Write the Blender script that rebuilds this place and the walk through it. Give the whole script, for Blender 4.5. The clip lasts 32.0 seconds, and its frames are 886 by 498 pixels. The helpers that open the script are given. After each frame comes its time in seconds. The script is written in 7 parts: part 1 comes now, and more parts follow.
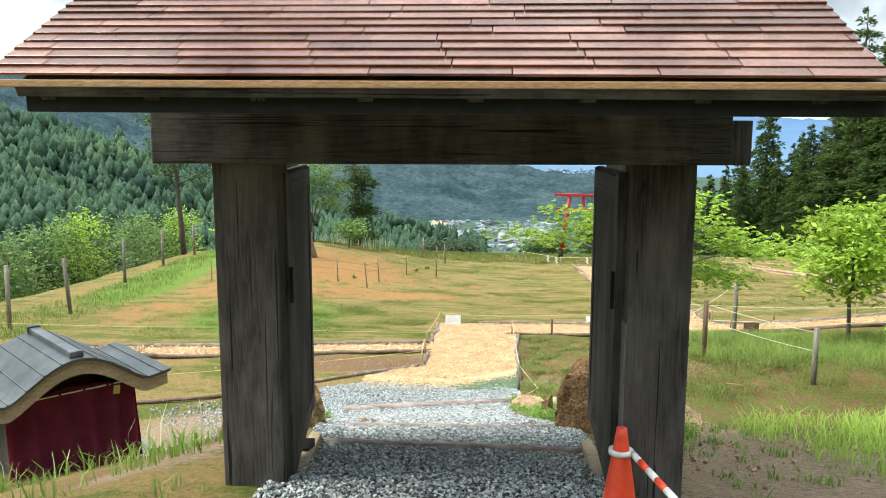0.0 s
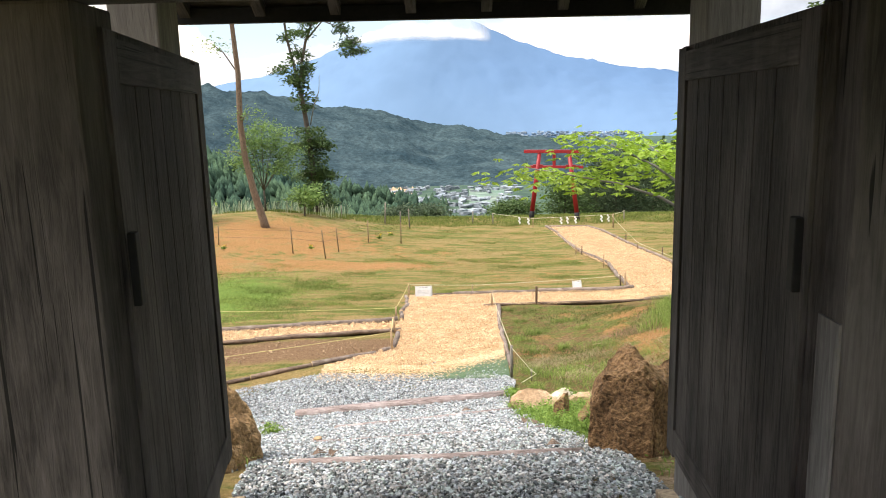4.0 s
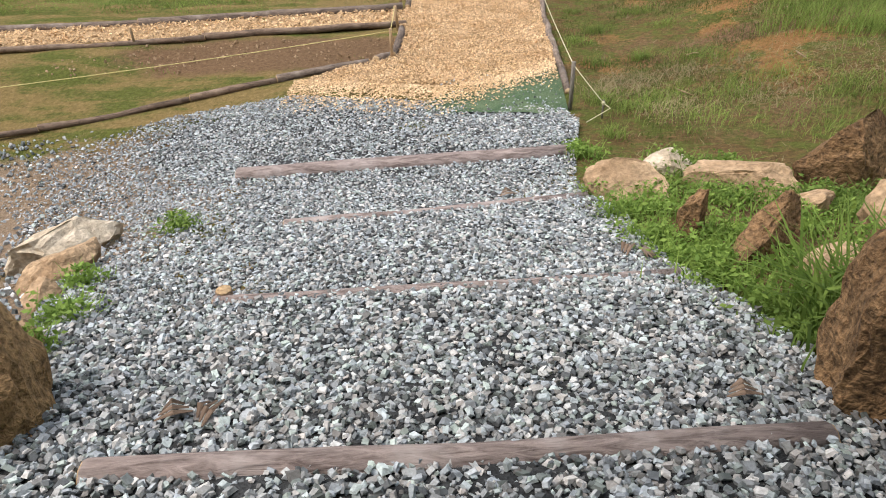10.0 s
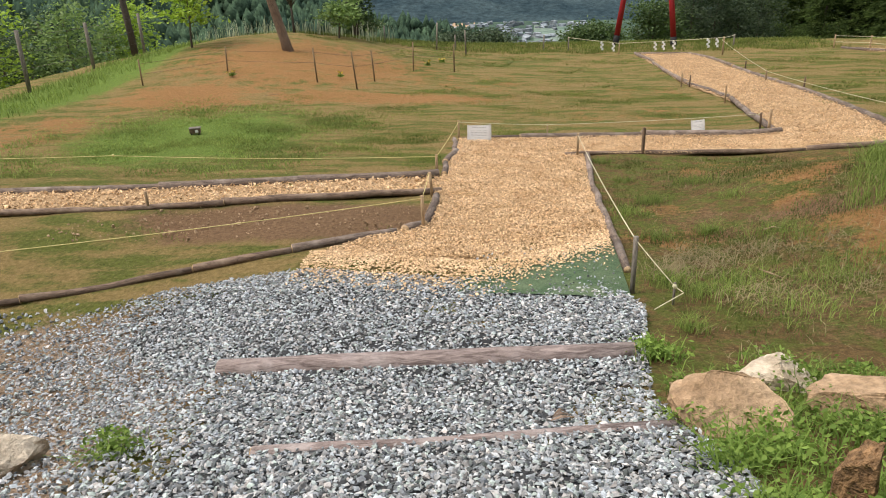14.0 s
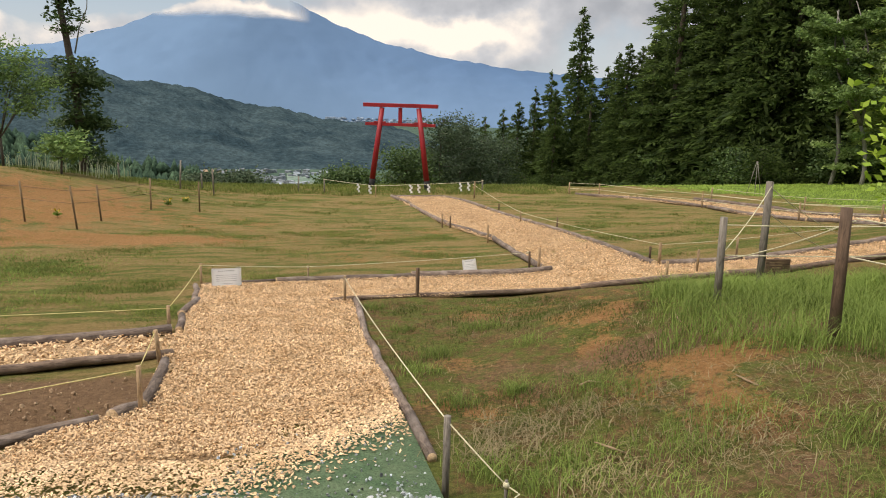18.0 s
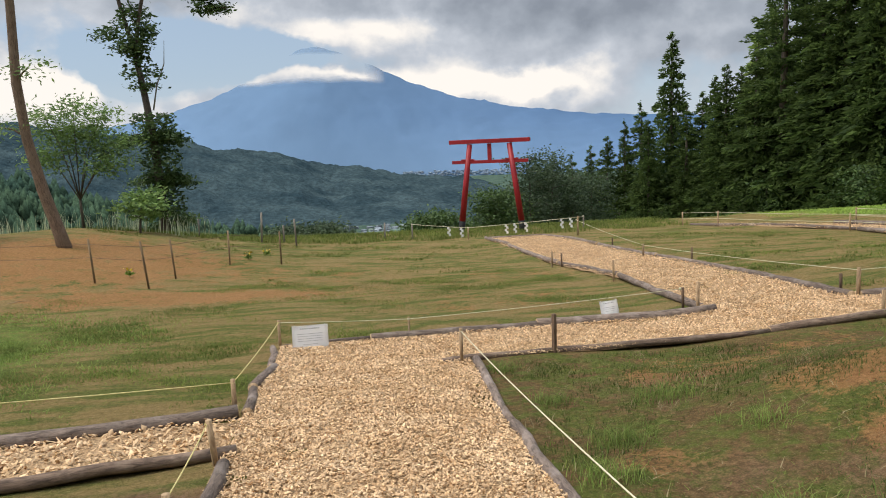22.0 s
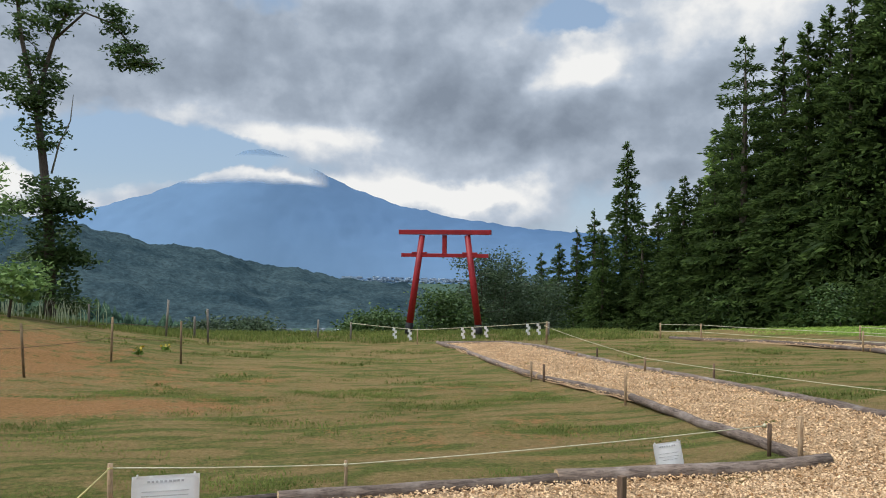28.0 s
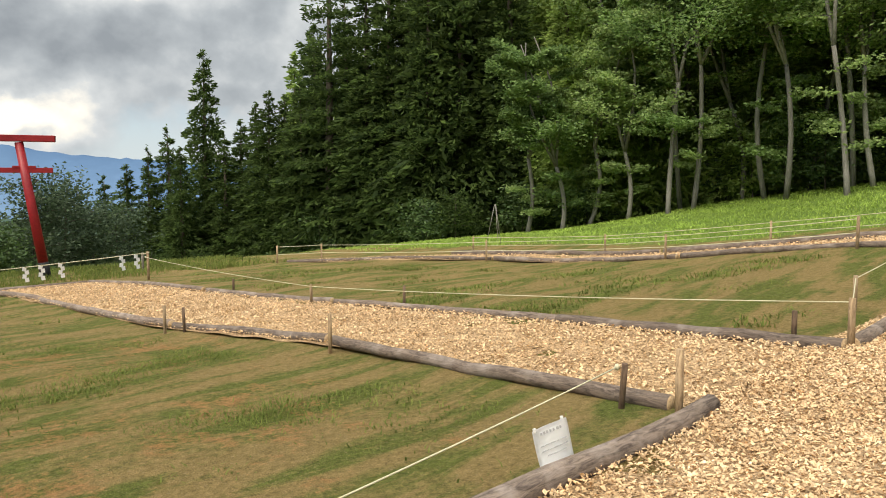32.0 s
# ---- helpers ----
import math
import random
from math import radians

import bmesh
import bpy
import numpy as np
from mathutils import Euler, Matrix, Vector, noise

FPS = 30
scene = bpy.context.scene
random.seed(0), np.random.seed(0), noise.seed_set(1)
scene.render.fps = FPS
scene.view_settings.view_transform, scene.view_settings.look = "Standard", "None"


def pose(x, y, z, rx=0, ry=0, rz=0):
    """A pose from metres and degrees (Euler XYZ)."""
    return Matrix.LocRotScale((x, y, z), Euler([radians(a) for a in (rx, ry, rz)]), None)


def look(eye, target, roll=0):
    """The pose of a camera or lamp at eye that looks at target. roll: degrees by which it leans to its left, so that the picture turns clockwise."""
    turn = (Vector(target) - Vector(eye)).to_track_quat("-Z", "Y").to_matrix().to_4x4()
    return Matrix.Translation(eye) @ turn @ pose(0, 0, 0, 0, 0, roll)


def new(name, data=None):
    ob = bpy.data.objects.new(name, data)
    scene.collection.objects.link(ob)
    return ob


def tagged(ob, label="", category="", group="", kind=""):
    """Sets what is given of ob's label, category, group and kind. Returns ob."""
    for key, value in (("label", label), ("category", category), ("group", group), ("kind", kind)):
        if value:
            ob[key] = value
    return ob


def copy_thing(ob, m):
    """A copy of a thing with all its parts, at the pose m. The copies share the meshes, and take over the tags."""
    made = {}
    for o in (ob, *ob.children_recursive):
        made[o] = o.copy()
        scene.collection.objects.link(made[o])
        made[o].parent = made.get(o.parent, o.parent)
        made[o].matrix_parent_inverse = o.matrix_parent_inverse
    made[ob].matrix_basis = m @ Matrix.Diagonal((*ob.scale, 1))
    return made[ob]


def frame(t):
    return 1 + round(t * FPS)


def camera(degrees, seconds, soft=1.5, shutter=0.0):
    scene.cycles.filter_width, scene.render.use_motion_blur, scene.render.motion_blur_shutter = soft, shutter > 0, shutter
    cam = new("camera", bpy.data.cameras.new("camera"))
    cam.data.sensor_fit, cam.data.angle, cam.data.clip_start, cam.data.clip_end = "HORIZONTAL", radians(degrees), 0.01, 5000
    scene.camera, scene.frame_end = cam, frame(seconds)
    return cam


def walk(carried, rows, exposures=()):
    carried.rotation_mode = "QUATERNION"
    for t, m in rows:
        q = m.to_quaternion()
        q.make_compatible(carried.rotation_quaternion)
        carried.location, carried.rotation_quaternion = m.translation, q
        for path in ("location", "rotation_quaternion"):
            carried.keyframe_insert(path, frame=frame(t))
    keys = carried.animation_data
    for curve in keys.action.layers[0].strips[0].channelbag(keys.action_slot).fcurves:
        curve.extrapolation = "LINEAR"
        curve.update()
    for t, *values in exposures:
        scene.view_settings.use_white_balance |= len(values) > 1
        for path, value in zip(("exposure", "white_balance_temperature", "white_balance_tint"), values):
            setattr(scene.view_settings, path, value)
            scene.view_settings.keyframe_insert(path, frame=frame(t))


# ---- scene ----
cam = camera(62.2, 32.0, 1.0)
PATH = [
    (0, (0.583, 1.401, 3.25), (0.438, 3.377, 2.972), 0.1),
    (0.5, (0.497, 1.637, 3.214), (0.317, 3.603, 2.894), -0.5),
    (1, (0.496, 1.912, 3.157), (0.29, 3.868, 2.795), -0.9),
    (1.5, (0.516, 2.231, 3.122), (0.261, 4.177, 2.736), -1.1),
    (2, (0.496, 2.557, 3.054), (0.314, 4.514, 2.687), -0.2),
    (2.5, (0.492, 2.852, 2.993), (0.347, 4.806, 2.59), -0.7),
    (3, (0.418, 3.142, 2.943), (0.321, 5.1, 2.543), -1.2),
    (3.5, (0.32, 3.445, 2.889), (0.258, 5.41, 2.52), -1.6),
    (5.5, (0.223, 5.081, 2.516), (0.249, 7.042, 2.122), -0.0),
    (6, (0.245, 5.382, 2.448), (0.288, 7.337, 2.025), 0.5),
    (6.5, (0.247, 5.73, 2.346), (0.244, 7.678, 1.895), -0.9),
    (7, (0.201, 6.101, 2.261), (0.16, 8.029, 1.733), -1.4),
    (7.5, (0.174, 6.431, 2.19), (0.095, 8.312, 1.516), -1.7),
    (8, (0.137, 6.655, 2.139), (0.025, 8.478, 1.324), -1.7),
    (8.5, (0.187, 6.882, 2.09), (0.058, 8.646, 1.157), -1.6),
    (9, (0.161, 7.102, 2.046), (0.026, 8.809, 1.014), -1.6),
    (9.5, (0.111, 7.347, 2.026), (-0.011, 9.011, 0.922), -1.8),
    (10, (0.119, 7.533, 1.992), (0.024, 9.159, 0.831), -1.8),
    (10.5, (0.098, 7.642, 1.971), (0.041, 9.241, 0.771), -1.8),
    (11, (0.149, 7.728, 1.946), (0.156, 9.297, 0.706), -0.5),
    (11.5, (0.144, 7.839, 1.885), (0.242, 9.544, 0.844), 0.6),
    (12, (0.091, 8.057, 1.823), (0.259, 9.876, 1.009), -1.6),
    (12.5, (0.135, 8.203, 1.776), (0.091, 10.012, 0.923), -0.8),
    (13, (0.1, 8.349, 1.74), (-0.03, 10.097, 0.776), -3.1),
    (13.5, (0.081, 8.505, 1.663), (-0.073, 10.28, 0.755), -0.7),
    (14, (0.102, 8.778, 1.564), (-0.103, 10.611, 0.79), -2.0),
    (14.5, (0.095, 9.059, 1.503), (0.007, 10.887, 0.696), -2.4),
    (16.5, (0.007, 9.916, 1.284), (0.111, 11.812, 0.654), -1.5),
    (17, (-0.026, 10.209, 1.252), (0.198, 12.132, 0.752), -1.9),
    (17.5, (0.079, 10.39, 1.211), (0.307, 12.333, 0.794), -1.9),
    (18, (0.099, 10.54, 1.114), (0.545, 12.447, 0.709), 1.6),
    (18.5, (0.022, 10.891, 1.007), (0.471, 12.802, 0.626), -0.3),
    (19, (0.011, 11.225, 0.957), (0.315, 13.156, 0.532), -2.7),
    (19.5, (0.033, 11.513, 0.89), (0.303, 13.429, 0.385), -1.7),
    (20, (0.052, 11.713, 0.816), (0.337, 13.62, 0.286), -0.9),
    (20.5, (-0.02, 12.046, 0.692), (0.313, 13.946, 0.163), -1.2),
    (21, (-0.057, 12.38, 0.632), (0.236, 14.298, 0.146), -2.0),
    (21.5, (-0.11, 12.687, 0.595), (0.143, 14.636, 0.224), -2.3),
    (22, (-0.002, 12.929, 0.554), (0.231, 14.897, 0.282), -2.4),
    (22.5, (0.088, 13.09, 0.486), (0.479, 15.043, 0.3), -2.4),
    (23, (0.034, 13.386, 0.392), (0.482, 15.33, 0.242), -3.3),
    (23.5, (0.04, 13.638, 0.309), (0.315, 15.612, 0.139), -1.7),
    (24, (0.028, 13.949, 0.27), (0.24, 15.925, 0.039), -2.6),
    (24.5, (0.128, 14.223, 0.266), (0.277, 16.205, 0.04), -2.0),
    (25, (0.226, 14.528, 0.206), (0.404, 16.515, 0.07), -1.1),
    (25.5, (0.261, 14.973, 0.093), (0.481, 16.959, 0.007), 0.3),
    (27.5, (0.165, 16.287, 0.03), (0.474, 18.263, 0.04), -0.1),
    (28, (0.172, 16.54, -0.006), (0.579, 18.498, 0.012), 0.7),
    (28.5, (0.19, 16.876, -0.023), (0.711, 18.807, -0.011), 1.7),
    (29, (0.17, 17.336, -0.074), (0.826, 19.225, -0.08), 2.7),
    (29.5, (0.119, 17.736, -0.157), (0.919, 19.569, -0.203), 3.0),
    (30, (0.067, 18.182, -0.18), (1.011, 19.942, -0.283), 2.7),
    (30.5, (0.082, 18.669, -0.26), (1.152, 20.352, -0.403), 1.8),
    (31, (0.143, 19.141, -0.273), (1.298, 20.766, -0.419), 0.5),
    (31.5, (0.229, 19.592, -0.318), (1.472, 21.153, -0.461), -0.3),
    (32, (0.392, 20.059, -0.368), (1.806, 21.464, -0.541), -0.1),
]
walk(cam, [(t, look(eye, target, roll)) for t, eye, target, roll in PATH], exposures=[(0.0, 0.92, 6600, 2), (1.2, 0.95, 6800, 9), (3.0, 0.95, 6900, 13), (6.0, 0.36, 7300, 16), (7.0, 0.2, 7500, 17), (8.0, 0.3, 7450, 17), (9.0, 0.26, 7100, 16), (11.0, 0.15, 6700, 12), (14.0, 0.1, 7000, 14), (17.0, 0.0, 7200, 14), (21.0, 0.0, 7400, 14), (22.0, -0.06, 6600, 11), (23.0, -0.06, 6350, 10), (25.0, -0.1, 6300, 10), (28.0, -0.18, 6150, 9), (30.0, -0.02, 6350, 8), (32.0, 0.24, 7200, 8)])

# ---------- sky and sun ----------
SUN_EL, SUN_AZ = radians(56), radians(-96)
world = bpy.data.worlds.new("world")
scene.world = world
world.use_nodes = True


class Nodes:
    """Short hand for building node trees."""

    def __init__(self, tree, fresh=True):
        self.t = tree
        if fresh:
            tree.nodes.clear()

    def add(self, kind, **kw):
        n = self.t.nodes.new(kind)
        for k, v in kw.items():
            if k in n.bl_rna.properties:
                setattr(n, k, v)
            else:
                n.inputs[k.replace("_", " ")].default_value = v
        return n

    def link(self, a, b):
        self.t.links.new(a, b)

    def math(self, op, a, b=0.0, clamp=False):
        n = self.add("ShaderNodeMath", operation=op, use_clamp=clamp)
        for i, v in enumerate((a, b)):
            if isinstance(v, (int, float)):
                n.inputs[i].default_value = v
            else:
                self.link(v, n.inputs[i])
        return n.outputs[0]

    def mix(self, fac, a, b, mode="MIX"):
        n = self.add("ShaderNodeMix", data_type="RGBA", blend_type=mode)
        for sock, v in ((n.inputs[0], fac), (n.inputs[6], a), (n.inputs[7], b)):
            if isinstance(v, (int, float)):
                sock.default_value = v
            elif isinstance(v, tuple):
                sock.default_value = (*v, 1.0)
            else:
                self.link(v, sock)
        return n.outputs[2]

    def noise(self, vec, scale, detail=4.0, rough=0.55, dist=0.0):
        n = self.add("ShaderNodeTexNoise")
        n.inputs["Scale"].default_value, n.inputs["Detail"].default_value = scale, detail
        n.inputs["Roughness"].default_value, n.inputs["Distortion"].default_value = rough, dist
        if vec is not None:
            self.link(vec, n.inputs["Vector"])
        return n.outputs[0]

    def ramp(self, fac, stops):
        n = self.add("ShaderNodeValToRGB")
        el = n.color_ramp.elements
        while len(el) < len(stops):
            el.new(0.5)
        for e, (p, c) in zip(el, stops):
            e.position = p
            e.color = (c, c, c, 1) if isinstance(c, (int, float)) else (*c, 1)
        self.link(fac, n.inputs[0])
        return n.outputs[0]

    def scaled(self, vec, s):
        n = self.add("ShaderNodeMapping")
        n.inputs["Scale"].default_value = s
        self.link(vec, n.inputs["Vector"])
        return n.outputs[0]


def make_sky():
    n = Nodes(world.node_tree)
    tc = n.add("ShaderNodeTexCoord")
    view = tc.outputs["Generated"]
    sky = n.add("ShaderNodeTexSky", sky_type="NISHITA", sun_disc=False, sun_elevation=SUN_EL, sun_rotation=SUN_AZ)
    sep = n.add("ShaderNodeSeparateXYZ")
    n.link(view, sep.inputs[0])
    up = n.math("MAXIMUM", sep.outputs[2], 0.0)
    # bearing and height in degrees, ruffled so that every cloud has a billowing edge
    deg = 57.2958
    ruffle = n.noise(n.scaled(view, (1.0, 1.0, 1.5)), 7.0, 8.0, 0.56, 0.0)
    ruffle2 = n.noise(n.scaled(view, (-1.0, 1.3, 1.5)), 6.0, 8.0, 0.56, 0.0)
    az = n.math("MULTIPLY", n.math("ARCTAN2", sep.outputs[0], sep.outputs[1]), deg)
    el = n.math("MULTIPLY", n.math("ARCSINE", sep.outputs[2]), deg)
    az = n.math("ADD", az, n.math("MULTIPLY", n.math("SUBTRACT", ruffle, 0.5), 11.0))
    el = n.math("ADD", el, n.math("MULTIPLY", n.math("SUBTRACT", ruffle2, 0.5), 5.5))

    def mass(places):
        total = None
        for a0, e0, ra, re_, gain in places:
            u = n.math("DIVIDE", n.math("SUBTRACT", az, a0), ra)
            v = n.math("DIVIDE", n.math("SUBTRACT", el, e0), re_)
            q = n.math("ADD", n.math("MULTIPLY", u, u), n.math("MULTIPLY", v, v))
            g = n.math("MULTIPLY", n.math("EXPONENT", n.math("MULTIPLY", q, -1.0)), gain)
            total = g if total is None else n.math("ADD", total, g)
        return total

    # grey cloud bases, white heads and clear gaps round the mountain: bearing, height, two radii, strength
    grey = mass(((-9, 14, 10, 3.6, 0.9), (6, 14.2, 10, 4.0, 1.0), (13, 12.5, 5, 3, 0.5), (26, 9, 8, 3.5, 0.35), (-30, 15, 9, 4, 0.6), (48, 14, 14, 6, 0.4), (18, 24, 20, 5, 0.5), (19, 9.5, 6, 3.5, 0.7), (30, 12, 8, 3, 0.5), (14, 8.6, 4, 2.5, 0.5)))
    white = mass(((21.5, 14.2, 4.0, 1.7, 0.7), (2.5, 8.6, 6.5, 1.4, 0.75), (11, 4.6, 8, 1.2, 0.85), (35, 17.5, 6, 2.6, 0.5), (-3.5, 5.35, 5, 0.5, 0.5), (0.3, 5.3, 2.2, 0.45, 0.45), (15, 4.6, 4, 1.0, 0.5), (-21, 4.6, 3.5, 2.0, 0.9), (-30, 7, 6, 2.5, 0.6), (-9, 10.2, 3, 0.7, 0.4)))
    gap = mass(((-9.5, 7.4, 6, 1.7, 0.9), (-16, 7.5, 5, 2.2, 0.6), (22, 17.5, 6, 1.3, 0.7), (-2, 18.5, 7, 1.4, 0.4), (14, 11.6, 3.5, 0.8, 0.35), (-12, 6.6, 4.5, 1.4, 0.6), (-5.5, 6.8, 4.5, 1.0, 0.5)))
    base = n.scaled(view, (1.0, 1.0, 1.2))

    def puffs(shift):
        m = n.add("ShaderNodeMapping")
        m.inputs["Location"].default_value = (0.35 - shift * 0.8, 0.2, shift)
        n.link(base, m.inputs["Vector"])
        big, fine = n.noise(m.outputs[0], 3.2, 3.0, 0.45, 0.0), n.noise(m.outputs[0], 9.0, 7.0, 0.52, 0.0)
        return n.math("ADD", n.math("MULTIPLY", big, 0.58), n.math("MULTIPLY", fine, 0.42))

    here, above = puffs(0.0), puffs(0.025)
    body = n.math("ADD", here, n.math("MULTIPLY", n.math("SUBTRACT", n.math("ADD", grey, white), n.math("MULTIPLY", gap, 1.5)), 0.22))
    cover = n.ramp(body, [(0.41, 0.0), (0.50, 1.0)])
    relief = n.math("MULTIPLY", n.math("SUBTRACT", here, above), 3.4)
    shade = n.math("ADD", n.math("ADD", relief, 0.58), n.math("SUBTRACT", n.math("MULTIPLY", white, 0.75), n.math("MULTIPLY", grey, 0.30)), True)
    tone = n.ramp(shade, [(0.0, (0.27, 0.31, 0.37)), (0.35, (0.40, 0.45, 0.52)), (0.65, (0.58, 0.63, 0.70)), (1.0, (1.04, 1.0, 0.94))])
    bright = n.mix(1.0, tone, n.ramp(up, [(0.0, 1.0), (0.45, 1.0), (0.9, 3.2)]), "MULTIPLY")
    clear = n.mix(1.0, sky.outputs[0], (0.10, 0.10, 0.10), "MULTIPLY")
    clear = n.mix(0.55, clear, (0.52, 0.67, 0.86))
    clear = n.mix(n.ramp(up, [(0.02, 0.7), (0.10, 0.0)]), clear, (0.60, 0.68, 0.76))
    col = n.mix(cover, clear, bright)
    bg = n.add("ShaderNodeBackground")
    bg.inputs[1].default_value = 1.0
    n.link(col, bg.inputs[0])
    out = n.add("ShaderNodeOutputWorld")
    n.link(bg.outputs[0], out.inputs[0])


make_sky()
sun = new("sun", bpy.data.lights.new("sun", "SUN"))
sun.data.energy, sun.data.angle, sun.data.color = 3.3, radians(30), (1.0, 0.95, 0.87)
sun.matrix_world = look((0, 0, 30), Vector((0, 0, 30)) - Vector((math.sin(SUN_AZ) * math.cos(SUN_EL), math.cos(SUN_AZ) * math.cos(SUN_EL), math.sin(SUN_EL))))


# ---------- materials ----------
def material(name, build, rough=0.8, metal=0.0, bump=0.0, spec=0.3, through_light=0.0):
    """build(n, position, uv) returns colour and, or None, height."""
    m = bpy.data.materials.new(name)
    m.use_nodes = True
    n = Nodes(m.node_tree)
    geo, uv = n.add("ShaderNodeNewGeometry"), n.add("ShaderNodeTexCoord")
    col, height = build(n, geo.outputs["Position"], uv.outputs["UV"])
    b = n.add("ShaderNodeBsdfPrincipled")
    b.inputs["Roughness"].default_value, b.inputs["Metallic"].default_value = rough, metal
    b.inputs["Specular IOR Level"].default_value = spec
    if isinstance(col, tuple):
        b.inputs["Base Color"].default_value = (*col, 1)
    else:
        n.link(col, b.inputs["Base Color"])
    if height is not None and bump:
        bp = n.add("ShaderNodeBump")
        bp.inputs["Strength"].default_value, bp.inputs["Distance"].default_value = 1.0, bump
        n.link(height, bp.inputs["Height"])
        n.link(bp.outputs[0], b.inputs["Normal"])
    out = n.add("ShaderNodeOutputMaterial")
    if through_light:
        mix, thin = n.add("ShaderNodeMixShader"), n.add("ShaderNodeBsdfTranslucent")
        mix.inputs[0].default_value = through_light
        n.link(col, thin.inputs[0])
        n.link(b.outputs[0], mix.inputs[1])
        n.link(thin.outputs[0], mix.inputs[2])
        n.link(mix.outputs[0], out.inputs[0])
    else:
        n.link(b.outputs[0], out.inputs[0])
    return m


def rnd(n, kind="object"):
    if kind == "object":
        return n.add("ShaderNodeObjectInfo").outputs["Random"]
    return n.add("ShaderNodeNewGeometry").outputs["Random Per Island"]


def two_tone(a, b, scale, stretch=(1, 1, 1), fine=40.0, grain=0.5, on="pos", by=None):
    """A builder of a plain surface: two colours by a broad noise, grain by a fine one."""

    def build(n, pos, uv):
        v = n.scaled(uv if on == "uv" else pos, stretch)
        broad = n.noise(v, scale, 5.0, 0.6, 0.4)
        small = n.noise(v, fine, 3.0, 0.65)
        col = n.mix(n.ramp(broad, [(0.32, 0.0), (0.68, 1.0)]), a, b)
        dark = n.ramp(small, [(0.3, 1.0 - grain), (0.7, 1.0 + grain * 0.35)])
        col = n.mix(1.0, col, dark, "MULTIPLY")
        if by:
            col = n.mix(1.0, col, n.ramp(rnd(n, "island" if by in ("stone", "soft", "chip") else by), [(0.0, 0.4), (0.5, 0.88), (0.88, 1.2), (1.0, 1.6)] if by == "stone" else [(0.0, 0.84), (1.0, 1.14)] if by == "soft" else [(0.0, 0.38), (0.25, 0.8), (0.75, 1.08), (1.0, 1.42)] if by == "chip" else [(0.0, 0.62), (1.0, 1.3)]), "MULTIPLY")
        return col, small

    return build


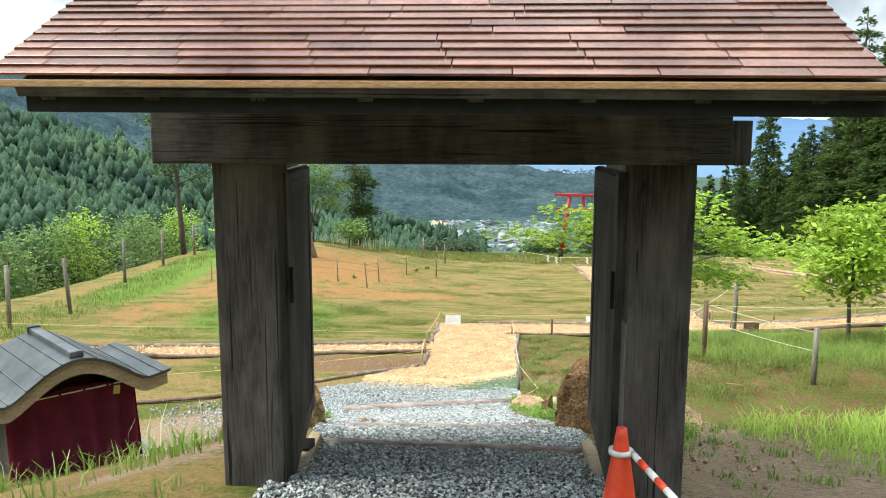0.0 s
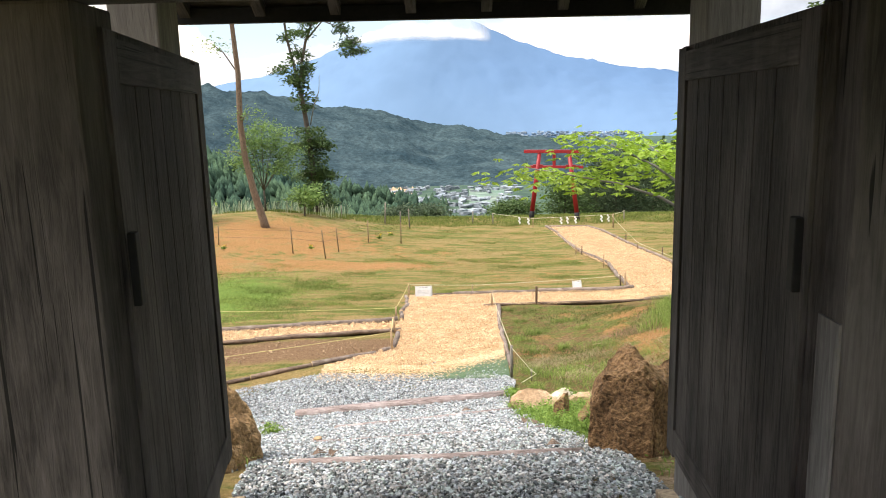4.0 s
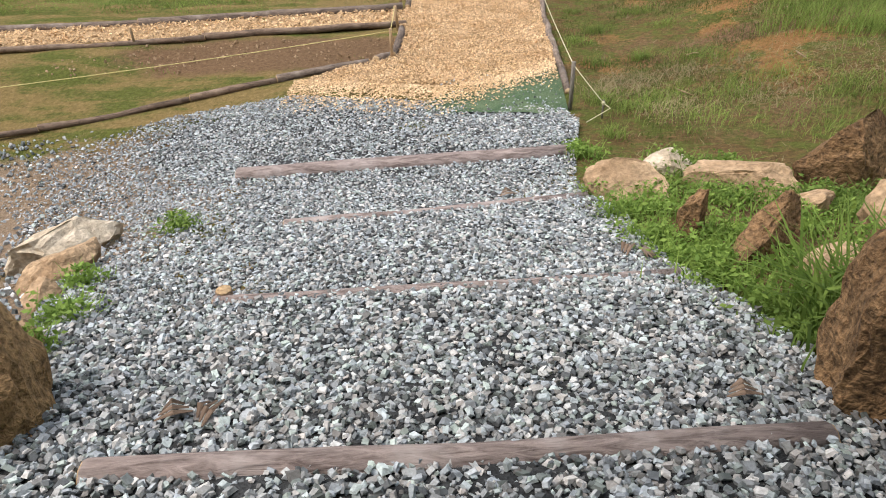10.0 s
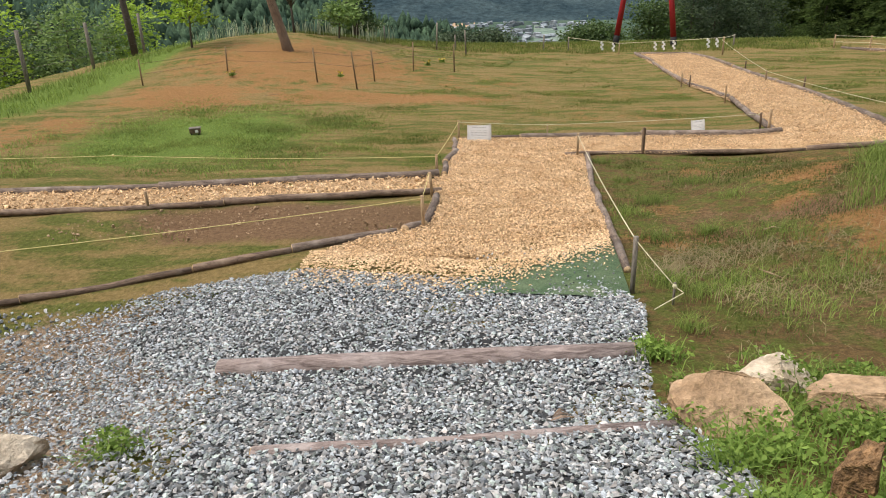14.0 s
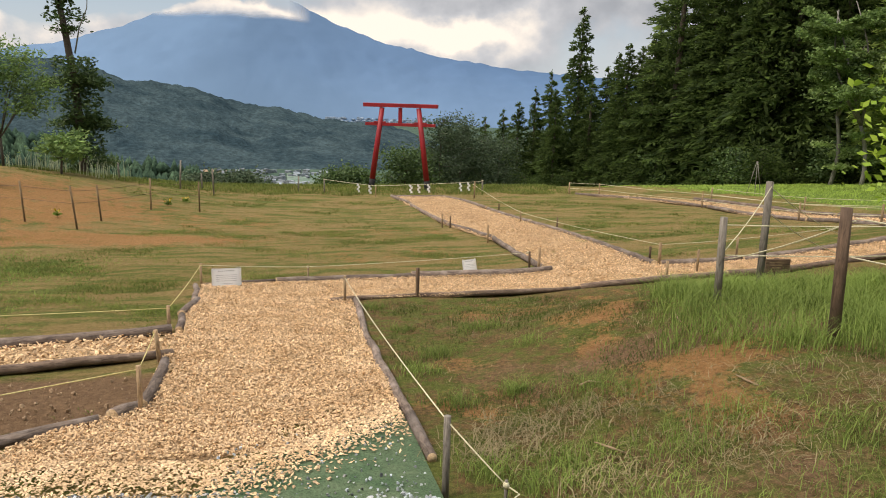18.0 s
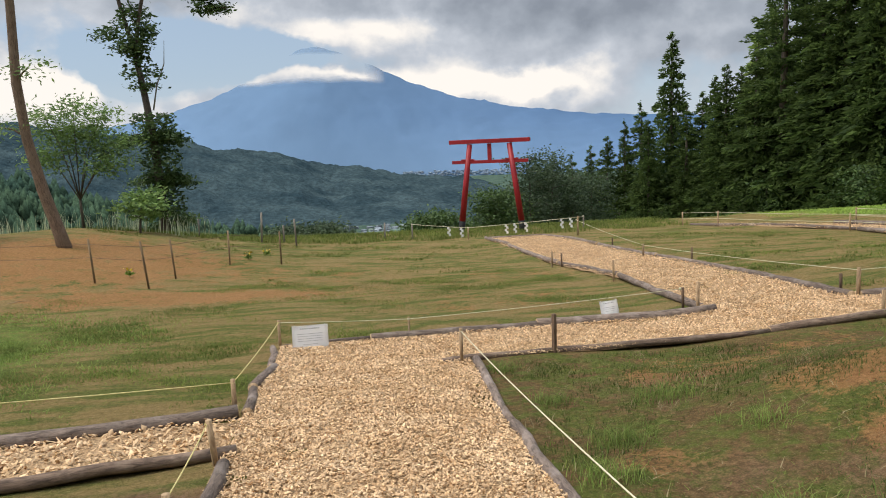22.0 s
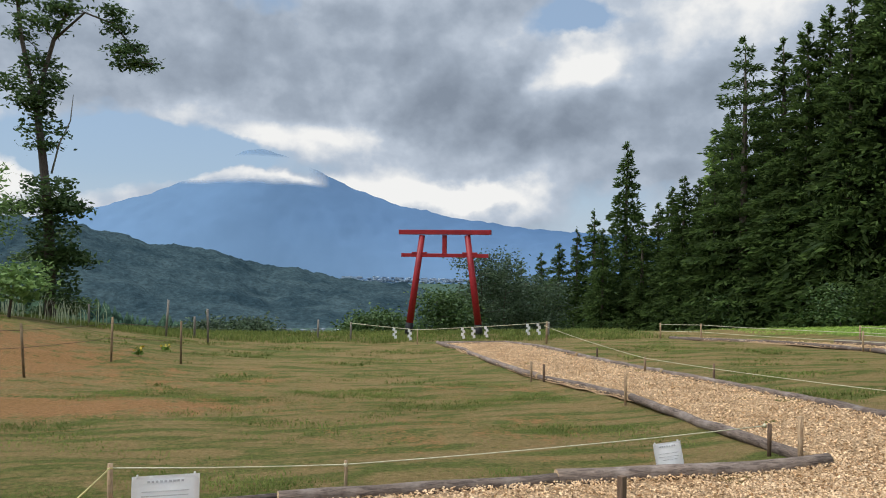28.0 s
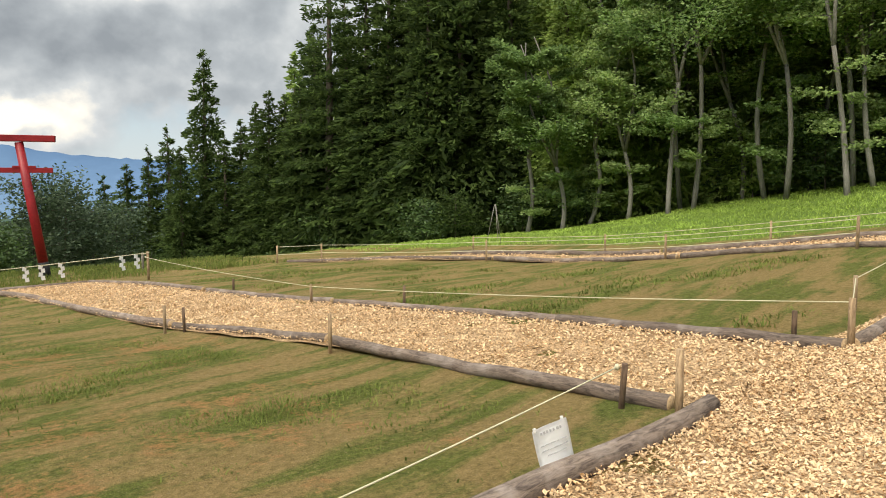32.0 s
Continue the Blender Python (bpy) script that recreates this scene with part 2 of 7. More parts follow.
def ground_build(n, pos, uv):
    zone = n.add("ShaderNodeVertexColor", layer_name="zone").outputs[0]
    sep = n.add("ShaderNodeSeparateColor")
    n.link(zone, sep.inputs[0])
    where = n.add("ShaderNodeSeparateXYZ")
    n.link(pos, where.inputs[0])
    broad, streak = n.noise(pos, 0.5, 4.0, 0.6, 0.5), n.noise(n.scaled(pos, (0.42, 1.7, 1.0)), 1.5, 6.0, 0.62, 0.4)
    patch, fine, blade = n.noise(pos, 3.8, 6.0, 0.66, 0.4), n.noise(pos, 20.0, 5.0, 0.72), n.noise(pos, 105.0, 3.0, 0.7)
    tone = n.ramp(fine, [(0.3, 0.0), (0.7, 1.0)])
    moss = n.mix(tone, (0.070, 0.088, 0.018), (0.175, 0.190, 0.047))
    # streaks along the slope on the open field, small patches on the bank beside the path
    bank = n.math("MULTIPLY", n.math("DIVIDE", n.math("SUBTRACT", 21.0, where.outputs[1]), 0.8, True), n.math("DIVIDE", where.outputs[0], 1.2, True))
    brown = n.mix(tone, n.mix(bank, (0.175, 0.127, 0.047), (0.085, 0.054, 0.023)), n.mix(bank, (0.36, 0.255, 0.108), (0.25, 0.16, 0.07)))
    mixed = n.mix(bank, streak, n.math("ADD", n.math("MULTIPLY", patch, 0.75), n.math("MULTIPLY", streak, 0.25)))
    worn = n.math("ADD", n.math("ADD", n.math("MULTIPLY", broad, 0.22), n.math("MULTIPLY", mixed, 0.58)), n.math("ADD", n.math("MULTIPLY", patch, 0.14), n.math("MULTIPLY", fine, 0.06)))
    worn = n.math("SUBTRACT", worn, n.math("MULTIPLY", bank, 0.025))
    col = n.mix(n.ramp(worn, [(0.445, 0.0), (0.525, 1.0)]), moss, brown)
    litter = n.ramp(n.noise(pos, 46.0, 2.0, 0.5, 1.5), [(0.63, 0.0), (0.68, 0.55)])
    col = n.mix(litter, col, (0.33, 0.25, 0.14))
    lush = n.mix(n.ramp(fine, [(0.3, 0.0), (0.7, 1.0)]), (0.10, 0.165, 0.03), (0.19, 0.27, 0.058))
    edge = n.math("SUBTRACT", n.math("ADD", n.noise(pos, 2.4, 6.0, 0.7, 0.2), n.math("MULTIPLY", fine, 0.5)), 0.75)

    def masked(ch, soft=0.9):
        return n.ramp(n.math("ADD", sep.outputs[ch], n.math("MULTIPLY", edge, soft)), [(0.38, 0.0), (0.62, 1.0)])

    col = n.mix(masked(1), col, lush)
    orange = n.mix(n.ramp(fine, [(0.3, 0.0), (0.7, 1.0)]), (0.25, 0.118, 0.045), (0.44, 0.235, 0.10))
    col = n.mix(n.math("MULTIPLY", masked(0, 1.9), 0.85), col, orange)
    soil = n.mix(n.ramp(fine, [(0.3, 0.0), (0.7, 1.0)]), (0.13, 0.078, 0.044), (0.29, 0.18, 0.10))
    col = n.mix(masked(2), col, soil)
    sand = n.ramp(n.math("ADD", n.add("ShaderNodeVertexColor", layer_name="zone").outputs[1], n.math("MULTIPLY", edge, 0.9)), [(0.38, 0.0), (0.62, 1.0)])
    col = n.mix(sand, col, n.mix(tone, (0.21, 0.145, 0.092), (0.46, 0.345, 0.245)))
    # beyond the brow the ground colour goes dark forest green, painted in for haze
    distant = n.math("DIVIDE", n.math("SUBTRACT", where.outputs[1], 70.0), 120.0, True)
    col = n.mix(distant, col, n.mix(n.ramp(n.noise(pos, 0.02, 5.0, 0.65), [(0.4, 0.0), (0.6, 1.0)]), (0.04, 0.075, 0.055), (0.075, 0.115, 0.08)))
    col = n.mix(1.0, col, n.ramp(blade, [(0.3, 0.5), (0.7, 1.28)]), "MULTIPLY")
    return col, n.math("ADD", fine, n.math("MULTIPLY", blade, 0.6))


def bark(a, b, c):
    def build(n, pos, uv):
        v = n.scaled(uv, (7.0, 1.1, 1.0))
        streak, patch = n.noise(v, 5.0, 6.0, 0.7, 1.2), n.noise(pos, 4.0, 4.0, 0.6)
        col = n.mix(n.ramp(streak, [(0.35, 0.0), (0.65, 1.0)]), a, b)
        col = n.mix(n.ramp(patch, [(0.5, 0.0), (0.72, 0.8)]), col, c)
        col = n.mix(1.0, col, n.ramp(rnd(n), [(0.0, 0.75), (1.0, 1.2)]), "MULTIPLY")
        return col, streak

    return build


def leaf_build(a, b):
    def build(n, pos, uv):
        col = n.mix(rnd(n, "island"), a, b)
        col = n.mix(1.0, col, n.ramp(n.noise(pos, 0.8, 3.0), [(0.3, 0.7), (0.7, 1.25)]), "MULTIPLY")
        return col, None

    return build


M = {}
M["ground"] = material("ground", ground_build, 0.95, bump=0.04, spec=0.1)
# darker than the chips, painting in the shade of gaps between them
M["chip_bed"] = material("chip_bed", two_tone((0.42, 0.26, 0.13), (0.62, 0.42, 0.23), 2.2, fine=45, grain=0.8), 0.9, bump=0.03)
M["chip"] = material("chip", two_tone((0.57, 0.37, 0.195), (0.79, 0.565, 0.345), 3.0, fine=60, grain=0.3, by="chip"), 0.85)
# near-black colour paints the shadowed gaps between the gravel stones
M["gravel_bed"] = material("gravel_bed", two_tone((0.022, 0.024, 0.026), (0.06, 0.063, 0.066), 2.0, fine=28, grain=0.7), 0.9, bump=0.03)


def stone_build(n, pos, uv):
    r = rnd(n, "island")
    hue = n.ramp(n.math("FRACT", n.math("MULTIPLY", r, 7.31)), [(0.0, (0.27, 0.315, 0.29)), (0.35, (0.275, 0.305, 0.335)), (0.7, (0.325, 0.335, 0.335)), (1.0, (0.35, 0.33, 0.315))])
    tone = n.ramp(r, [(0.0, 0.26), (0.4, 0.82), (0.8, 1.38), (1.0, 2.0)])
    speck = n.noise(pos, 90.0, 4.0, 0.7)
    col = n.mix(1.0, n.mix(1.0, hue, tone, "MULTIPLY"), n.ramp(speck, [(0.3, 0.72), (0.7, 1.2)]), "MULTIPLY")
    return col, speck


M["stone_chip"] = material("stone_chip", stone_build, 0.75, bump=0.003)
M["log"] = material("log", bark((0.07, 0.052, 0.043), (0.25, 0.19, 0.15), (0.32, 0.265, 0.23)), 0.9, bump=0.012)
M["log_dark"] = material("log_dark", bark((0.07, 0.049, 0.038), (0.25, 0.172, 0.122), (0.30, 0.225, 0.17)), 0.9, bump=0.012)
M["step_log"] = material("step_log", bark((0.13, 0.098, 0.09), (0.40, 0.325, 0.30), (0.44, 0.385, 0.365)), 0.9, bump=0.015)
M["cut_wood"] = material("cut_wood", two_tone((0.42, 0.28, 0.15), (0.55, 0.40, 0.24), 9.0, fine=60), 0.85)
M["stake"] = material("stake", bark((0.20, 0.13, 0.075), (0.45, 0.32, 0.19), (0.5, 0.38, 0.25)), 0.85, bump=0.004)
M["stake_dark"] = material("stake_dark", bark((0.07, 0.045, 0.03), (0.20, 0.13, 0.085), (0.16, 0.11, 0.08)), 0.9, bump=0.004)
M["stake_mid"] = material("stake_mid", bark((0.12, 0.08, 0.045), (0.30, 0.21, 0.12), (0.27, 0.2, 0.13)), 0.9, bump=0.004)
M["post_grey"] = material("post_grey", bark((0.10, 0.085, 0.07), (0.28, 0.25, 0.21), (0.2, 0.18, 0.15)), 0.9, bump=0.006)
M["rope"] = material("rope", two_tone((0.60, 0.55, 0.36), (0.75, 0.70, 0.5), 30, fine=200), 0.8)
M["rope_yellow"] = material("rope_yellow", two_tone((0.62, 0.52, 0.20), (0.72, 0.62, 0.3), 30, fine=200), 0.8)
M["paper"] = material("paper", two_tone((0.92, 0.92, 0.93), (0.95, 0.95, 0.95), 6, fine=60, grain=0.03), 0.6, through_light=0.3)
M["ink"] = material("ink", lambda n, p, u: ((0.42, 0.42, 0.43), None), 0.8)
M["red"] = material("red_paint", two_tone((0.25, 0.008, 0.014), (0.36, 0.018, 0.024), 1.6, fine=30, grain=0.25), 0.5, bump=0.002, spec=0.4)
M["black"] = material("black_paint", two_tone((0.006, 0.006, 0.0065), (0.016, 0.016, 0.016), 3, fine=30), 0.7)


def old_wood(n, pos, uv):
    v = n.scaled(uv, (9.0, 0.55, 1.0))
    grain, wear = n.noise(v, 4.0, 7.0, 0.7, 1.5), n.noise(n.scaled(pos, (1, 1, 0.35)), 2.6, 5.0, 0.6)
    split = n.noise(n.scaled(uv, (16.0, 0.22, 1.0)), 3.0, 2.0, 0.5, 0.6)
    col = n.mix(n.ramp(grain, [(0.33, 0.0), (0.68, 1.0)]), (0.009, 0.008, 0.0078), (0.072, 0.063, 0.058))
    col = n.mix(n.ramp(wear, [(0.43, 0.0), (0.70, 0.85)]), col, n.mix(grain, (0.055, 0.047, 0.043), (0.23, 0.205, 0.19)))
    crack = n.ramp(split, [(0.655, 1.0), (0.675, 0.12)])
    col = n.mix(1.0, col, crack, "MULTIPLY")
    return col, n.math("MULTIPLY", grain, crack)


def grey_wood(n, pos, uv):
    v = n.scaled(uv, (9.0, 0.55, 1.0))
    grain, wear = n.noise(v, 4.0, 7.0, 0.7, 1.2), n.noise(pos, 2.2, 4.0, 0.6)
    col = n.mix(n.ramp(grain, [(0.33, 0.0), (0.68, 1.0)]), (0.12, 0.112, 0.105), (0.27, 0.255, 0.24))
    return n.mix(n.ramp(wear, [(0.5, 0.0), (0.75, 0.7)]), col, (0.13, 0.12, 0.11)), grain


M["grey_wood"] = material("grey_wood", grey_wood, 0.85, bump=0.005)
M["old_wood"] = material("old_wood", old_wood, 0.8, bump=0.006)
M["door_wood"] = material("door_wood", old_wood, 0.85, bump=0.01)
M["copper"] = material("copper_roof", two_tone((0.17, 0.068, 0.048), (0.36, 0.185, 0.135), 1.1, fine=9, grain=0.25, by="object"), 0.26, metal=0.8, bump=0.002, spec=0.5)
M["eave_wood"] = material("eave_wood", two_tone((0.42, 0.24, 0.12), (0.52, 0.32, 0.17), 3, (1, 8, 8), fine=30), 0.7)
M["lead"] = material("shrine_sheet", two_tone((0.065, 0.075, 0.085), (0.15, 0.165, 0.175), 2.5, fine=14, grain=0.2, by="object"), 0.38, metal=0.7)
M["shrine_wood"] = material("shrine_wood", two_tone((0.30, 0.22, 0.14), (0.42, 0.33, 0.22), 5, (1, 1, 5), fine=40), 0.8, bump=0.004)
M["curtain"] = material("curtain", two_tone((0.20, 0.026, 0.06), (0.27, 0.04, 0.085), 4, fine=220, grain=0.15), 0.9)
M["concrete"] = material("concrete", two_tone((0.42, 0.40, 0.37), (0.58, 0.56, 0.52), 2.5, fine=50, grain=0.3), 0.9, bump=0.006)
M["orange_plastic"] = material("orange_plastic", two_tone((0.75, 0.055, 0.02), (0.82, 0.08, 0.03), 3, fine=30, grain=0.12), 0.45, spec=0.5)
M["white_plastic"] = material("white_plastic", two_tone((0.68, 0.67, 0.65), (0.78, 0.77, 0.75), 6, fine=30, grain=0.12), 0.5)
M["boulder"] = material("boulder", two_tone((0.155, 0.088, 0.043), (0.36, 0.215, 0.108), 2.2, fine=34, grain=0.75), 0.95, bump=0.035)
M["tan_boulder"] = material("tan_boulder", two_tone((0.25, 0.145, 0.064), (0.45, 0.285, 0.14), 2.6, fine=34, grain=0.65), 0.95, bump=0.035)
M["pale_rock"] = material("pale_rock", two_tone((0.29, 0.185, 0.105), (0.51, 0.36, 0.225), 3.0, fine=24, grain=0.45), 0.95, bump=0.02)
M["white_rock"] = material("white_rock", two_tone((0.40, 0.31, 0.21), (0.68, 0.59, 0.47), 3.5, fine=26, grain=0.4), 0.95, bump=0.02)
M["mat"] = material("green_mat", two_tone((0.048, 0.100, 0.044), (0.118, 0.162, 0.086), 4.0, fine=70, grain=0.6), 0.85, bump=0.006)
M["bark"] = material("tree_bark", bark((0.05, 0.04, 0.032), (0.15, 0.12, 0.095), (0.12, 0.11, 0.085)), 0.95, bump=0.02)
M["brown_bark"] = material("brown_bark", bark((0.07, 0.048, 0.034), (0.21, 0.145, 0.10), (0.17, 0.125, 0.09)), 0.95, bump=0.02)
M["pale_bark"] = material("pale_bark", bark((0.13, 0.122, 0.105), (0.30, 0.285, 0.25), (0.2, 0.2, 0.17)), 0.9, bump=0.01)
M["conifer"] = material("conifer_leaf", leaf_build((0.040, 0.070, 0.021), (0.118, 0.174, 0.047)), 0.7, spec=0.2, through_light=0.6)
M["conifer_light"] = material("conifer_light_leaf", leaf_build((0.17, 0.26, 0.065), (0.42, 0.54, 0.15)), 0.7, spec=0.2, through_light=0.6)
M["leaf"] = material("leaf", leaf_build((0.10, 0.175, 0.052), (0.24, 0.35, 0.11)), 0.6, spec=0.3, through_light=0.45)
M["brow_leaf"] = material("brow_leaf", leaf_build((0.035, 0.062, 0.032), (0.115, 0.16, 0.085)), 0.6, spec=0.3, through_light=0.4)
M["edge_leaf"] = material("edge_leaf", leaf_build((0.19, 0.29, 0.10), (0.44, 0.56, 0.21)), 0.6, spec=0.3, through_light=0.55)
M["maple"] = material("maple_leaf", leaf_build((0.21, 0.34, 0.03), (0.40, 0.55, 0.08)), 0.55, spec=0.3, through_light=0.4)
M["ivy"] = material("ivy_leaf", leaf_build((0.036, 0.072, 0.024), (0.105, 0.165, 0.05)), 0.6, spec=0.3, through_light=0.3)
M["grass"] = material("grass_blade", leaf_build((0.13, 0.195, 0.04), (0.275, 0.355, 0.09)), 0.7, spec=0.2, through_light=0.4)
M["bright_grass"] = material("bright_grass", leaf_build((0.24, 0.36, 0.06), (0.42, 0.55, 0.12)), 0.7, spec=0.2, through_light=0.4)
M["short_grass"] = material("short_grass", leaf_build((0.105, 0.145, 0.034), (0.215, 0.245, 0.064)), 0.8, spec=0.1, through_light=0.4)
M["moss_grass"] = material("moss_grass", leaf_build((0.05, 0.078, 0.018), (0.125, 0.155, 0.042)), 0.8, spec=0.1, through_light=0.4)
M["dry_grass"] = material("dry_grass", leaf_build((0.22, 0.18, 0.095), (0.38, 0.31, 0.18)), 0.8, spec=0.1, through_light=0.3)
M["yellow"] = material("yellow_petal", leaf_build((0.60, 0.42, 0.03), (0.75, 0.55, 0.06)), 0.6)
M["stalk"] = material("pale_stalk", leaf_build((0.35, 0.40, 0.22), (0.62, 0.64, 0.45)), 0.7, through_light=0.3)
M["weed"] = material("weed_leaf", leaf_build((0.10, 0.178, 0.032), (0.245, 0.355, 0.078)), 0.65, spec=0.2, through_light=0.35)


# mixes blue distance haze straight into a base colour
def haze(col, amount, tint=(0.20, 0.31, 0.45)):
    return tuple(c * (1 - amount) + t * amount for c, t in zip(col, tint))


# a little blue haze is blended into the forest greens
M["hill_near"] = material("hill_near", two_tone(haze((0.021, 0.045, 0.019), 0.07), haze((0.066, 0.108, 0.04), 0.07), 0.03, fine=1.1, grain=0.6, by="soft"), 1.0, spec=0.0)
# ridge colours already hold the blue haze of the valley air
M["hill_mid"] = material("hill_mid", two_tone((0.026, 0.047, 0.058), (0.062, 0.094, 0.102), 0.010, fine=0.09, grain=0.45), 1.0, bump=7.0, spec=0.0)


def mountain_build(n, pos, uv):
    """Forested flanks, blue haze painted in, paler low and left, cloud shade painted right."""
    sep = n.add("ShaderNodeSeparateXYZ")
    n.link(pos, sep.inputs[0])
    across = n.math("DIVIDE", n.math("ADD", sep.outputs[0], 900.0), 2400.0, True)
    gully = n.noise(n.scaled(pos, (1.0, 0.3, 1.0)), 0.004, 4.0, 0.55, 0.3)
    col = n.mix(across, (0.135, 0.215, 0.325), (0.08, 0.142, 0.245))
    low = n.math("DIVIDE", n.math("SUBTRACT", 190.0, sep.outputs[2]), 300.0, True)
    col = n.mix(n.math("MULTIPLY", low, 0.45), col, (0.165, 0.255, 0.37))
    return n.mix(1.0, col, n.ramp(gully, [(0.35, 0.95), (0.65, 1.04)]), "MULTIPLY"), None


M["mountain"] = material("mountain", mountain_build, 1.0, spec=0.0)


def cloud_cap(m, z0, z1):
    """Lets the summit fade into cloud between two heights, raggedly."""
    t = m.node_tree
    out = next(k for k in t.nodes if k.type == "OUTPUT_MATERIAL")
    n = Nodes(t, False)
    pos = n.add("ShaderNodeNewGeometry").outputs["Position"]
    sep = n.add("ShaderNodeSeparateXYZ")
    n.link(pos, sep.inputs[0])
    rag = n.math("MULTIPLY", n.math("SUBTRACT", n.noise(pos, 0.004, 4.0, 0.5), 0.5), (z1 - z0) * 1.6)
    fac = n.math("DIVIDE", n.math("SUBTRACT", n.math("ADD", sep.outputs[2], rag), z0), z1 - z0, True)
    fac = n.math("MULTIPLY", fac, n.math("DIVIDE", n.math("SUBTRACT", 235.0, sep.outputs[0]), 130.0, True))
    # the very top shows faintly above the cloud
    fac = n.math("MULTIPLY", fac, n.math("SUBTRACT", 1.0, n.math("MULTIPLY", n.math("DIVIDE", n.math("SUBTRACT", sep.outputs[2], 596.0), 20.0, True), 0.55)))
    mix, clear = n.add("ShaderNodeMixShader"), n.add("ShaderNodeBsdfTransparent")
    n.link(fac, mix.inputs[0])
    n.link(out.inputs[0].links[0].from_socket, mix.inputs[1])
    n.link(clear.outputs[0], mix.inputs[2])
    n.link(mix.outputs[0], out.inputs[0])


cloud_cap(M["mountain"], 405.0, 440.0)
# field greens with a quarter of blue haze painted in
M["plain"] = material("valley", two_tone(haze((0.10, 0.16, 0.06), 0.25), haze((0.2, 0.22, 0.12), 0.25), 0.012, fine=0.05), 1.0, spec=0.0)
# far copy of the house walls, its colour shifted to mountain haze
M["far_house"] = material("far_house_wall", two_tone((0.25, 0.33, 0.43), (0.38, 0.45, 0.52), 0.02, fine=0.2, by="island"), 0.9)
M["house"] = material("house_wall", two_tone((0.16, 0.20, 0.23), (0.30, 0.33, 0.35), 0.02, fine=0.2, by="island"), 0.9)


# ---------- mesh helpers ----------
def link_mesh(name, verts, faces, mat, uvs=None, smooth=False):
    me = bpy.data.meshes.new(name)
    me.from_pydata(verts, [], faces)
    if uvs is not None:
        lay = me.uv_layers.new(name="UVMap")
        lay.data.foreach_set("uv", np.asarray(uvs, dtype=np.float32).ravel())
    me.materials.append(mat)
    if smooth:
        me.polygons.foreach_set("use_smooth", [True] * len(me.polygons))
    me.update()
    return me


def attach(name, me, parent=None, label="", at=None):
    ob = new(name, me)
    if parent is not None:
        ob.parent = parent
    if at is not None:
        ob.matrix_basis = at
    if label:
        ob["label"] = label
    return ob


def part(name, bm, mat, parent=None, label="", smooth=False, at=None):
    """Links a bmesh as one mesh object under a thing or a part."""
    me = bpy.data.meshes.new(name)
    bm.to_mesh(me)
    bm.free()
    me.materials.append(mat)
    if smooth:
        me.polygons.foreach_set("use_smooth", [True] * len(me.polygons))
    return attach(name, me, parent, label, at)


def thing(name, m, label, category, group="", kind=""):
    ob = new(name)
    ob.empty_display_size = 0.2
    ob.matrix_basis = m
    return tagged(ob, label, category, group, kind)


def box(sx, sy, sz, at=(0, 0, 0), bevel=0.0, turn=None):
    """A bevelled box with plank-wise UVs in metres, longest side along v."""
    bm = bmesh.new()
    bmesh.ops.create_cube(bm, size=1.0, matrix=Matrix.Diagonal((sx, sy, sz, 1)))
    if bevel:
        bmesh.ops.bevel(bm, geom=bm.edges[:], offset=bevel, segments=2, profile=0.6, affect="EDGES")
    lay = bm.loops.layers.uv.new("UVMap")
    long = max(range(3), key=lambda i: (sx, sy, sz)[i])
    for f in bm.faces:
        k = max(range(3), key=lambda i: abs(f.normal[i]))
        rest = [i for i in range(3) if i not in (k, long)] or [i for i in range(3) if i != k]
        for lp in f.loops:
            co = lp.vert.co
            u = co[rest[0]] + at[0] * 0.37 + k * 0.3
            lp[lay].uv = (u, co[long] if k != long else co[rest[-1]])
    m = Matrix.Translation(at)
    if turn is not None:
        m = m @ turn
    bmesh.ops.transform(bm, matrix=m, verts=bm.verts)
    return bm


def tube_data(pts, radii, segs=8, rough=0.0, seed=0, squash=1.0):
    """A tapering tube along points, capped; verts, faces and UVs (round, along, in metres)."""
    rng = random.Random(seed)
    pts = [Vector(p) for p in pts]
    n = len(pts)
    if isinstance(radii, (int, float)):
        radii = [radii] * n
    verts, faces, uvs, along = [], [], [], 0.0
    side = None
    lengths = []
    for i, p in enumerate(pts):
        d = (pts[min(i + 1, n - 1)] - pts[max(i - 1, 0)]).normalized()
        if side is None:
            side = d.cross(Vector((0, 0, 1)))
            if side.length < 0.1:
                side = d.cross(Vector((1, 0, 0)))
        side = (side - d * side.dot(d)).normalized()
        upv = side.cross(d)
        if i:
            along += (p - pts[i - 1]).length
        lengths.append(along)
        for k in range(segs):
            a = 2 * math.pi * k / segs
            r = radii[i] * (1 + rough * (rng.random() - 0.5))
            verts.append(p + side * (math.cos(a) * r) + upv * (math.sin(a) * r * squash))
    for i in range(n - 1):
        for k in range(segs):
            k2 = (k + 1) % segs
            faces.append((i * segs + k, i * segs + k2, (i + 1) * segs + k2, (i + 1) * segs + k))
            c = 2 * math.pi * radii[i] / segs
            uvs += [(k * c, lengths[i]), ((k + 1) * c, lengths[i]), ((k + 1) * c, lengths[i + 1]), (k * c, lengths[i + 1])]
    for ring, flip in ((0, True), (n - 1, False)):
        idx = [ring * segs + k for k in range(segs)]
        faces.append(tuple(reversed(idx)) if flip else tuple(idx))
        uvs += [(0.1, 0.1)] * segs
    return verts, faces, uvs


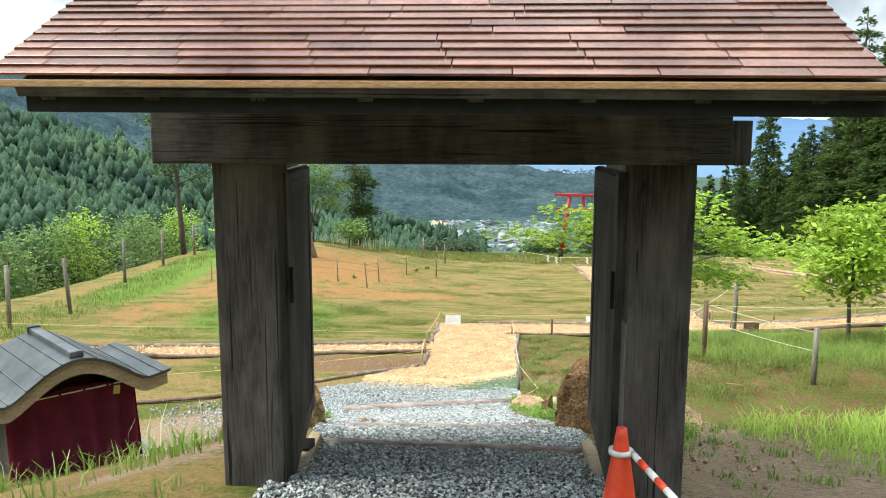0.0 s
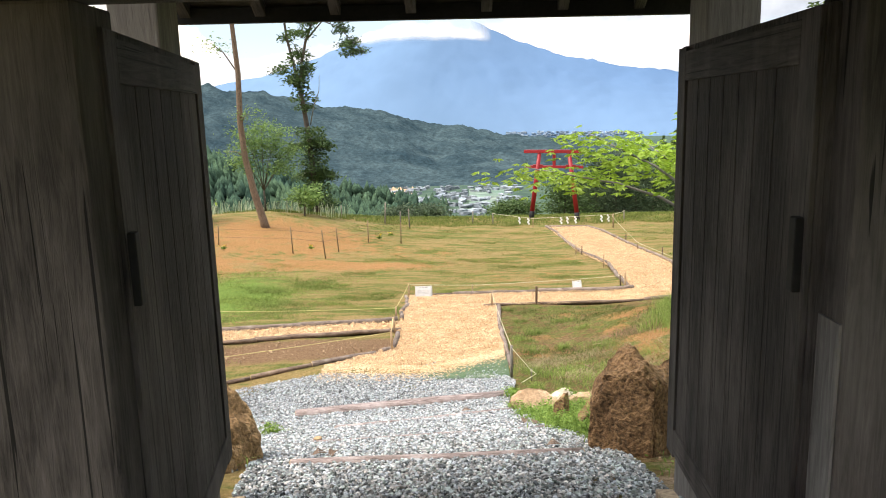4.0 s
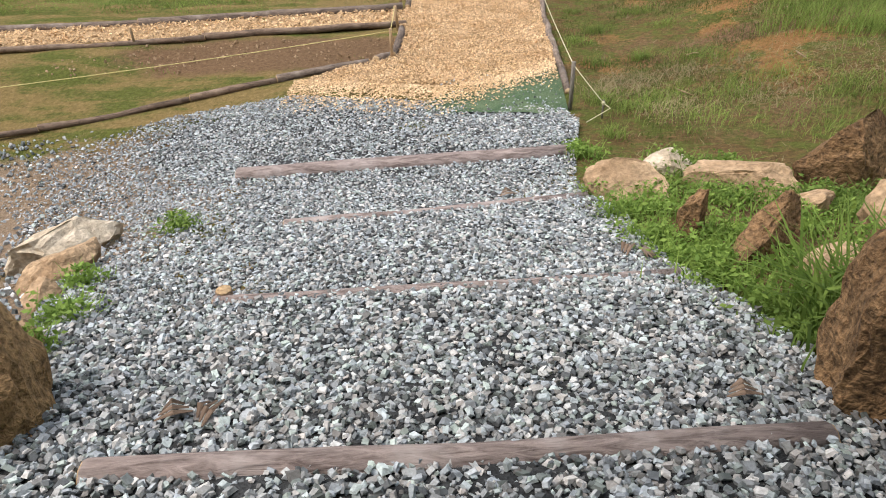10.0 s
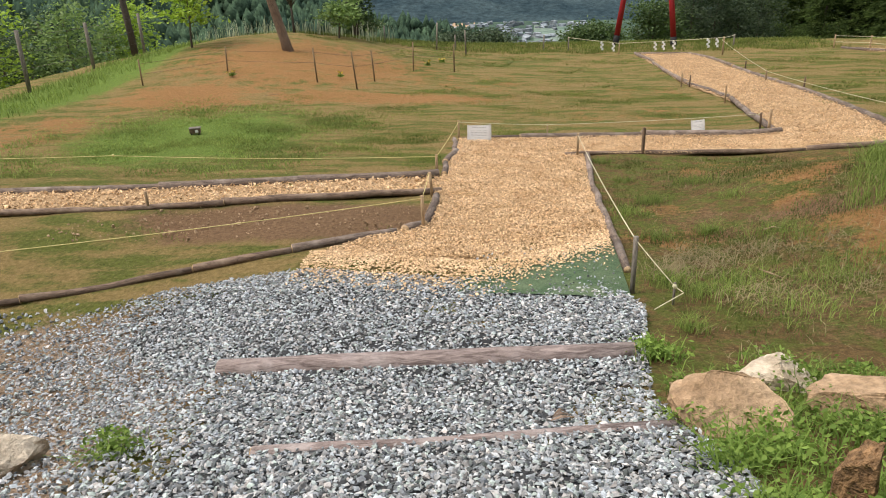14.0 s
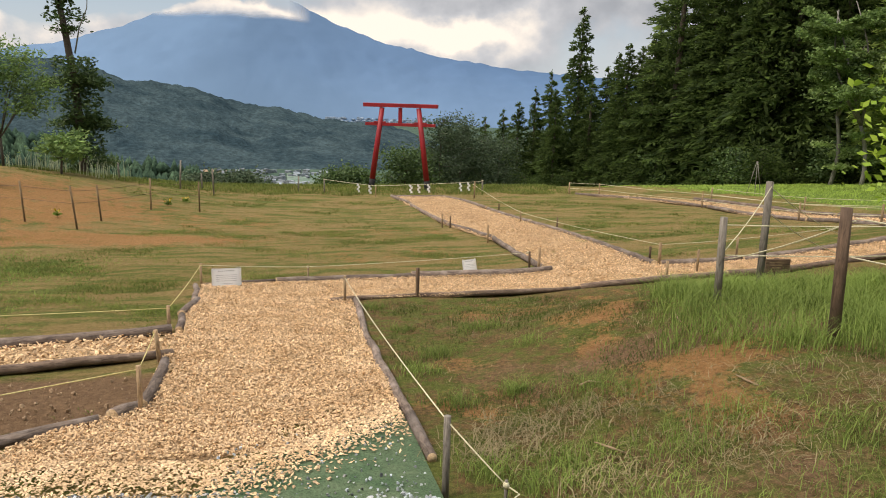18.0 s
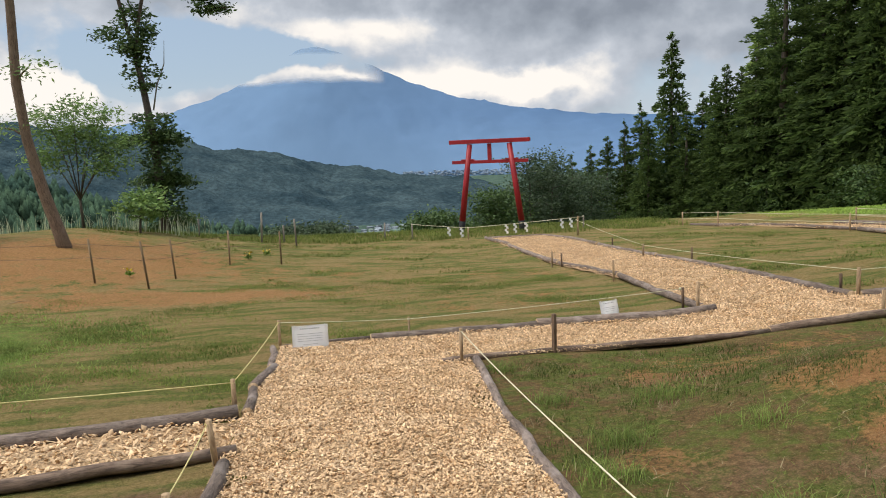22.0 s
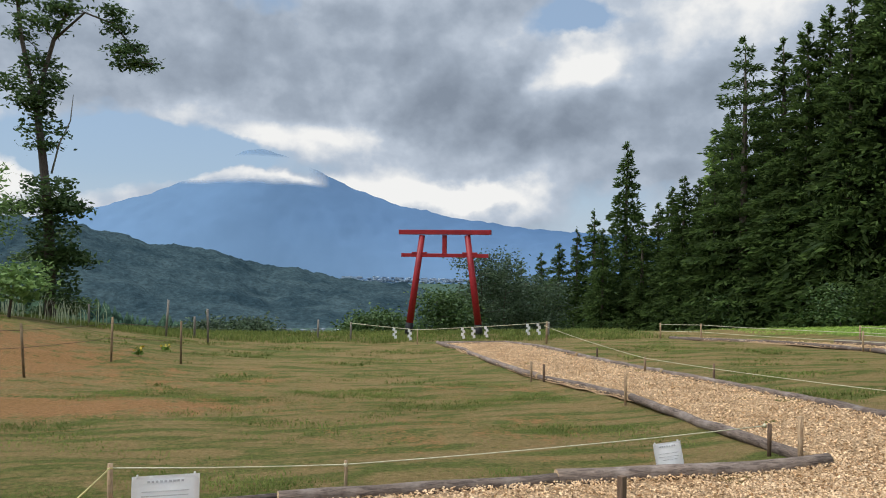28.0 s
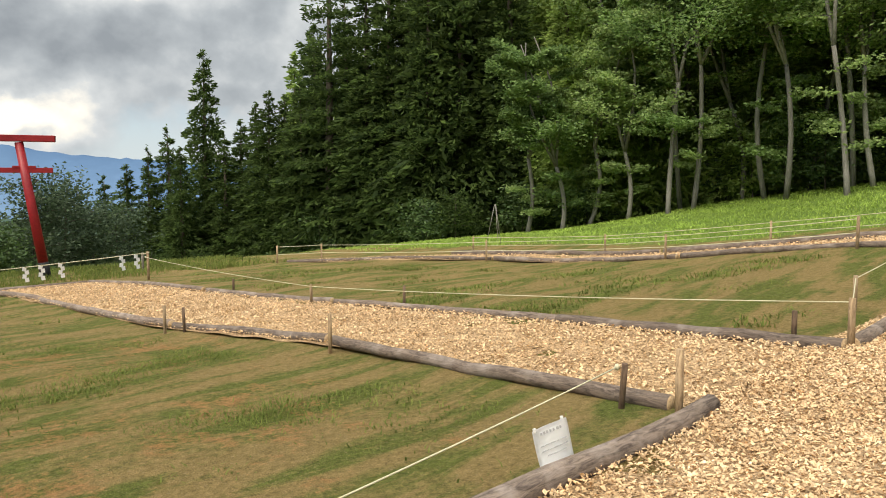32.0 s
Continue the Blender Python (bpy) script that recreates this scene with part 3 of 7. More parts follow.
def tube(name, pts, radii, mat, parent=None, label="", segs=8, rough=0.0, seed=0, smooth=True, squash=1.0):
    v, f, u = tube_data(pts, radii, segs, rough, seed, squash)
    return attach(name, link_mesh(name, v, f, mat, u, smooth), parent, label)


def merged(pieces):
    """Joins (verts, faces) lists."""
    verts, faces = [], []
    for v, f in pieces:
        o = len(verts)
        verts += v
        faces += [tuple(i + o for i in face) for face in f]
    return verts, faces


def quads(name, centers, u, v, mat):
    """Many flat leaves at once: centre, half-length and half-width vectors as arrays; rhombs."""
    n = len(centers)
    co = np.stack([centers - u, centers - v * 1.0 + u * 0.1, centers + u, centers + v * 1.0 + u * 0.1], 1).reshape(-1, 3)
    return mesh_from_arrays(name, co, np.arange(4 * n).reshape(n, 4), mat)


def mesh_from_arrays(name, co, faces, mat):
    me = bpy.data.meshes.new(name)
    k = faces.shape[1]
    me.vertices.add(len(co))
    me.vertices.foreach_set("co", np.asarray(co, dtype=np.float32).ravel())
    me.loops.add(faces.size)
    me.loops.foreach_set("vertex_index", np.asarray(faces, dtype=np.int32).ravel())
    me.polygons.add(len(faces))
    me.polygons.foreach_set("loop_start", np.arange(0, faces.size, k, dtype=np.int32))
    me.materials.append(mat)
    me.update(calc_edges=True)
    return me


def unit_rows(rng, n):
    a = rng.normal(size=(n, 3))
    return a / np.linalg.norm(a, axis=1)[:, None]


# ---------- the ground ----------
PROF = ((-30, 3.6), (-12, 3.0), (-4, 2.5), (0, 2.05), (1.4, 1.85), (2.5, 1.65), (3.4, 1.45), (5, 1.12), (6, 1.0), (7.5, 0.6), (9, 0.22), (10.15, -0.14), (12.65, -0.85),
        (14.3, -1.12), (16.5, -1.38), (18, -1.52), (20.5, -1.72), (22, -1.82), (26, -2.08), (30, -2.3), (36, -2.5), (41, -2.62), (48, -3.6), (60, -8), (90, -22), (140, -48), (220, -75), (500, -120), (900, -150), (6000, -150))
PY, PZ = np.array(PROF).T


def ss(a, b, x):
    u = np.clip((x - a) / (b - a), 0.0, 1.0)
    return u * u * (3 - 2 * u)


def ground_z(x, y):
    """The height of the ground: the slope down from the gate, the banks beside it, the mound, the valley."""
    x, y = np.asarray(x, float), np.asarray(y, float)
    z = (np.interp(y - 0.5, PY, PZ) + 2 * np.interp(y, PY, PZ) + np.interp(y + 0.5, PY, PZ)) / 4
    z = z - (0.09 * np.clip(0.8 - x, 0, 2.7) * ss(8.2, 12.4, y) + 0.27 * np.clip(-x - 1.9, 0, 2.3)) * ss(2, 7, y) * ss(18, 12, y)
    z = z + 0.5 * ss(1.8, 4.4, x) * ss(12, 15, y) * ss(20, 17.5, y) * ss(14, 9, x)
    z = z + 0.5 * ss(7, 14, x) * ss(30, 22, y) * ss(14, 19, y)
    z = z + 0.16 * ss(3.5, 6.5, x) * ss(39, 33, y) * ss(17, 22, y)
    z = z + 1.7 * ss(14, 34, x) * ss(44, 28, y) * ss(8, 18, y)
    z = z + 1.15 * np.exp(-(((x + 9) / 5) ** 2) - ((y - 35) / 6.5) ** 2)
    drop = np.clip(-x - 16, 0, 160)
    z = z - 0.34 * drop * ss(-2, 14, y) * ss(160, 40, y)
    return z


def gz(x, y):
    return float(ground_z(x, y))


def spread(lo, a, b, hi, step, grow):
    out = list(np.arange(a, b + step / 2, step))
    for s, end in ((1, hi), (-1, lo)):
        d, p = step, (b if s > 0 else a)
        while p * s < end * s:
            d *= grow
            p += s * d
            out.append(p)
    return np.array(sorted(out))


def blob(x, y, cx, cy, rx, ry):
    return np.clip(1.5 - np.hypot((x - cx) / rx, (y - cy) / ry), 0, 1)


def make_ground():
    xs, ys = spread(-2600, -13, 17, 2600, 0.3, 1.16), spread(-60, -2, 43, 4800, 0.3, 1.16)
    gx, gy = np.meshgrid(xs, ys)
    z = ground_z(gx, gy)
    near = (np.abs(gx) < 40) & (gy < 70)
    z = z + np.where(near, 0.03 * np.sin(gx * 2.1 + np.sin(gy * 1.3)) * np.sin(gy * 1.7 + gx * 0.4), 0.0)
    co = np.stack([gx, gy, z], -1).reshape(-1, 3)
    nx, ny = len(xs), len(ys)
    i = np.arange(nx * ny).reshape(ny, nx)
    faces = np.stack([i[:-1, :-1], i[:-1, 1:], i[1:, 1:], i[1:, :-1]], -1).reshape(-1, 4)
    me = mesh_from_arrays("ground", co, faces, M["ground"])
    x, y = co[:, 0], co[:, 1]
    orange = np.maximum.reduce([0.72 * blob(x, y, -6.4, 31.2, 4.2, 3.4), 0.75 * blob(x, y, -3.6, 27.2, 3.4, 1.0), 0.8 * blob(x, y, -8.3, 26.8, 2.0, 1.8), 0.55 * blob(x, y, -10, 23, 1.6, 2.4), 0.8 * blob(x, y, 3.05, 16.5, 0.3, 0.6), 0.8 * blob(x, y, 3.1, 15.7, 0.26, 0.5), 0.75 * blob(x, y, 3.2, 15.05, 0.3, 0.4), 0.6 * blob(x, y, 3.15, 14.3, 0.35, 0.5), 0.7 * blob(x, y, 3.5, 15.5, 0.8, 0.45), 0.7 * blob(x, y, 3.5, 17.7, 0.5, 0.6), 0.6 * blob(x, y, 1.7, 15.9, 0.5, 0.5), 0.5 * blob(x, y, 3.0, 19.2, 1.0, 0.8), 0.5 * blob(x, y, 1.9, 17.0, 0.5, 0.4), 0.45 * blob(x, y, 4.5, 19.6, 1.2, 0.7), 0.36 * blob(x, y, 2.2, 24.5, 2.2, 1.6), 0.34 * blob(x, y, 3.4, 28.0, 1.6, 2.0), 0.34 * blob(x, y, 0.0, 27.0, 2.0, 1.2), 0.4 * blob(x, y, -1.5, 30.0, 2.5, 2.0)])
    lush = np.maximum.reduce([0.75 * blob(x, y, -6.3, 22.3, 2.5, 3.0), 0.6 * blob(x, y, 6.5, 16.2, 2.0, 1.6), ss(16, 20, x) * ss(12, 18, y) * ss(60, 46, y), blob(x, y, -12.5, 30, 1.6, 6), 0.6 * blob(x, y, 4.5, 8.2, 1.4, 2.4), 0.5 * ss(40, 43, y)])
    soil = np.maximum.reduce([blob(x, y, -2.3, 16.75, 2.3, 0.72), 0.55 * blob(x, y, 3.2, 8.0, 1.6, 3.2), blob(x, y, -3.6, 13.0, 2.0, 1.5), 0.75 * blob(x, y, 4.2, 16.3, 2.0, 0.5), 0.6 * blob(x, y, -2.4, 7.5, 1.0, 2.0), 0.65 * blob(x, y, 2.0, 10.8, 0.7, 1.6), 0.5 * blob(x, y, 2.7, 13.9, 1.3, 0.9), 0.45 * blob(x, y, 2.1, 16.4, 0.7, 1.2), 0.42 * blob(x, y, 2.6, 18.6, 1.2, 1.0)])
    sand = np.maximum.reduce([0.95 * blob(x, y, 2.75, 7.4, 1.2, 3.0), 0.85 * blob(x, y, 3.3, 9.2, 0.7, 1.0), 0.9 * blob(x, y, -2.5, 10.9, 0.7, 2.2), 0.9 * blob(x, y, -4.2, 13.2, 1.6, 1.3), 0.6 * blob(x, y, -2.2, 7.0, 0.7, 1.2)])
    lay = me.color_attributes.new("zone", "FLOAT_COLOR", "POINT")
    lay.data.foreach_set("color", np.stack([orange, lush, soil, sand], -1).astype(np.float32).ravel())
    me.polygons.foreach_set("use_smooth", [True] * len(me.polygons))
    tagged(new("ground", me), "sloping field of patchy grass and bare orange soil", "ground", kind="structure")


def strip(name, left, right, lift, mat, label, cells=24, fade=True):
    """A bed that follows the ground between two edges, given as lines of plan points of one length."""
    left, right = np.array(left, float), np.array(right, float)
    t = np.linspace(0, len(left) - 1, max(8, int(np.linalg.norm(np.diff(left, axis=0), axis=1).sum() / 0.2)))
    k = np.arange(len(left))
    a = np.stack([np.interp(t, k, left[:, c]) for c in (0, 1)], -1)
    b = np.stack([np.interp(t, k, right[:, c]) for c in (0, 1)], -1)
    s = np.linspace(0, 1, cells)
    xy = a[:, None] * (1 - s)[None, :, None] + b[:, None] * s[None, :, None]
    ends = np.clip(np.minimum(np.arange(len(t)), np.arange(len(t))[::-1]) / 2.0, 0.0 if fade else 1.0, 1.0)
    lift_all = lift * (np.sin(np.pi * np.clip(s, 0.02, 0.98)) ** 0.3)[None, :] * ends[:, None]
    z = ground_z(xy[..., 0], xy[..., 1]) + lift_all + 0.012 * np.sin(xy[..., 0] * 9) * np.sin(xy[..., 1] * 8)
    co = np.concatenate([xy, z[..., None]], -1).reshape(-1, 3)
    i = np.arange(len(t) * cells).reshape(len(t), cells)
    faces = np.stack([i[:-1, :-1], i[:-1, 1:], i[1:, 1:], i[1:, :-1]], -1).reshape(-1, 4)
    me = mesh_from_arrays(name, co, faces, mat)
    me.polygons.foreach_set("use_smooth", [True] * len(me.polygons))
    tagged(new(name, me), label, "path", kind="structure")
    return a, b


def scatter_in(a, b, count, rng):
    """Random plan points between two edges, evenly by area."""
    w = np.linalg.norm(b - a, axis=1)
    seg = np.linalg.norm(np.diff((a + b) / 2, axis=0), axis=1) * (w[1:] + w[:-1]) / 2
    p = np.concatenate([[0], np.cumsum(seg)])
    k = np.interp(rng.random(count) * p[-1], p, np.arange(len(p)))
    s = rng.random(count)
    i = np.arange(len(a))
    left = np.stack([np.interp(k, i, a[:, c]) for c in (0, 1)], -1)
    right = np.stack([np.interp(k, i, b[:, c]) for c in (0, 1)], -1)
    return left * (1 - s)[:, None] + right * s[:, None], p[-1]


OCTA = np.array([(1, 0, 0), (-1, 0, 0), (0, 1, 0), (0, -1, 0), (0, 0, 1), (0, 0, -1)], float)
OCTA_F = np.array([(0, 2, 4), (2, 1, 4), (1, 3, 4), (3, 0, 4), (2, 0, 5), (1, 2, 5), (3, 1, 5), (0, 3, 5)])
CUBE = np.array([(x, y, z) for x in (-1, 1) for y in (-1, 1) for z in (-1, 1)], float)
CUBE_F = np.array([(0, 1, 3, 2), (4, 6, 7, 5), (0, 4, 5, 1), (2, 3, 7, 6), (0, 2, 6, 4), (1, 5, 7, 3)])


def bits(name, xy, z, sizes, mat, rng, label, category, flat=1.0, shape="stone", tilt=0.5):
    """Loose bits lying about, joined: boxes, or broken stones and chips with sharp corners."""
    n = len(xy)
    base, fc = (OCTA, OCTA_F) if shape == "chip" else (CUBE, CUBE_F)
    m, k = len(base), fc.shape[1]
    if shape == "box":
        co = np.repeat(base[None], n, 0) * (0.55 + 0.75 * rng.random((n, m, 3)))
    elif shape == "stone":
        # broken slabs: a smaller tilted top face over a wide base
        co = base[None] * (0.62 + 0.62 * rng.random((n, m, 3)))
        co[..., :2] *= np.where(base[None, :, 2:] > 0, 0.62 + 0.25 * rng.random((n, 1, 1)), 1.0)
    else:
        co = base[None] * (0.85 + 0.5 * rng.random((n, m, 3))) + 0.42 * (rng.random((n, m, 3)) - 0.5)
    co = co * sizes[:, None, :]
    yaw, lean, roll = rng.random(n) * 6.283, (rng.random(n) - 0.5) * 2 * tilt, (rng.random(n) - 0.5) * 2 * tilt
    c, s = np.cos(lean), np.sin(lean)
    y1, z1 = co[..., 1] * c[:, None] - co[..., 2] * s[:, None], co[..., 1] * s[:, None] + co[..., 2] * c[:, None]
    c, s = np.cos(roll), np.sin(roll)
    x1, z1 = co[..., 0] * c[:, None] + z1 * s[:, None], -co[..., 0] * s[:, None] + z1 * c[:, None]
    c, s = np.cos(yaw), np.sin(yaw)
    x2, y2 = x1 * c[:, None] - y1 * s[:, None], x1 * s[:, None] + y1 * c[:, None]
    out = np.stack([x2 + xy[:, :1], y2 + xy[:, 1:], z1 + z[:, None]], -1).reshape(-1, 3)
    faces = (fc[None] + (np.arange(n) * m)[:, None, None]).reshape(-1, k)
    me = mesh_from_arrays(name, out, faces, mat)
    me.shade_flat()
    return tagged(new(name, me), label, category, kind="stuff")


# ---------- hills and the far mountain ----------
EYE = Vector((0, 15, 0))


def ridge(name, crest, near, far, floor, mat, label, bumps, step=0.25, rows=26):
    """A far slope: its crest by bearing and height in degrees, rising from near to far metres away."""
    az = np.arange(crest[0][0], crest[-1][0] + step, step)
    el = np.interp(az, [c[0] for c in crest], [c[1] for c in crest])
    verts = []
    for j in range(rows):
        s = j / (rows - 1)
        d = near + (far - near) * s
        for a, e in zip(az, el):
            top = far * math.tan(radians(e))
            x, y = EYE.x + d * math.sin(radians(a)), EYE.y + d * math.cos(radians(a))
            z = floor + (top - floor) * (s ** 0.85)
            z += bumps * noise.fractal((x / bumps / 6, y / bumps / 6, 0.3), 0.7, 2.1, 5) * min(1, s * 3)
            verts.append((x, y, z))
    m = len(az)
    i = np.arange(rows * m).reshape(rows, m)
    faces = np.stack([i[:-1, :-1], i[:-1, 1:], i[1:, 1:], i[1:, :-1]], -1).reshape(-1, 4)
    me = mesh_from_arrays(name, np.array(verts), faces, mat)
    me.polygons.foreach_set("use_smooth", [True] * len(me.polygons))
    tagged(new(name, me), label, "backdrop", kind="structure")
    return np.array(verts).reshape(rows, m, 3)


def make_far():
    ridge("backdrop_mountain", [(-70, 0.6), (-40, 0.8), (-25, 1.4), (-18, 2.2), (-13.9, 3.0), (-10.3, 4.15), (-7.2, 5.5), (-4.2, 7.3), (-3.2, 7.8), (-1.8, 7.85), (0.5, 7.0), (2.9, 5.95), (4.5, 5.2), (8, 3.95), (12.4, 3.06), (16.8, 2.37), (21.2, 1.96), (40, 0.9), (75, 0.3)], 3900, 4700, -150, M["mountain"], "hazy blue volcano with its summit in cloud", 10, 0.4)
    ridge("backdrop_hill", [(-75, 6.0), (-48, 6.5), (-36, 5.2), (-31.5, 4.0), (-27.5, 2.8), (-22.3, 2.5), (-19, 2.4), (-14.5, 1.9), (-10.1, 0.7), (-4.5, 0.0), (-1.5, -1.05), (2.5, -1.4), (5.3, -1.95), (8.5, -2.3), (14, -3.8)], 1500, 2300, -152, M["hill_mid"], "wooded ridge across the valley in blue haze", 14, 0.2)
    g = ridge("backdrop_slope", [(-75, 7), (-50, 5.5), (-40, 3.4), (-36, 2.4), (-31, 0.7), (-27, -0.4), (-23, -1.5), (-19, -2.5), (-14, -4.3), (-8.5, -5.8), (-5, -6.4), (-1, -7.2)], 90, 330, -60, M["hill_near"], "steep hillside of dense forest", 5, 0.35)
    rng = np.random.default_rng(5)
    rows, m, _ = g.shape
    n = 13000
    s, k = rng.random(n) ** 0.8 * (rows - 1.01), rng.random(n) * (m - 1.01)
    si, ki = s.astype(int), k.astype(int)
    fs, fk = (s - si)[:, None], (k - ki)[:, None]
    p = (g[si, ki] * (1 - fs) + g[si + 1, ki] * fs) * (1 - fk) + (g[si, ki + 1] * (1 - fs) + g[si + 1, ki + 1] * fs) * fk
    h, r = 2.4 + 6.2 * rng.random(n) ** 1.6, 0.9 + 1.7 * rng.random(n)
    ring = np.array([(math.cos(a), math.sin(a)) for a in np.arange(6) * math.pi / 3])
    co = np.zeros((n, 13, 3))
    for lvl, (rr, zz) in enumerate(((0.7, 0.0), (1.0, 0.35))):
        jit = 0.7 + 0.6 * rng.random((n, 6))
        co[:, lvl * 6:lvl * 6 + 6, :2] = p[:, None, :2] + ring[None] * (r[:, None] * rr * jit)[..., None]
        co[:, lvl * 6:lvl * 6 + 6, 2] = p[:, None, 2] + h[:, None] * (zz + 0.12 * rng.random((n, 6)))
    co[:, 12] = p + np.stack([0 * h, 0 * h, h], -1)
    f = [(k, (k + 1) % 6, 6 + (k + 1) % 6) for k in range(6)] + [(k, 6 + (k + 1) % 6, 6 + k) for k in range(6)] + [(6 + k, 6 + (k + 1) % 6, 12) for k in range(6)]
    faces = (np.array(f)[None] + (np.arange(n) * 13)[:, None, None]).reshape(-1, 3)
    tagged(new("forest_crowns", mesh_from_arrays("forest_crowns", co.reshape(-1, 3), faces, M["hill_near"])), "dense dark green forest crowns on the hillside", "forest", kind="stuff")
    # the town on the valley floor
    n = 380
    far = rng.random(n) < 0.55
    az, d = radians(1) * np.where(far, 4 + 10 * rng.random(n), -6 + 11 * rng.random(n)), np.where(far, 2700 + 1000 * rng.random(n), 1050 + 420 * rng.random(n))
    xy = np.stack([EYE.x + d * np.sin(az), EYE.y + d * np.cos(az)], -1)
    z = ground_z(xy[:, 0], xy[:, 1])
    # the far quarter lies where the foot of the mountain begins to rise
    run = np.where(far, 3903 + 26 * rng.random(n), d)
    top = 4700 * np.tan(radians(1) * np.interp(az / radians(1), [0, 4.5, 8, 12.4, 16.8], [5.7, 5.25, 4.1, 3.06, 2.37]))
    rise = -150 + (top + 150) * np.clip((run - 3900) / 800, 0, 1) ** 0.85
    xy = np.where(far[:, None], np.stack([EYE.x + run * np.sin(az), EYE.y + run * np.cos(az)], -1), xy)
    z = np.where(far, rise + 2, z)
    size = np.stack([4 + 6 * rng.random(n), 3 + 5 * rng.random(n), 2 + 2 * rng.random(n)], -1)
    bits("town_houses", xy[~far], z[~far] + 2, size[~far], M["house"], rng, "pale houses of a town in the valley", "town", shape="box", tilt=0.0)
    bits("town_houses", xy[far], z[far], size[far], M["far_house"], rng, "hazy houses of a far town below the mountain", "town", shape="box", tilt=0.0)


def make_valley_fields():
    """Pale quarry floor and light green fields on the valley bottom."""
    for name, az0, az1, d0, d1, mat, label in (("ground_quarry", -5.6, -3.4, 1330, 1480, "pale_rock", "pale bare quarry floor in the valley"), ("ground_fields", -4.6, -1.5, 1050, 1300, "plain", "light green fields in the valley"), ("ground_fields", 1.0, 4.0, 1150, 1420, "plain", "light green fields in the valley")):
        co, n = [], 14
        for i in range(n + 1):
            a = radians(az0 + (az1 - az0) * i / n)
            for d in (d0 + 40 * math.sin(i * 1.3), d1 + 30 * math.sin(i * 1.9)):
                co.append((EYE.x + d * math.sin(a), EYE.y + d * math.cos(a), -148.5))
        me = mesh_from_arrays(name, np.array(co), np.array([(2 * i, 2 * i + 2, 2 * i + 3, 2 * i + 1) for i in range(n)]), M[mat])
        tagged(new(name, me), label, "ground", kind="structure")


make_far()
make_ground()
make_valley_fields()

# ---------- beds of gravel and wood chips ----------
RNG = np.random.default_rng(11)
CHIP_PATHS = (
    ("path_lower", [(-1.95, 15.45), (-1.5, 15.95), (-0.98, 16.35), (-1.0, 18.9), (-1.0, 21.9)], [(0.25, 15.1), (1.0, 15.7), (1.06, 16.3), (1.08, 18.0), (1.15, 21.9)], 3400),
    ("path_cross", [(1.1, 22.0), (4.7, 22.05), (9.0, 21.9), (16.0, 21.9)], [(1.1, 20.45), (3.0, 20.5), (9.0, 20.8), (16.0, 20.8)], 2200),
    ("path_field", [(4.6, 22.0), (4.85, 26.0), (4.5, 29.2), (4.3, 36.8)], [(6.5, 22.0), (6.7, 26.0), (6.5, 29.2), (6.05, 36.2)], 800),
    ("path_branch", [(-13.0, 17.3), (-7.5, 17.75), (-4.3, 18.4), (-1.0, 18.85)], [(-13.0, 16.6), (-7.0, 17.0), (-3.6, 17.4), (-1.0, 17.95)], 420),
    ("path_far", [(11.6, 37.2), (13.9, 31.8), (14.0, 28.0), (12.6, 22.6)], [(12.9, 37.2), (15.6, 31.8), (15.9, 28.0), (15.0, 22.6)], 110),
)
GRAVEL = (
    ("gravel_gate", [(-1.0, 1.0), (-0.95, 4.0), (-0.9, 7.4)], [(1.5, 1.0), (1.45, 4.0), (1.4, 7.4)], 2600),
    ("gravel_slope", [(-1.05, 7.4), (-1.35, 9.0), (-2.0, 10.2), (-2.7, 11.4), (-3.6, 12.5), (-4.5, 13.4), (-4.9, 14.2), (-3.4, 14.9), (-1.9, 15.05)], [(1.5, 7.4), (1.5, 8.8), (1.28, 10.0), (1.05, 10.6), (1.02, 11.2), (0.8, 12.1), (0.95, 13.1), (1.05, 13.8), (0.9, 14.3)], 3600),
)


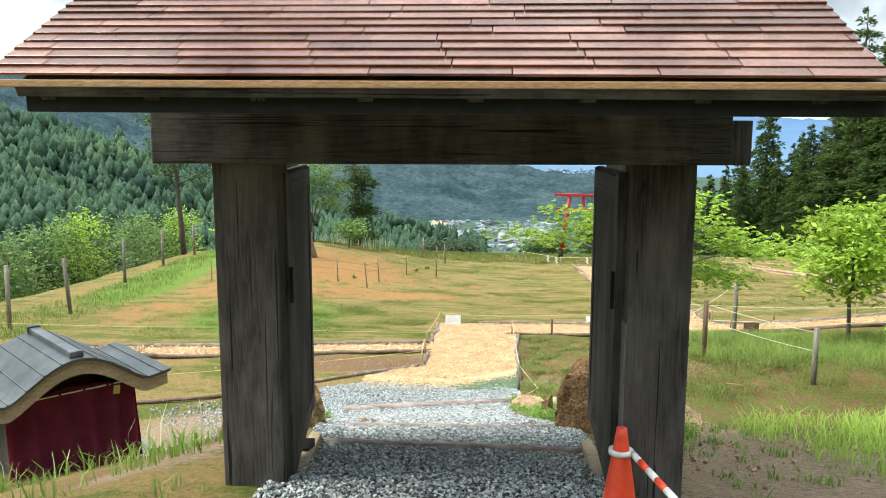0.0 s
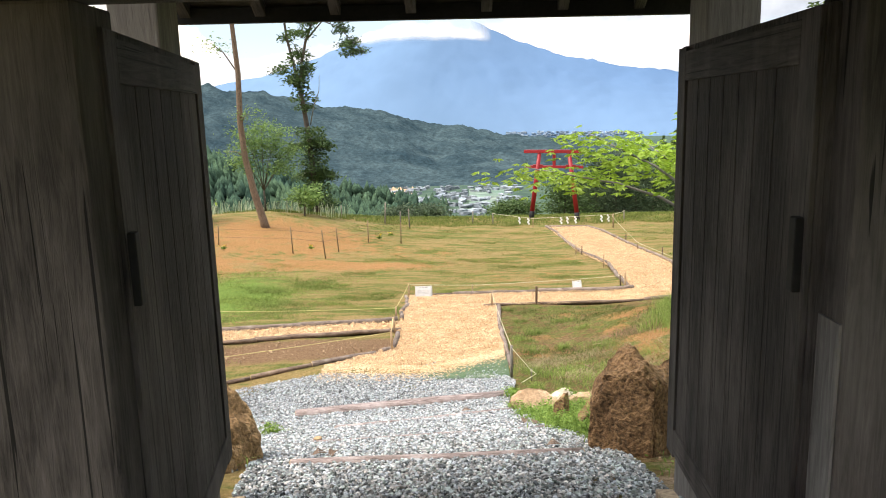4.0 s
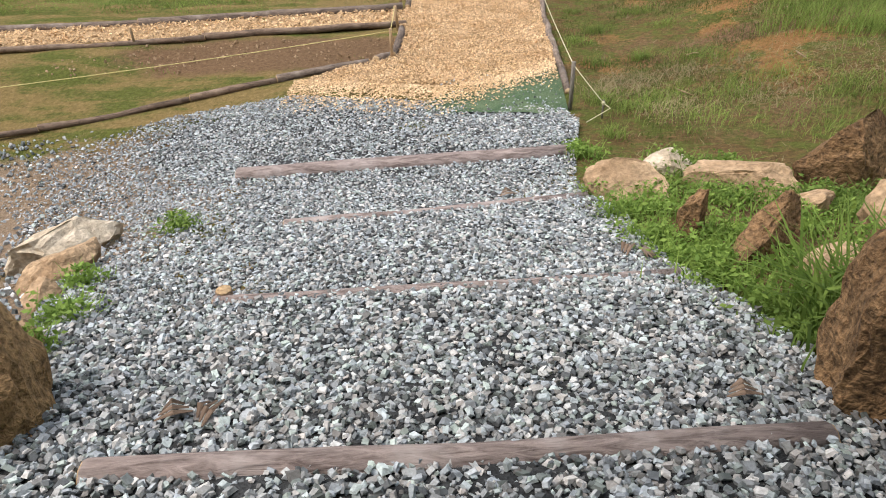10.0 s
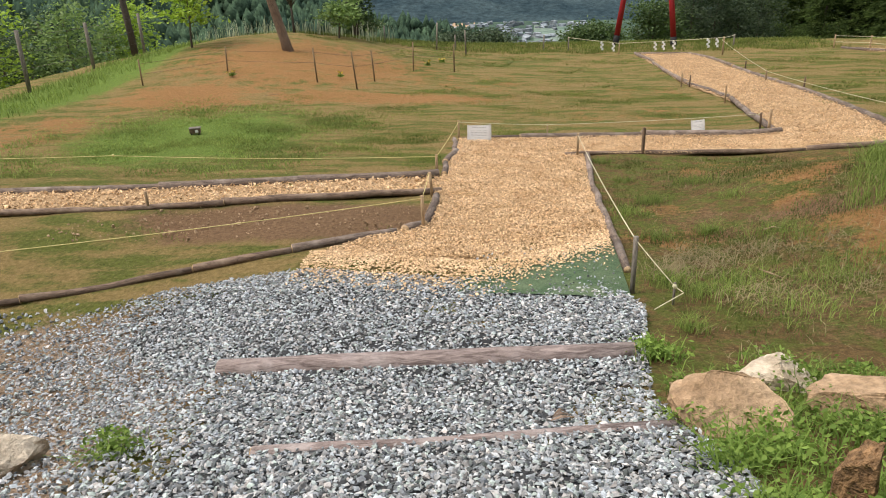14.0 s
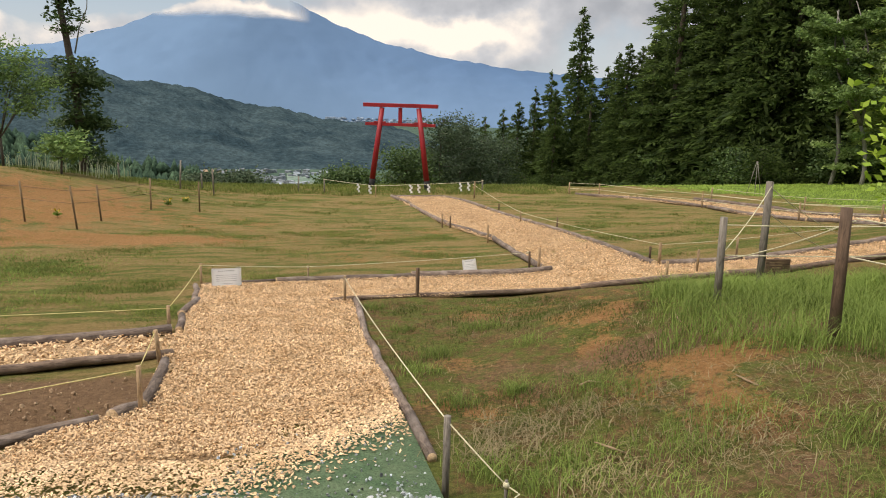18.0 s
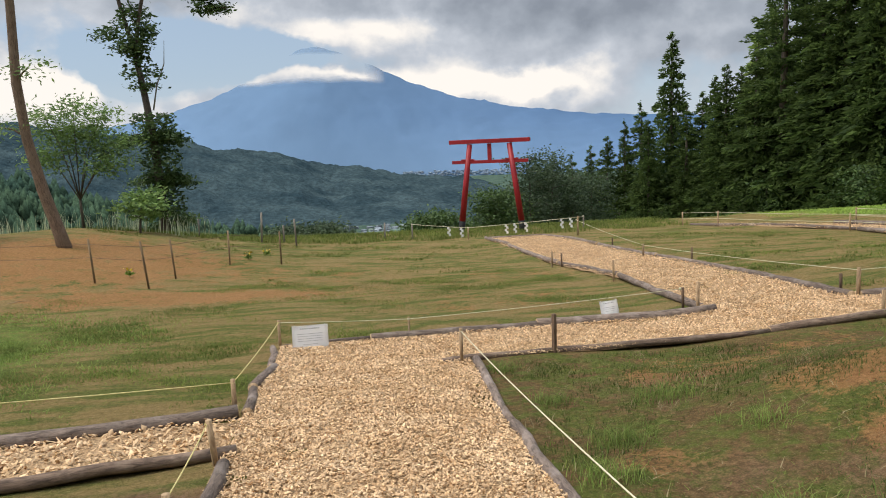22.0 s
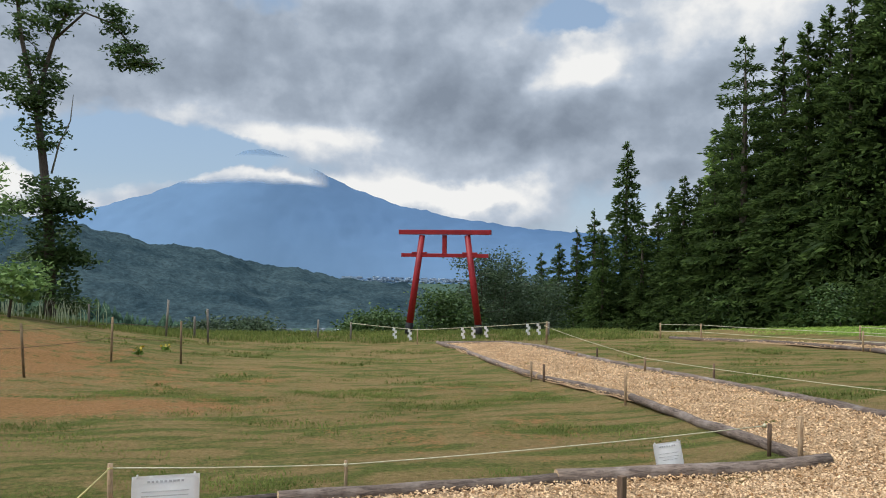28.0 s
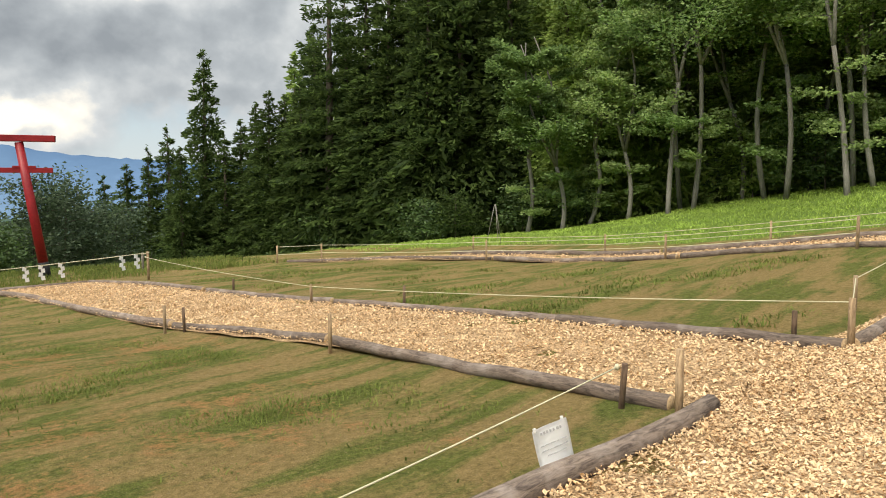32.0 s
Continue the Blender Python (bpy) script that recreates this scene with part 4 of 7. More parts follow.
def make_beds():
    for name, left, right, density in CHIP_PATHS:
        a, b = strip(name, left, right, 0.035, M["chip_bed"], "path bedded with pale wood chips")
        xy, area = scatter_in(a, b, 4, RNG)
        n = int(area * density)
        xy, _ = scatter_in(a, b, n, RNG)
        size = (1.0 if density > 1500 else 1.2 if density > 700 else 1.8) * np.stack([0.008 + 0.012 * RNG.random(n) ** 1.5, 0.005 + 0.006 * RNG.random(n), 0.0025 + 0.003 * RNG.random(n)], -1)
        bits("wood_chips", xy, ground_z(xy[:, 0], xy[:, 1]) + 0.036 + 0.022 * RNG.random(n), size, M["chip"], RNG, "scattered pale wood chips covering the path", "wood chips", shape="chip", tilt=0.8)
    for name, left, right, density in GRAVEL:
        inner = [(p[0] + 1.8 * ss(9.5, 12.5, p[1]) * ss(15.2, 14.0, p[1]), p[1] - 0.3 * ss(13.9, 14.2, p[1])) for p in left]
        strip(name, inner, right, 0.03, M["gravel_bed"], "near-black bed under grey crushed stone, coloured for shaded gaps")
        a, b = (np.stack([np.interp(np.linspace(0, len(q) - 1, 40), np.arange(len(q)), np.array(q)[:, c]) for c in (0, 1)], -1) for q in (left, right))
        xy, area = scatter_in(a, b, 4, RNG)
        n = int(area * density)
        xy, _ = scatter_in(a, b, n, RNG)
        # the green mat and the loose chips at its side stay clear of stones
        mat_here = (xy[:, 1] > np.interp(xy[:, 0], [-0.5, 0.2, 1.0], [14.45, 14.2, 14.12]) + 0.14 * RNG.normal(size=n)) & (xy[:, 0] > -0.45 + 0.2 * RNG.normal(size=n)) & (RNG.random(n) < 0.985)
        far = ss(9.5, 14.0, xy[:, 1])
        mat_here |= xy[:, 1] > np.interp(xy[:, 0], [-2.0, -1.2, -0.3, 0.12], [15.3, 15.1, 14.85, 14.9]) + 0.06 * RNG.normal(size=n)
        xy = xy[~mat_here & (RNG.random(n) > 0.12 * far)]
        # stones thin out towards the soil on the open side
        rim = np.interp(xy[:, 1], [p[1] for p in left[:7]], [p[0] for p in left[:7]])
        xy = xy[RNG.random(len(xy)) < 0.12 + 0.88 * ss(0.2, 2.5, (xy[:, 0] - rim) + 4.0 * ss(11.6, 9.4, xy[:, 1]))]
        n = len(xy)
        grow = (0.0068 + 0.0078 * RNG.random(n) ** 1.5) * (0.85 if name == "gravel_gate" else 1.0) * (1 - 0.18 * ss(9.5, 12.0, xy[:, 1]))
        size = grow[:, None] * (0.6 + 0.7 * RNG.random((n, 3))) * np.array([1.3, 0.98, 0.56])
        z = ground_z(xy[:, 0], xy[:, 1]) + 0.018 + 0.03 * RNG.random(n)
        near = xy[:, 1] < 10.8
        for q, form, k in ((near, "stone", 1.0), (~near, "chip", 1.3)):
            if q.any():
                bits("gravel", xy[q], z[q], size[q] * k, M["stone_chip"], RNG, "loose angular blue-grey gravel stones", "gravel", tilt=0.55, shape=form)
    # stray stones where the gravel thins out over bare soil
    n = 5200
    xy = np.stack([-6.0 + 4.8 * RNG.random(n), 8.6 + 6.9 * RNG.random(n)], -1)
    xy = xy[(xy[:, 0] < -1.2 - (xy[:, 1] - 9.0) * 0.5) & (xy[:, 0] > -3.0 - 0.9 * np.clip(xy[:, 1] - 11.0, 0, 4)) & (xy[:, 1] < 14.7 + (xy[:, 0] + 4.8) * 0.24)]
    n = len(xy)
    bits("gravel", xy, ground_z(xy[:, 0], xy[:, 1]) + 0.012, (0.009 + 0.012 * RNG.random(n))[:, None] * (0.5 + 0.8 * RNG.random((n, 3))), M["stone_chip"], RNG, "stray gravel stones on bare soil", "gravel", tilt=0.6)
    # chips thinning out over the gravel's edge and the mat
    n = 6000
    u, w = RNG.random(n), np.abs(RNG.normal(size=n))
    cx = -2.0 + 3.0 * u
    cy = np.interp(cx, [-2.0, -1.2, -0.3, 0.12, 0.72, 1.0], [15.35, 15.15, 14.9, 15.0, 15.45, 15.7]) + 0.16 - 0.36 * w * np.where(cx > 0.1, 0.8, 1.0)
    bits("wood_chips", np.stack([cx, cy], -1), ground_z(cx, cy) + 0.062, np.stack([0.008 + 0.012 * RNG.random(n), 0.005 + 0.006 * RNG.random(n), 0.003 + 0 * u], -1), M["chip"], RNG, "stray wood chips on the green mat", "wood chips", shape="chip")
    # green mat at the foot of the gravel
    left, right = [(-0.5, 14.3), (-0.4, 14.75), (-0.1, 15.0), (0.45, 15.45)], [(0.98, 13.92), (1.0, 14.5), (1.02, 15.0), (1.03, 15.85)]
    n = 260
    u, v = RNG.random(n), RNG.random(n) ** 1.6
    mx, my = -0.45 + 1.4 * u, 14.05 + 1.2 * v + 0.25 * u
    bits("gravel", np.stack([mx, my], -1), ground_z(mx, my) + 0.055, (0.004 + 0.005 * RNG.random(n))[:, None] * (0.5 + 0.8 * RNG.random((n, 3))), M["stone_chip"], RNG, "stray gravel stones on the green mat", "gravel", tilt=0.6)
    strip("ground_mat", left, right, 0.05, M["mat"], "worn green mesh mat under the chips", 12, False)


# ---------- logs, stakes, ropes ----------
def wavy(pts, step, amp, seed, lift, r):
    """Plan points refined along a line, laid on the ground, a little crooked."""
    rng = random.Random(seed)
    out = []
    for (x0, y0), (x1, y1) in zip(pts, pts[1:]):
        n = max(2, int(math.hypot(x1 - x0, y1 - y0) / step))
        for i in range(n):
            s = i / n
            out.append((x0 + (x1 - x0) * s, y0 + (y1 - y0) * s))
    out.append(pts[-1])
    return [(x + rng.uniform(-amp, amp), y + rng.uniform(-amp, amp), gz(x, y) + r * 0.35 + lift + rng.uniform(-amp, amp) * 0.4) for x, y in out]


def log(pts, r, seed, mat="log", label="weathered grey-brown log edging laid along the path", group="log edging", taper=0.85, lift=0.02, amp=0.02, straight=False):
    line = wavy(pts, 0.35, amp, seed, lift, r)
    if straight:
        fit = np.polyfit([q[0] for q in line], [q[2] for q in line], 1)
        line = [(q[0], q[1], fit[0] * q[0] + fit[1] + 0.02) for q in line]
    n = len(line)
    rng = random.Random(seed)
    radii = [r * (1 - (1 - taper) * i / (n - 1)) * rng.uniform(0.94, 1.06) for i in range(n)]
    t = thing("edging_log", Matrix.Translation(line[0]), label, "log", group)
    inv = Vector(line[0])
    local = [Vector(p) - inv for p in line]
    tube("trunk", local, radii, M[mat], t, segs=10, rough=0.1, seed=seed)
    for end, nxt, rr in ((local[0], local[1], radii[0]), (local[-1], local[-2], radii[-1])):
        d = (end - nxt).normalized()
        tube("cut_end", [end + d * 0.001, end + d * 0.006], [rr * 0.93, rr * 0.9], M["cut_wood"], t, "pale sawn log end", segs=10)
    return t


LOGS = (
    # lower left curve up to the branch
    ([(-6.8, 14.35), (-4.86, 14.9)], 0.038, "log_dark"), ([(-4.86, 14.92), (-3.21, 15.36)], 0.04, "log_dark"), ([(-3.2, 15.36), (-2.26, 15.65)], 0.045, "log_dark"),
    ([(-2.27, 15.66), (-1.56, 16.0), (-1.2, 16.14)], 0.05, "log"), ([(-1.15, 16.15), (-0.98, 16.4)], 0.06, "log"), ([(-0.97, 16.38), (-0.93, 17.0), (-0.95, 17.7)], 0.055, "log"),
    # branch, lower side
    ([(-7.05, 16.95), (-5.2, 17.1), (-3.65, 17.38)], 0.045, "log_dark"), ([(-3.7, 17.4), (-2.6, 17.6), (-0.9, 17.98)], 0.05, "log_dark"), ([(-11.5, 16.7), (-9.2, 16.9), (-7.0, 16.97)], 0.06, "log_dark"),
    # branch, upper side
    ([(-12, 17.35), (-9.5, 17.6), (-7.4, 17.8)], 0.06, "log"), ([(-7.5, 17.8), (-4.8, 18.15)], 0.06, "log"), ([(-4.9, 18.12), (-3.3, 18.5), (-1.05, 18.95)], 0.072, "log"),
    # left of the lower path
    ([(-0.98, 18.95), (-1.03, 19.8)], 0.05, "log"), ([(-1.03, 19.8), (-0.96, 20.7)], 0.06, "log"), ([(-0.97, 20.7), (-1.06, 21.75)], 0.05, "log"),
    # across the top
    ([(-1.0, 21.9), (0.15, 22.1)], 0.03, "log"), ([(0.1, 21.95), (1.2, 22.05), (2.4, 22.12)], 0.06, "log"), ([(2.3, 22.15), (3.6, 22.08), (4.68, 22.0)], 0.08, "log"),
    # field path, left
    ([(4.62, 22.25), (4.75, 24.4), (4.92, 26.2)], 0.062, "log"), ([(4.92, 26.3), (4.78, 27.8), (4.58, 29.1)], 0.055, "log"), ([(4.58, 29.2), (4.48, 32.0), (4.45, 34.0)], 0.06, "log"), ([(4.5, 34.1), (4.4, 35.6), (4.28, 37.0)], 0.06, "log"),
    ([(4.3, 36.8), (6.05, 36.25)], 0.05, "log"),
    # field path, right
    ([(6.5, 21.8), (6.65, 23.8), (6.68, 24.6)], 0.07, "log"), ([(6.68, 24.6), (6.75, 26.6), (6.62, 28.4)], 0.058, "log"), ([(6.62, 28.5), (6.5, 30.6), (6.42, 31.8)], 0.055, "log"), ([(6.42, 31.9), (6.3, 34.2), (6.05, 36.2)], 0.055, "log"),
    # cross path, right part
    ([(6.6, 21.75), (8.2, 21.8)], 0.07, "log"), ([(8.2, 21.8), (10.5, 21.85), (12.6, 21.9)], 0.07, "log"),
    ([(0.82, 20.38), (1.4, 20.5), (2.1, 20.53)], 0.04, "log_dark"), ([(2.1, 20.53), (3.4, 20.55), (4.6, 20.55)], 0.042, "log_dark"), ([(4.6, 20.55), (5.8, 20.6), (7.2, 20.75)], 0.055, "log_dark"), ([(7.2, 20.75), (9.5, 20.8), (12.0, 20.8)], 0.06, "log_dark"),
    # right of the lower path
    ([(1.18, 20.35), (1.1, 19.0), (1.07, 18.0)], 0.047, "log"), ([(1.07, 18.0), (1.08, 16.6), (1.06, 15.6)], 0.045, "log"), ([(1.06, 15.6), (1.06, 14.75)], 0.042, "log"),
    # the path along the far side
    ([(11.6, 37.2), (13.2, 34.2), (13.9, 31.8)], 0.06, "log"), ([(13.9, 31.7), (14.2, 29.0), (13.6, 26.8)], 0.065, "log"), ([(13.6, 26.7), (13.0, 24.6), (12.6, 22.6)], 0.065, "log"),
    ([(14.8, 34.0), (15.7, 31.2), (15.9, 28.4)], 0.08, "log"), ([(15.9, 28.3), (15.5, 25.4), (15.0, 22.6)], 0.09, "log"),
)
STEPS = (
    ([(-0.98, 7.55), (0.1, 7.52), (1.38, 7.42)], 0.05, 0.0), ([(-1.0, 8.82), (0.1, 8.92), (1.18, 9.04)], 0.058, -0.03),
    ([(-1.12, 10.15), (0.0, 10.25), (1.08, 10.35)], 0.05, -0.034), ([(-1.15, 11.52), (0.0, 11.6), (0.84, 11.7)], 0.05, -0.032), ([(-1.9, 12.88), (-0.5, 12.85), (0.82, 12.82)], 0.085, -0.022),
)


def make_logs():
    for i, (pts, r, mat) in enumerate(LOGS):
        log(pts, r, 100 + i, mat, "dark bark-covered log edging the chip path" if mat == "log_dark" else "weathered grey-brown log edging the chip path")
    for i, (pts, r, lift) in enumerate(STEPS):
        log(pts, r, 300 + i, "step_log", "weathered reddish-grey log step half sunk in gravel", "log steps", 0.95, lift, 0.004, True)
    for x, y, a in ((-0.84, 9.08, 20), (-0.72, 9.1, 70), (0.98, 9.22, 5), (0.9, 10.62, 60), (0.99, 10.58, 110), (0.32, 11.75, 15)):
        t = thing("bark_scrap", pose(x, y, gz(x, y) + 0.062, 0, 0, a), "torn scrap of brown bark lying on the gravel", "bark", "bark scraps")
        for k in range(3):
            ln = 0.10 - 0.02 * k
            tube("flake", [(-ln * 0.6, 0.018 * k, 0.002), (0, 0.018 * k + 0.008, 0.012 + 0.008 * k), (ln * 0.6, 0.02 * k, 0.004)], [0.004, 0.012, 0.004], M["log_dark"], t, segs=6, rough=0.2, seed=k, smooth=False, squash=0.4)
    for x, y, r in ((-1.08, 10.2, 0.04),):
        z = gz(x, y)
        t = thing("peg", pose(x, y, z), "short sawn wooden peg holding a log step", "peg", "pegs")
        tube("shaft", [(0, 0, -0.05), (0, 0, 0.075)], r, M["log_dark"], t, segs=10, rough=0.1)
        tube("cut_top", [(0, 0, 0.0755), (0, 0, 0.08)], [r * 0.95, r * 0.9], M["cut_wood"], t, segs=10)


def stake(x, y, h, r=0.022, mat="stake", lean=(0, 0), square=False, label="short pale wooden stake beside the path", name="stake", group="path stakes", cap=True):
    z = gz(x, y)
    t = thing(name, pose(x, y, z, lean[0], lean[1], (x * 57) % 90), label, "stake", group)
    if square:
        part("shaft", box(r * 2, r * 2, h + 0.15, (0, 0, h / 2 - 0.075), 0.004), M[mat], t)
    else:
        tube("shaft", [(0, 0, -0.15), (0, 0, h * 0.5), (0, 0, h)], [r, r, r * 0.95], M[mat], t, segs=8, rough=0.08)
    return (x + math.sin(radians(lean[1])) * h, y - math.sin(radians(lean[0])) * h, z + h)


def rope(points, sag=0.02, r=0.0045, mat="rope", label="thin cream rope strung between stakes", knots=True):
    line = []
    for a, b in zip(points, points[1:]):
        a, b = Vector(a), Vector(b)
        n = max(4, int((b - a).length / 0.5))
        for i in range(n):
            s = i / n
            p = a.lerp(b, s)
            p.z -= 4 * sag * (b - a).length * 0.25 * s * (1 - s)
            line.append(p)
    line.append(Vector(points[-1]))
    t = thing("rope", Matrix.Translation(line[0]), label, "rope", "ropes")
    o = line[0].copy()
    tube("strand", [p - o for p in line], r, M[mat], t, segs=6)
    if knots:
        for p in points:
            q = Vector(p) - o
            tube("knot", [q + Vector((0, 0, -0.02)), q, q + Vector((0, 0, 0.02))], [r * 2.5, r * 4.5, r * 2.5], M[mat], t, segs=6)
    return t


def make_stakes():
    up = Vector((0, 0, -0.03))
    # left of the lower path
    a = stake(-1.0, 21.87, 0.37, 0.019)
    b = stake(-1.1, 19.08, 0.31, 0.021)
    d = stake(-1.02, 17.77, 0.34, 0.022, lean=(2, -5))
    e = stake(-0.95, 16.3, 0.40, 0.021)
    e2 = stake(0.61, 22.2, 0.25, 0.014)
    f1 = stake(1.02, 20.3, 0.40, 0.02)
    f2 = stake(2.07, 20.5, 0.45, 0.02, "stake_dark", square=True, label="dark square wooden stake beside the path")
    g = stake(1.02, 14.25, 0.48, 0.022, "post_grey")
    g2 = stake(1.29, 13.98, 0.17, 0.01, "post_grey")
    s2 = stake(4.47, 22.5, 0.32, 0.02, "stake_dark", lean=(-2, -7))
    s1 = stake(4.5, 22.12, 0.43, 0.024)
    stake(4.72, 25.95, 0.38, 0.02)
    stake(4.52, 28.7, 0.31, 0.019, "stake_dark", lean=(0, 5))
    stake(4.34, 28.85, 0.36, 0.02)
    h0 = stake(6.56, 21.76, 0.41, 0.027)
    h1 = stake(6.42, 28.7, 0.30, 0.021)
    stake(6.6, 31.2, 0.25, 0.02, "stake_dark")
    stake(6.85, 27.2, 0.3, 0.02, "stake_dark")
    stake(6.62, 22.2, 0.28, 0.022, "stake_dark")
    i1 = stake(6.1, 20.7, 0.30, 0.022)
    i2 = stake(6.85, 21.05, 0.4, 0.022)
    i3 = stake(8.4, 22.25, 0.36, 0.022)
    i4 = stake(10.6, 22.2, 0.36, 0.022)
    V = Vector
    stake(-4.6, 17.2, 0.25, 0.018)
    stake(-7.4, 16.9, 0.3, 0.018)
    rope([V(a) + up, V(b) + up, (-6.0, 19.0, gz(-6, 19) + 0.33), (-12.5, 18.6, gz(-12.5, 18.6) + 0.4)], 0.03, 0.0048, "rope_yellow", "thin yellowish rope strung along the path")
    rope([V(d) + up, V(e) + up, (-7.6, 14.6, gz(-7.6, 14.6) + 0.4), (-12, 13.5, gz(-12, 13.5) + 0.4)], 0.03, 0.0048, "rope_yellow", "thin yellowish rope strung along the path")
    rope([V(a) + up, V(e2) + up, V(s2) + V((0.0, 0, -0.03))], 0.02)
    rope([V(f1) + up, V(g) + up, V(g2) + up], 0.03, 0.0045)
    tail = [V(g2) + up, V(g2) + V((0.06, -0.05, -0.06)), V(g2) + V((-0.16, -0.12, -0.17))]
    rope(tail, 0.0, 0.0045, knots=False)
    rope([V(h0) + up, V(h1) + up, (7.0, 35.6, gz(7.0, 35.6) + 0.5)], 0.02)
    rope([V(h0) + up, V(i3) + up, V(i4) + up, (15.5, 22.3, gz(15.5, 22.3) + 0.4)], 0.02)
    # the roped square in front of the red gateway
    p = [stake(1.95, 38.3, 0.55, 0.03, "post_grey"), stake(3.7, 36.9, 0.45, 0.02), stake(7.05, 35.6, 0.62, 0.03, "stake"), stake(8.2, 38.6, 0.5, 0.03, "post_grey")]
    rope([V(p[0]) + up, V(p[1]) + up, V(p[2]) + up], 0.015, 0.009)
    rope([V(p[2]) + up, V(p[3]) + up], 0.02, 0.009)
    for s, h in ((0.10, 0), (0.2, 0), (0.36, 1), (0.44, 1), (0.54, 1), (0.86, 1), (0.94, 1)):
        q = V(p[1]).lerp(V(p[2]), s) if h else V(p[0]).lerp(V(p[1]), 0.45 + s * 2.2)
        shide(q + V((0, 0, -0.04)), 0.3)
    # stakes and wires round the mound
    ring = [(-5.48, 28.87, 0.95, -3), (-4.25, 28.3, 1.0, -5), (-3.98, 29.45, 0.9, -4), (-3.2, 31.8, 0.85, 4), (-1.95, 32.05, 0.85, 0), (-8.3, 29.6, 0.7, 3), (-10.2, 28.2, 0.7, 0)]
    tops = [stake(x, y, h, 0.022, "stake_mid", (0, l), label="thin brown stake standing by the soil mound", name="mound_stake", group="mound stakes") for x, y, h, l in ring]
    order = [6, 5, 0, 1]
    for drop in (0.12, 0.4):
        rope([V(tops[k]) + V((0, 0, -drop)) for k in order], 0.02, 0.005, "stake_dark", "thin dark line strung round the soil mound", knots=False)
        rope([V(tops[k]) + V((0, 0, -drop)) for k in (1, 2, 3, 4)], 0.02, 0.005, "stake_dark", "thin dark line strung round the soil mound", knots=False)
    # posts on the grassy bank
    r1 = stake(4.65, 17.2, 0.92, 0.04, "post_grey", (0, 2), label="weathered grey fence post in tall grass", name="fence_post", group="bank posts")
    r2 = stake(6.12, 18.5, 1.4, 0.048, "post_grey", (0, 1), label="weathered grey fence post in tall grass", name="fence_post", group="bank posts")
    r3 = stake(4.6, 15.48, 1.09, 0.047, "stake_dark", (0, 3), label="dark bark-covered fence post in tall grass", name="fence_post", group="bank posts")
    r4 = stake(5.95, 13.8, 0.95, 0.045, "post_grey", (0, 2), label="weathered grey fence post in tall grass", name="fence_post", group="bank posts")
    r5 = stake(9.5, 16.5, 1.0, 0.05, "post_grey", (0, -2), label="weathered grey fence post in tall grass", name="fence_post", group="bank posts")
    for k in (0.08, 0.4):
        rope([V(r4) + V((0, 0, -k)), V(r3) + V((0, 0, -k))], 0.05, 0.006, knots=False)
        rope([V(r1) + V((0, 0, -k)), V(r5) + V((0, 0, -k))], 0.06, 0.006, knots=False)
        rope([V(r2) + V((0, 0, -k)), (9.0, 20.5, gz(9, 20.5) + 0.7 - k)], 0.06, 0.006, knots=False)
    rope([V(r2) + V((0, 0, -0.05)), V(r1) + V((0, 0, -0.35))], 0.08, 0.006, knots=False)
    rope([V(r3) + V((0, 0, -0.1)), V(r1) + V((0, 0, -0.45))], 0.08, 0.006, knots=False)
    # the fence along the left edge of the field
    tops = []
    for x, y, h, l in ((-12.4, 19.7, 1.75, 1), (-12.4, 22.5, 1.7, -3), (-13.9, 28.7, 1.7, 1), (-14.2, 32.7, 1.5, 0), (-14.8, 37.5, 1.6, 0), (-13.2, 16.6, 1.7, 2)):
        tops.append(stake(x, y, h, 0.06, "post_grey", (0, l), label="tall weathered fence post at the field edge", name="fence_post", group="field fence"))
    for k in (0.15, 0.6, 1.05):
        rope([V(tops[i]) + V((0, 0, -k)) for i in (5, 0, 1, 2, 3, 4)], 0.02, 0.005, "post_grey", "grey fence wire along the field edge", knots=False)
    # far path stakes with rope
    far = [stake(x, y, 0.5, 0.025, "stake") for x, y in ((11.4, 37.4), (12.3, 36.6), (13.7, 31.8), (13.5, 27.0), (12.6, 23.4))]
    for k in (0.04, 0.25):
        rope([V(q) + V((0, 0, -k)) for q in far], 0.015, 0.007, knots=False)
    far = [stake(x, y, 0.5, 0.025, "stake") for x, y in ((15.2, 33.6), (16.1, 30.0), (16.1, 26.0), (15.4, 22.8))]
    for k in (0.04, 0.25):
        rope([V(q) + V((0, 0, -k)) for q in far], 0.015, 0.007, knots=False)


def shide(top, h):
    """A white zigzag paper streamer hung on the rope."""
    t = thing("paper_streamer", Matrix.Translation(top), "white folded zigzag paper streamer hanging on the rope", "streamer", "streamers")
    for i in range(4):
        part("fold", box(0.075, 0.004, h / 4 + 0.01, ((-0.022, 0.022)[i % 2], 0.002 * i, -h / 8 - i * h / 4), 0, pose(0, 0, 0, 0, (8, -8)[i % 2], 0)), M["paper"], t)


